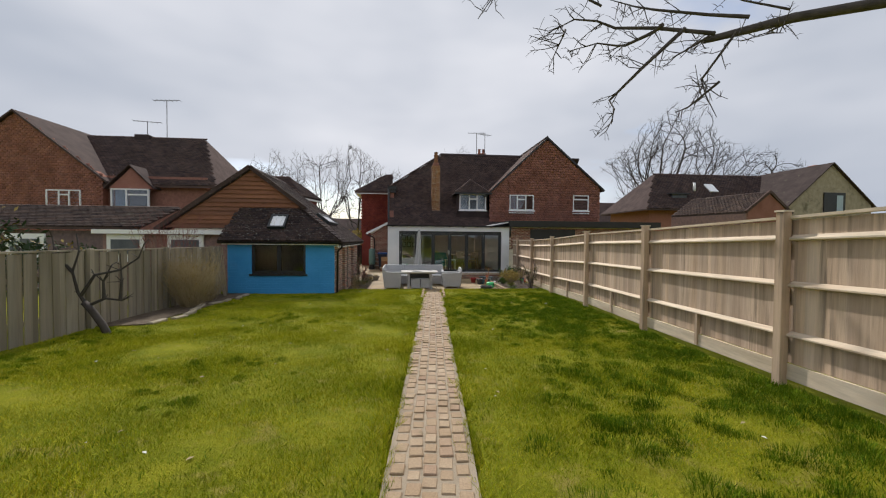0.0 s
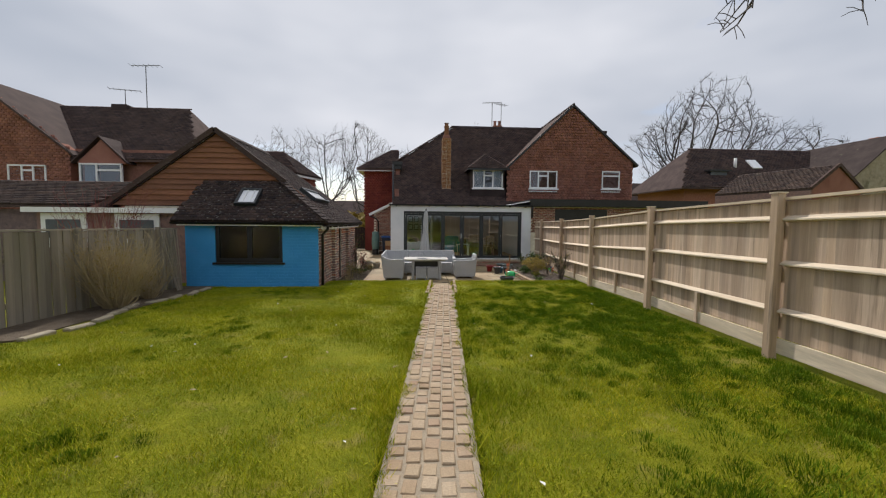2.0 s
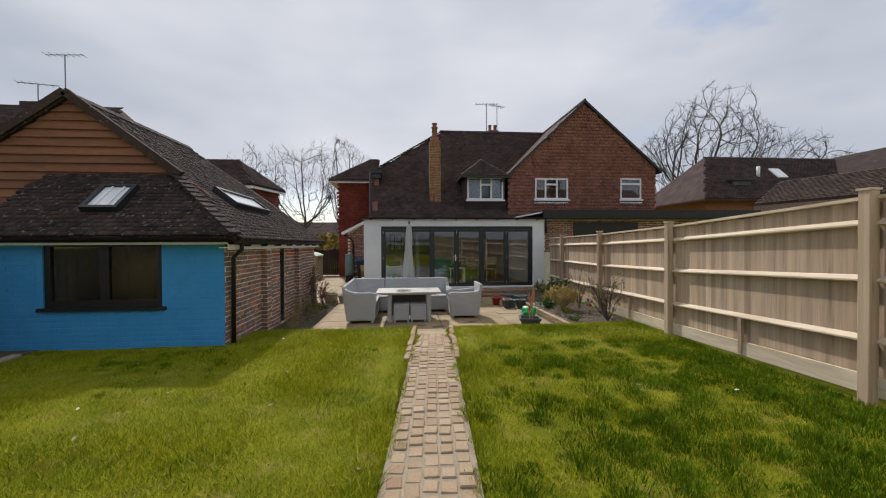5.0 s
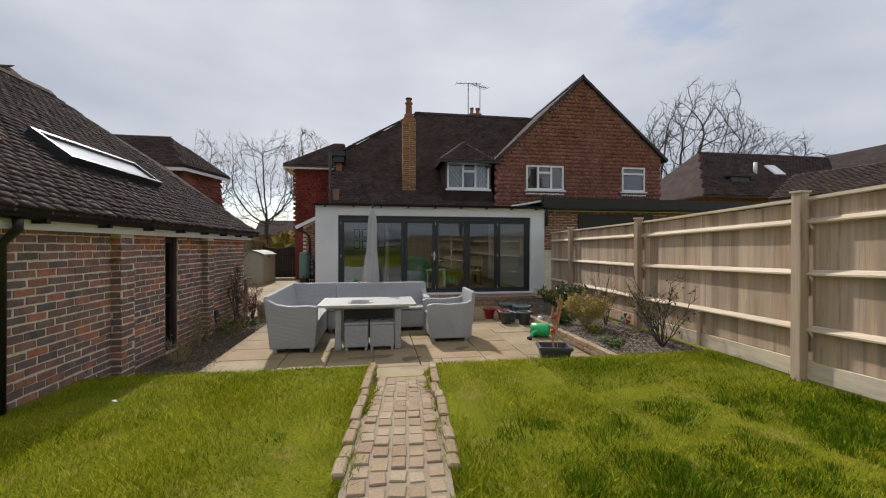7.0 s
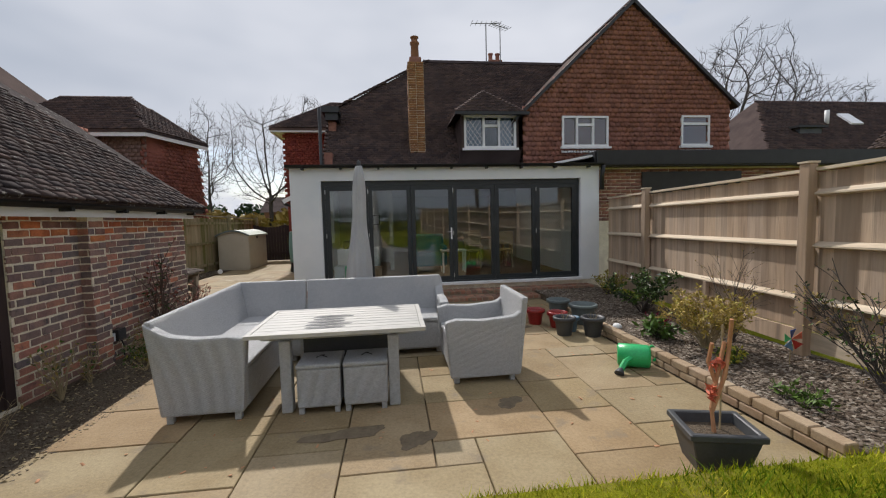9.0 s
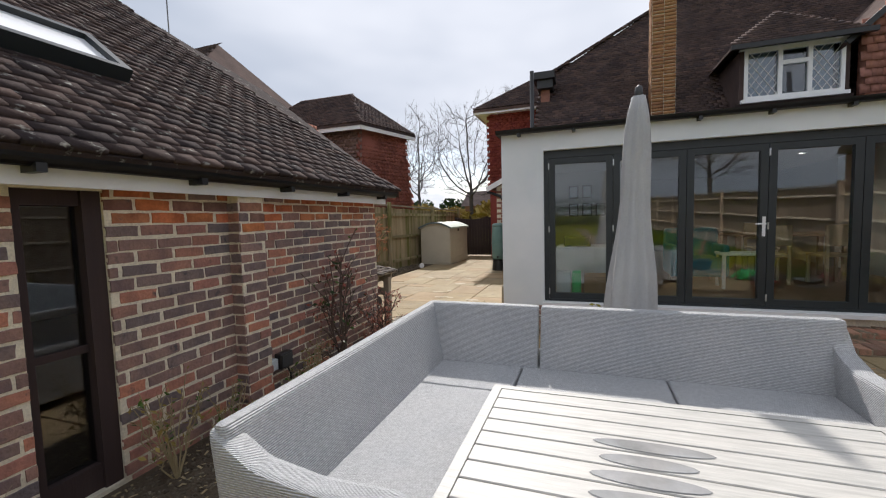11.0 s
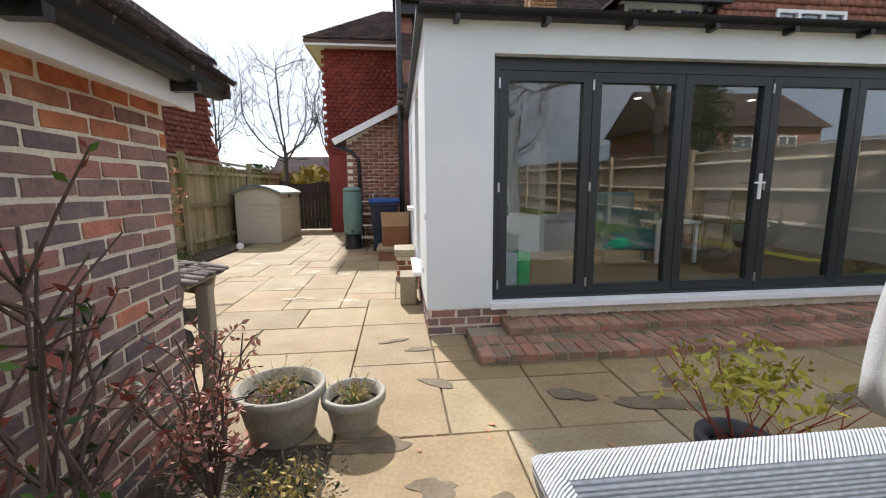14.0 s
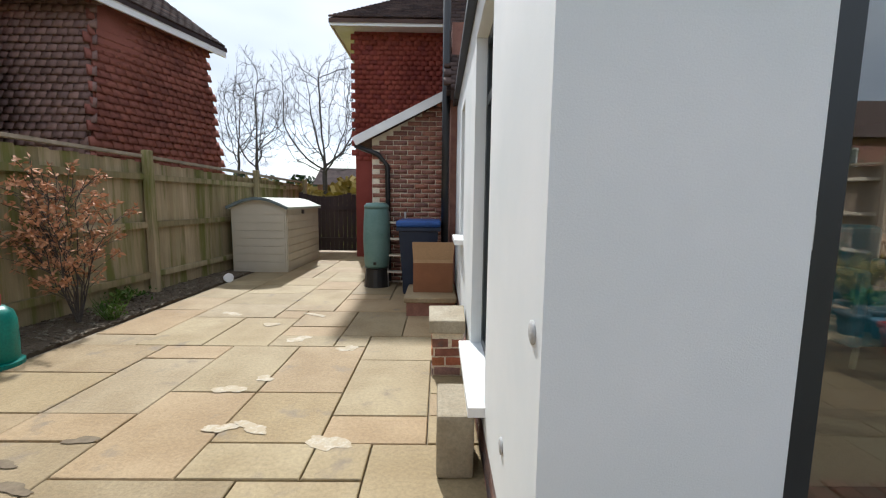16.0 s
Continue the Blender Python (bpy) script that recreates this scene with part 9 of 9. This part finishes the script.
grass("grass", 900000, -5.45, 5.3, 1.0, 14.12, on_lawn, 5, 0.026, 0.0036)
def tufts(name, count, x0, x1, y0, y1, test, seed, size, m, label):
    """Rounded mounds of longer grass, their blades fanning outwards."""
    rng = np.random.default_rng(seed)
    cx, cy = rng.uniform(x0, x1, count), rng.uniform(y0, y1, count)
    k = test(cx, cy)
    cx, cy = cx[k], cy[k]
    q = 190
    r = size * rng.uniform(0.5, 1.4, len(cx))
    rad = np.sqrt(rng.uniform(0, 1, (len(cx), q))) * r[:, None]
    th = rng.uniform(0, 6.283, (len(cx), q))
    x, y = (cx[:, None] + rad * np.cos(th)).ravel(), (cy[:, None] + rad * np.sin(th)).ravel()
    rel = (rad / r[:, None]).ravel()
    h = (np.repeat(r, q) * 0.38) * (1.05 - 0.75 * rel ** 2) * rng.uniform(0.7, 1.2, len(x))
    out = rel * h * 0.9
    tx, ty = x + out * np.cos(th.ravel()) + rng.normal(0, 0.25, len(x)) * h, y + out * np.sin(th.ravel()) + rng.normal(0, 0.25, len(x)) * h
    k = on_lawn(x, y) & on_lawn(tx, ty)
    x, y, h, tx, ty, th = x[k], y[k], h[k], tx[k], ty[k], th.ravel()[k]
    z = np.interp(y, [-60, 0, 6, 10, 13, 14.09], [0.6, -0.12, -0.28, -0.355, -0.42, -0.435])
    a, ww = th + 1.57 + rng.normal(0, 0.4, len(x)), 0.005 * rng.uniform(0.6, 1.4, len(x))
    dx, dy = np.cos(a) * ww, np.sin(a) * ww
    v = np.stack([np.stack([x - dx, y - dy, z - 0.02], 1), np.stack([x + dx, y + dy, z - 0.02], 1), np.stack([tx, ty, z + h], 1)], 1).reshape(-1, 3)
    return tagged(part(name, raw_mesh(name, v, np.arange(len(x) * 3).reshape(-1, 3)), m), label, "grass", kind="stuff")


tufts("grass_mounds", 2100, 0.9, 5.2, 1.0, 12.5, lambda x, y: x - 2.75 + 0.6 * np.sin(y * 0.9) > np.random.default_rng(3).uniform(-1.8, 1.2, len(x)), 12, 0.14, M_GRASS_LUSH, "rounded lush green tufts of lawn grass")
tufts("grass_mounds", 900, -5.3, 0.2, 1.0, 13.6, lambda x, y: (x < -4.2) | (np.sin(x * 2.1) + np.sin(y * 1.7) + 0.6 * np.sin(x * 5.3 + y * 3.1) > 0.75), 13, 0.085, M_GRASS_LUSH, "rounded green tufts along the fence")
grass("grass_tufts", 60000, 1.6, 5.3, 1.0, 14.11, lambda x, y: on_lawn(x, y) & (np.sin(x * 3.1 + 2 * np.sin(y * 2.2)) + np.sin(y * 2.7 + x) + (x - 3.0) * 0.8 > 0.5), 6, 0.048, 0.0045, M_GRASS_LUSH)
grass("grass_clumps", 50000, -5.4, 1.6, 1.0, 14.11, lambda x, y: on_lawn(x, y) & (np.sin(x * 4.3 + 2 * np.sin(y * 3.2)) + np.sin(y * 3.7 + x * 1.3) > 1.15), 8, 0.042, 0.0045, M_GRASS_LUSH)
rl = random.Random(44)
for i in range(70):
    x, y = rl.uniform(-4.4, 4.3), rl.uniform(2.5, 13.8)
    if abs(x - path_x(y)) > 0.4 and x < fence_x(y) - 0.1:
        lf = part("fallen_leaf", slab([(-0.022, 0, 0), (0, -0.012, 0.004), (0.022, 0.002, 0.002), (0, 0.012, 0.006)], (0, 0, 0.0015)), M_PETAL if i % 3 == 0 else M_STRAW)
        lf.matrix_basis = pose(x, y, lawn(y) + 0.022, rl.uniform(-15, 15), rl.uniform(-15, 15), rl.uniform(0, 360)) @ Matrix.Scale(rl.uniform(0.7, 1.4), 4)
        tagged(lf, "pale dry leaf lying on the lawn", "leaf", "fallen leaves")
grass("path_edge_grass", 60000, -0.6, 1.9, 1.0, 14.0, lambda x, y: on_lawn(x, y) & (np.abs(x - 0.316 - (y - 3.33) * 0.0717) < 0.5), 7, 0.05, 0.004)
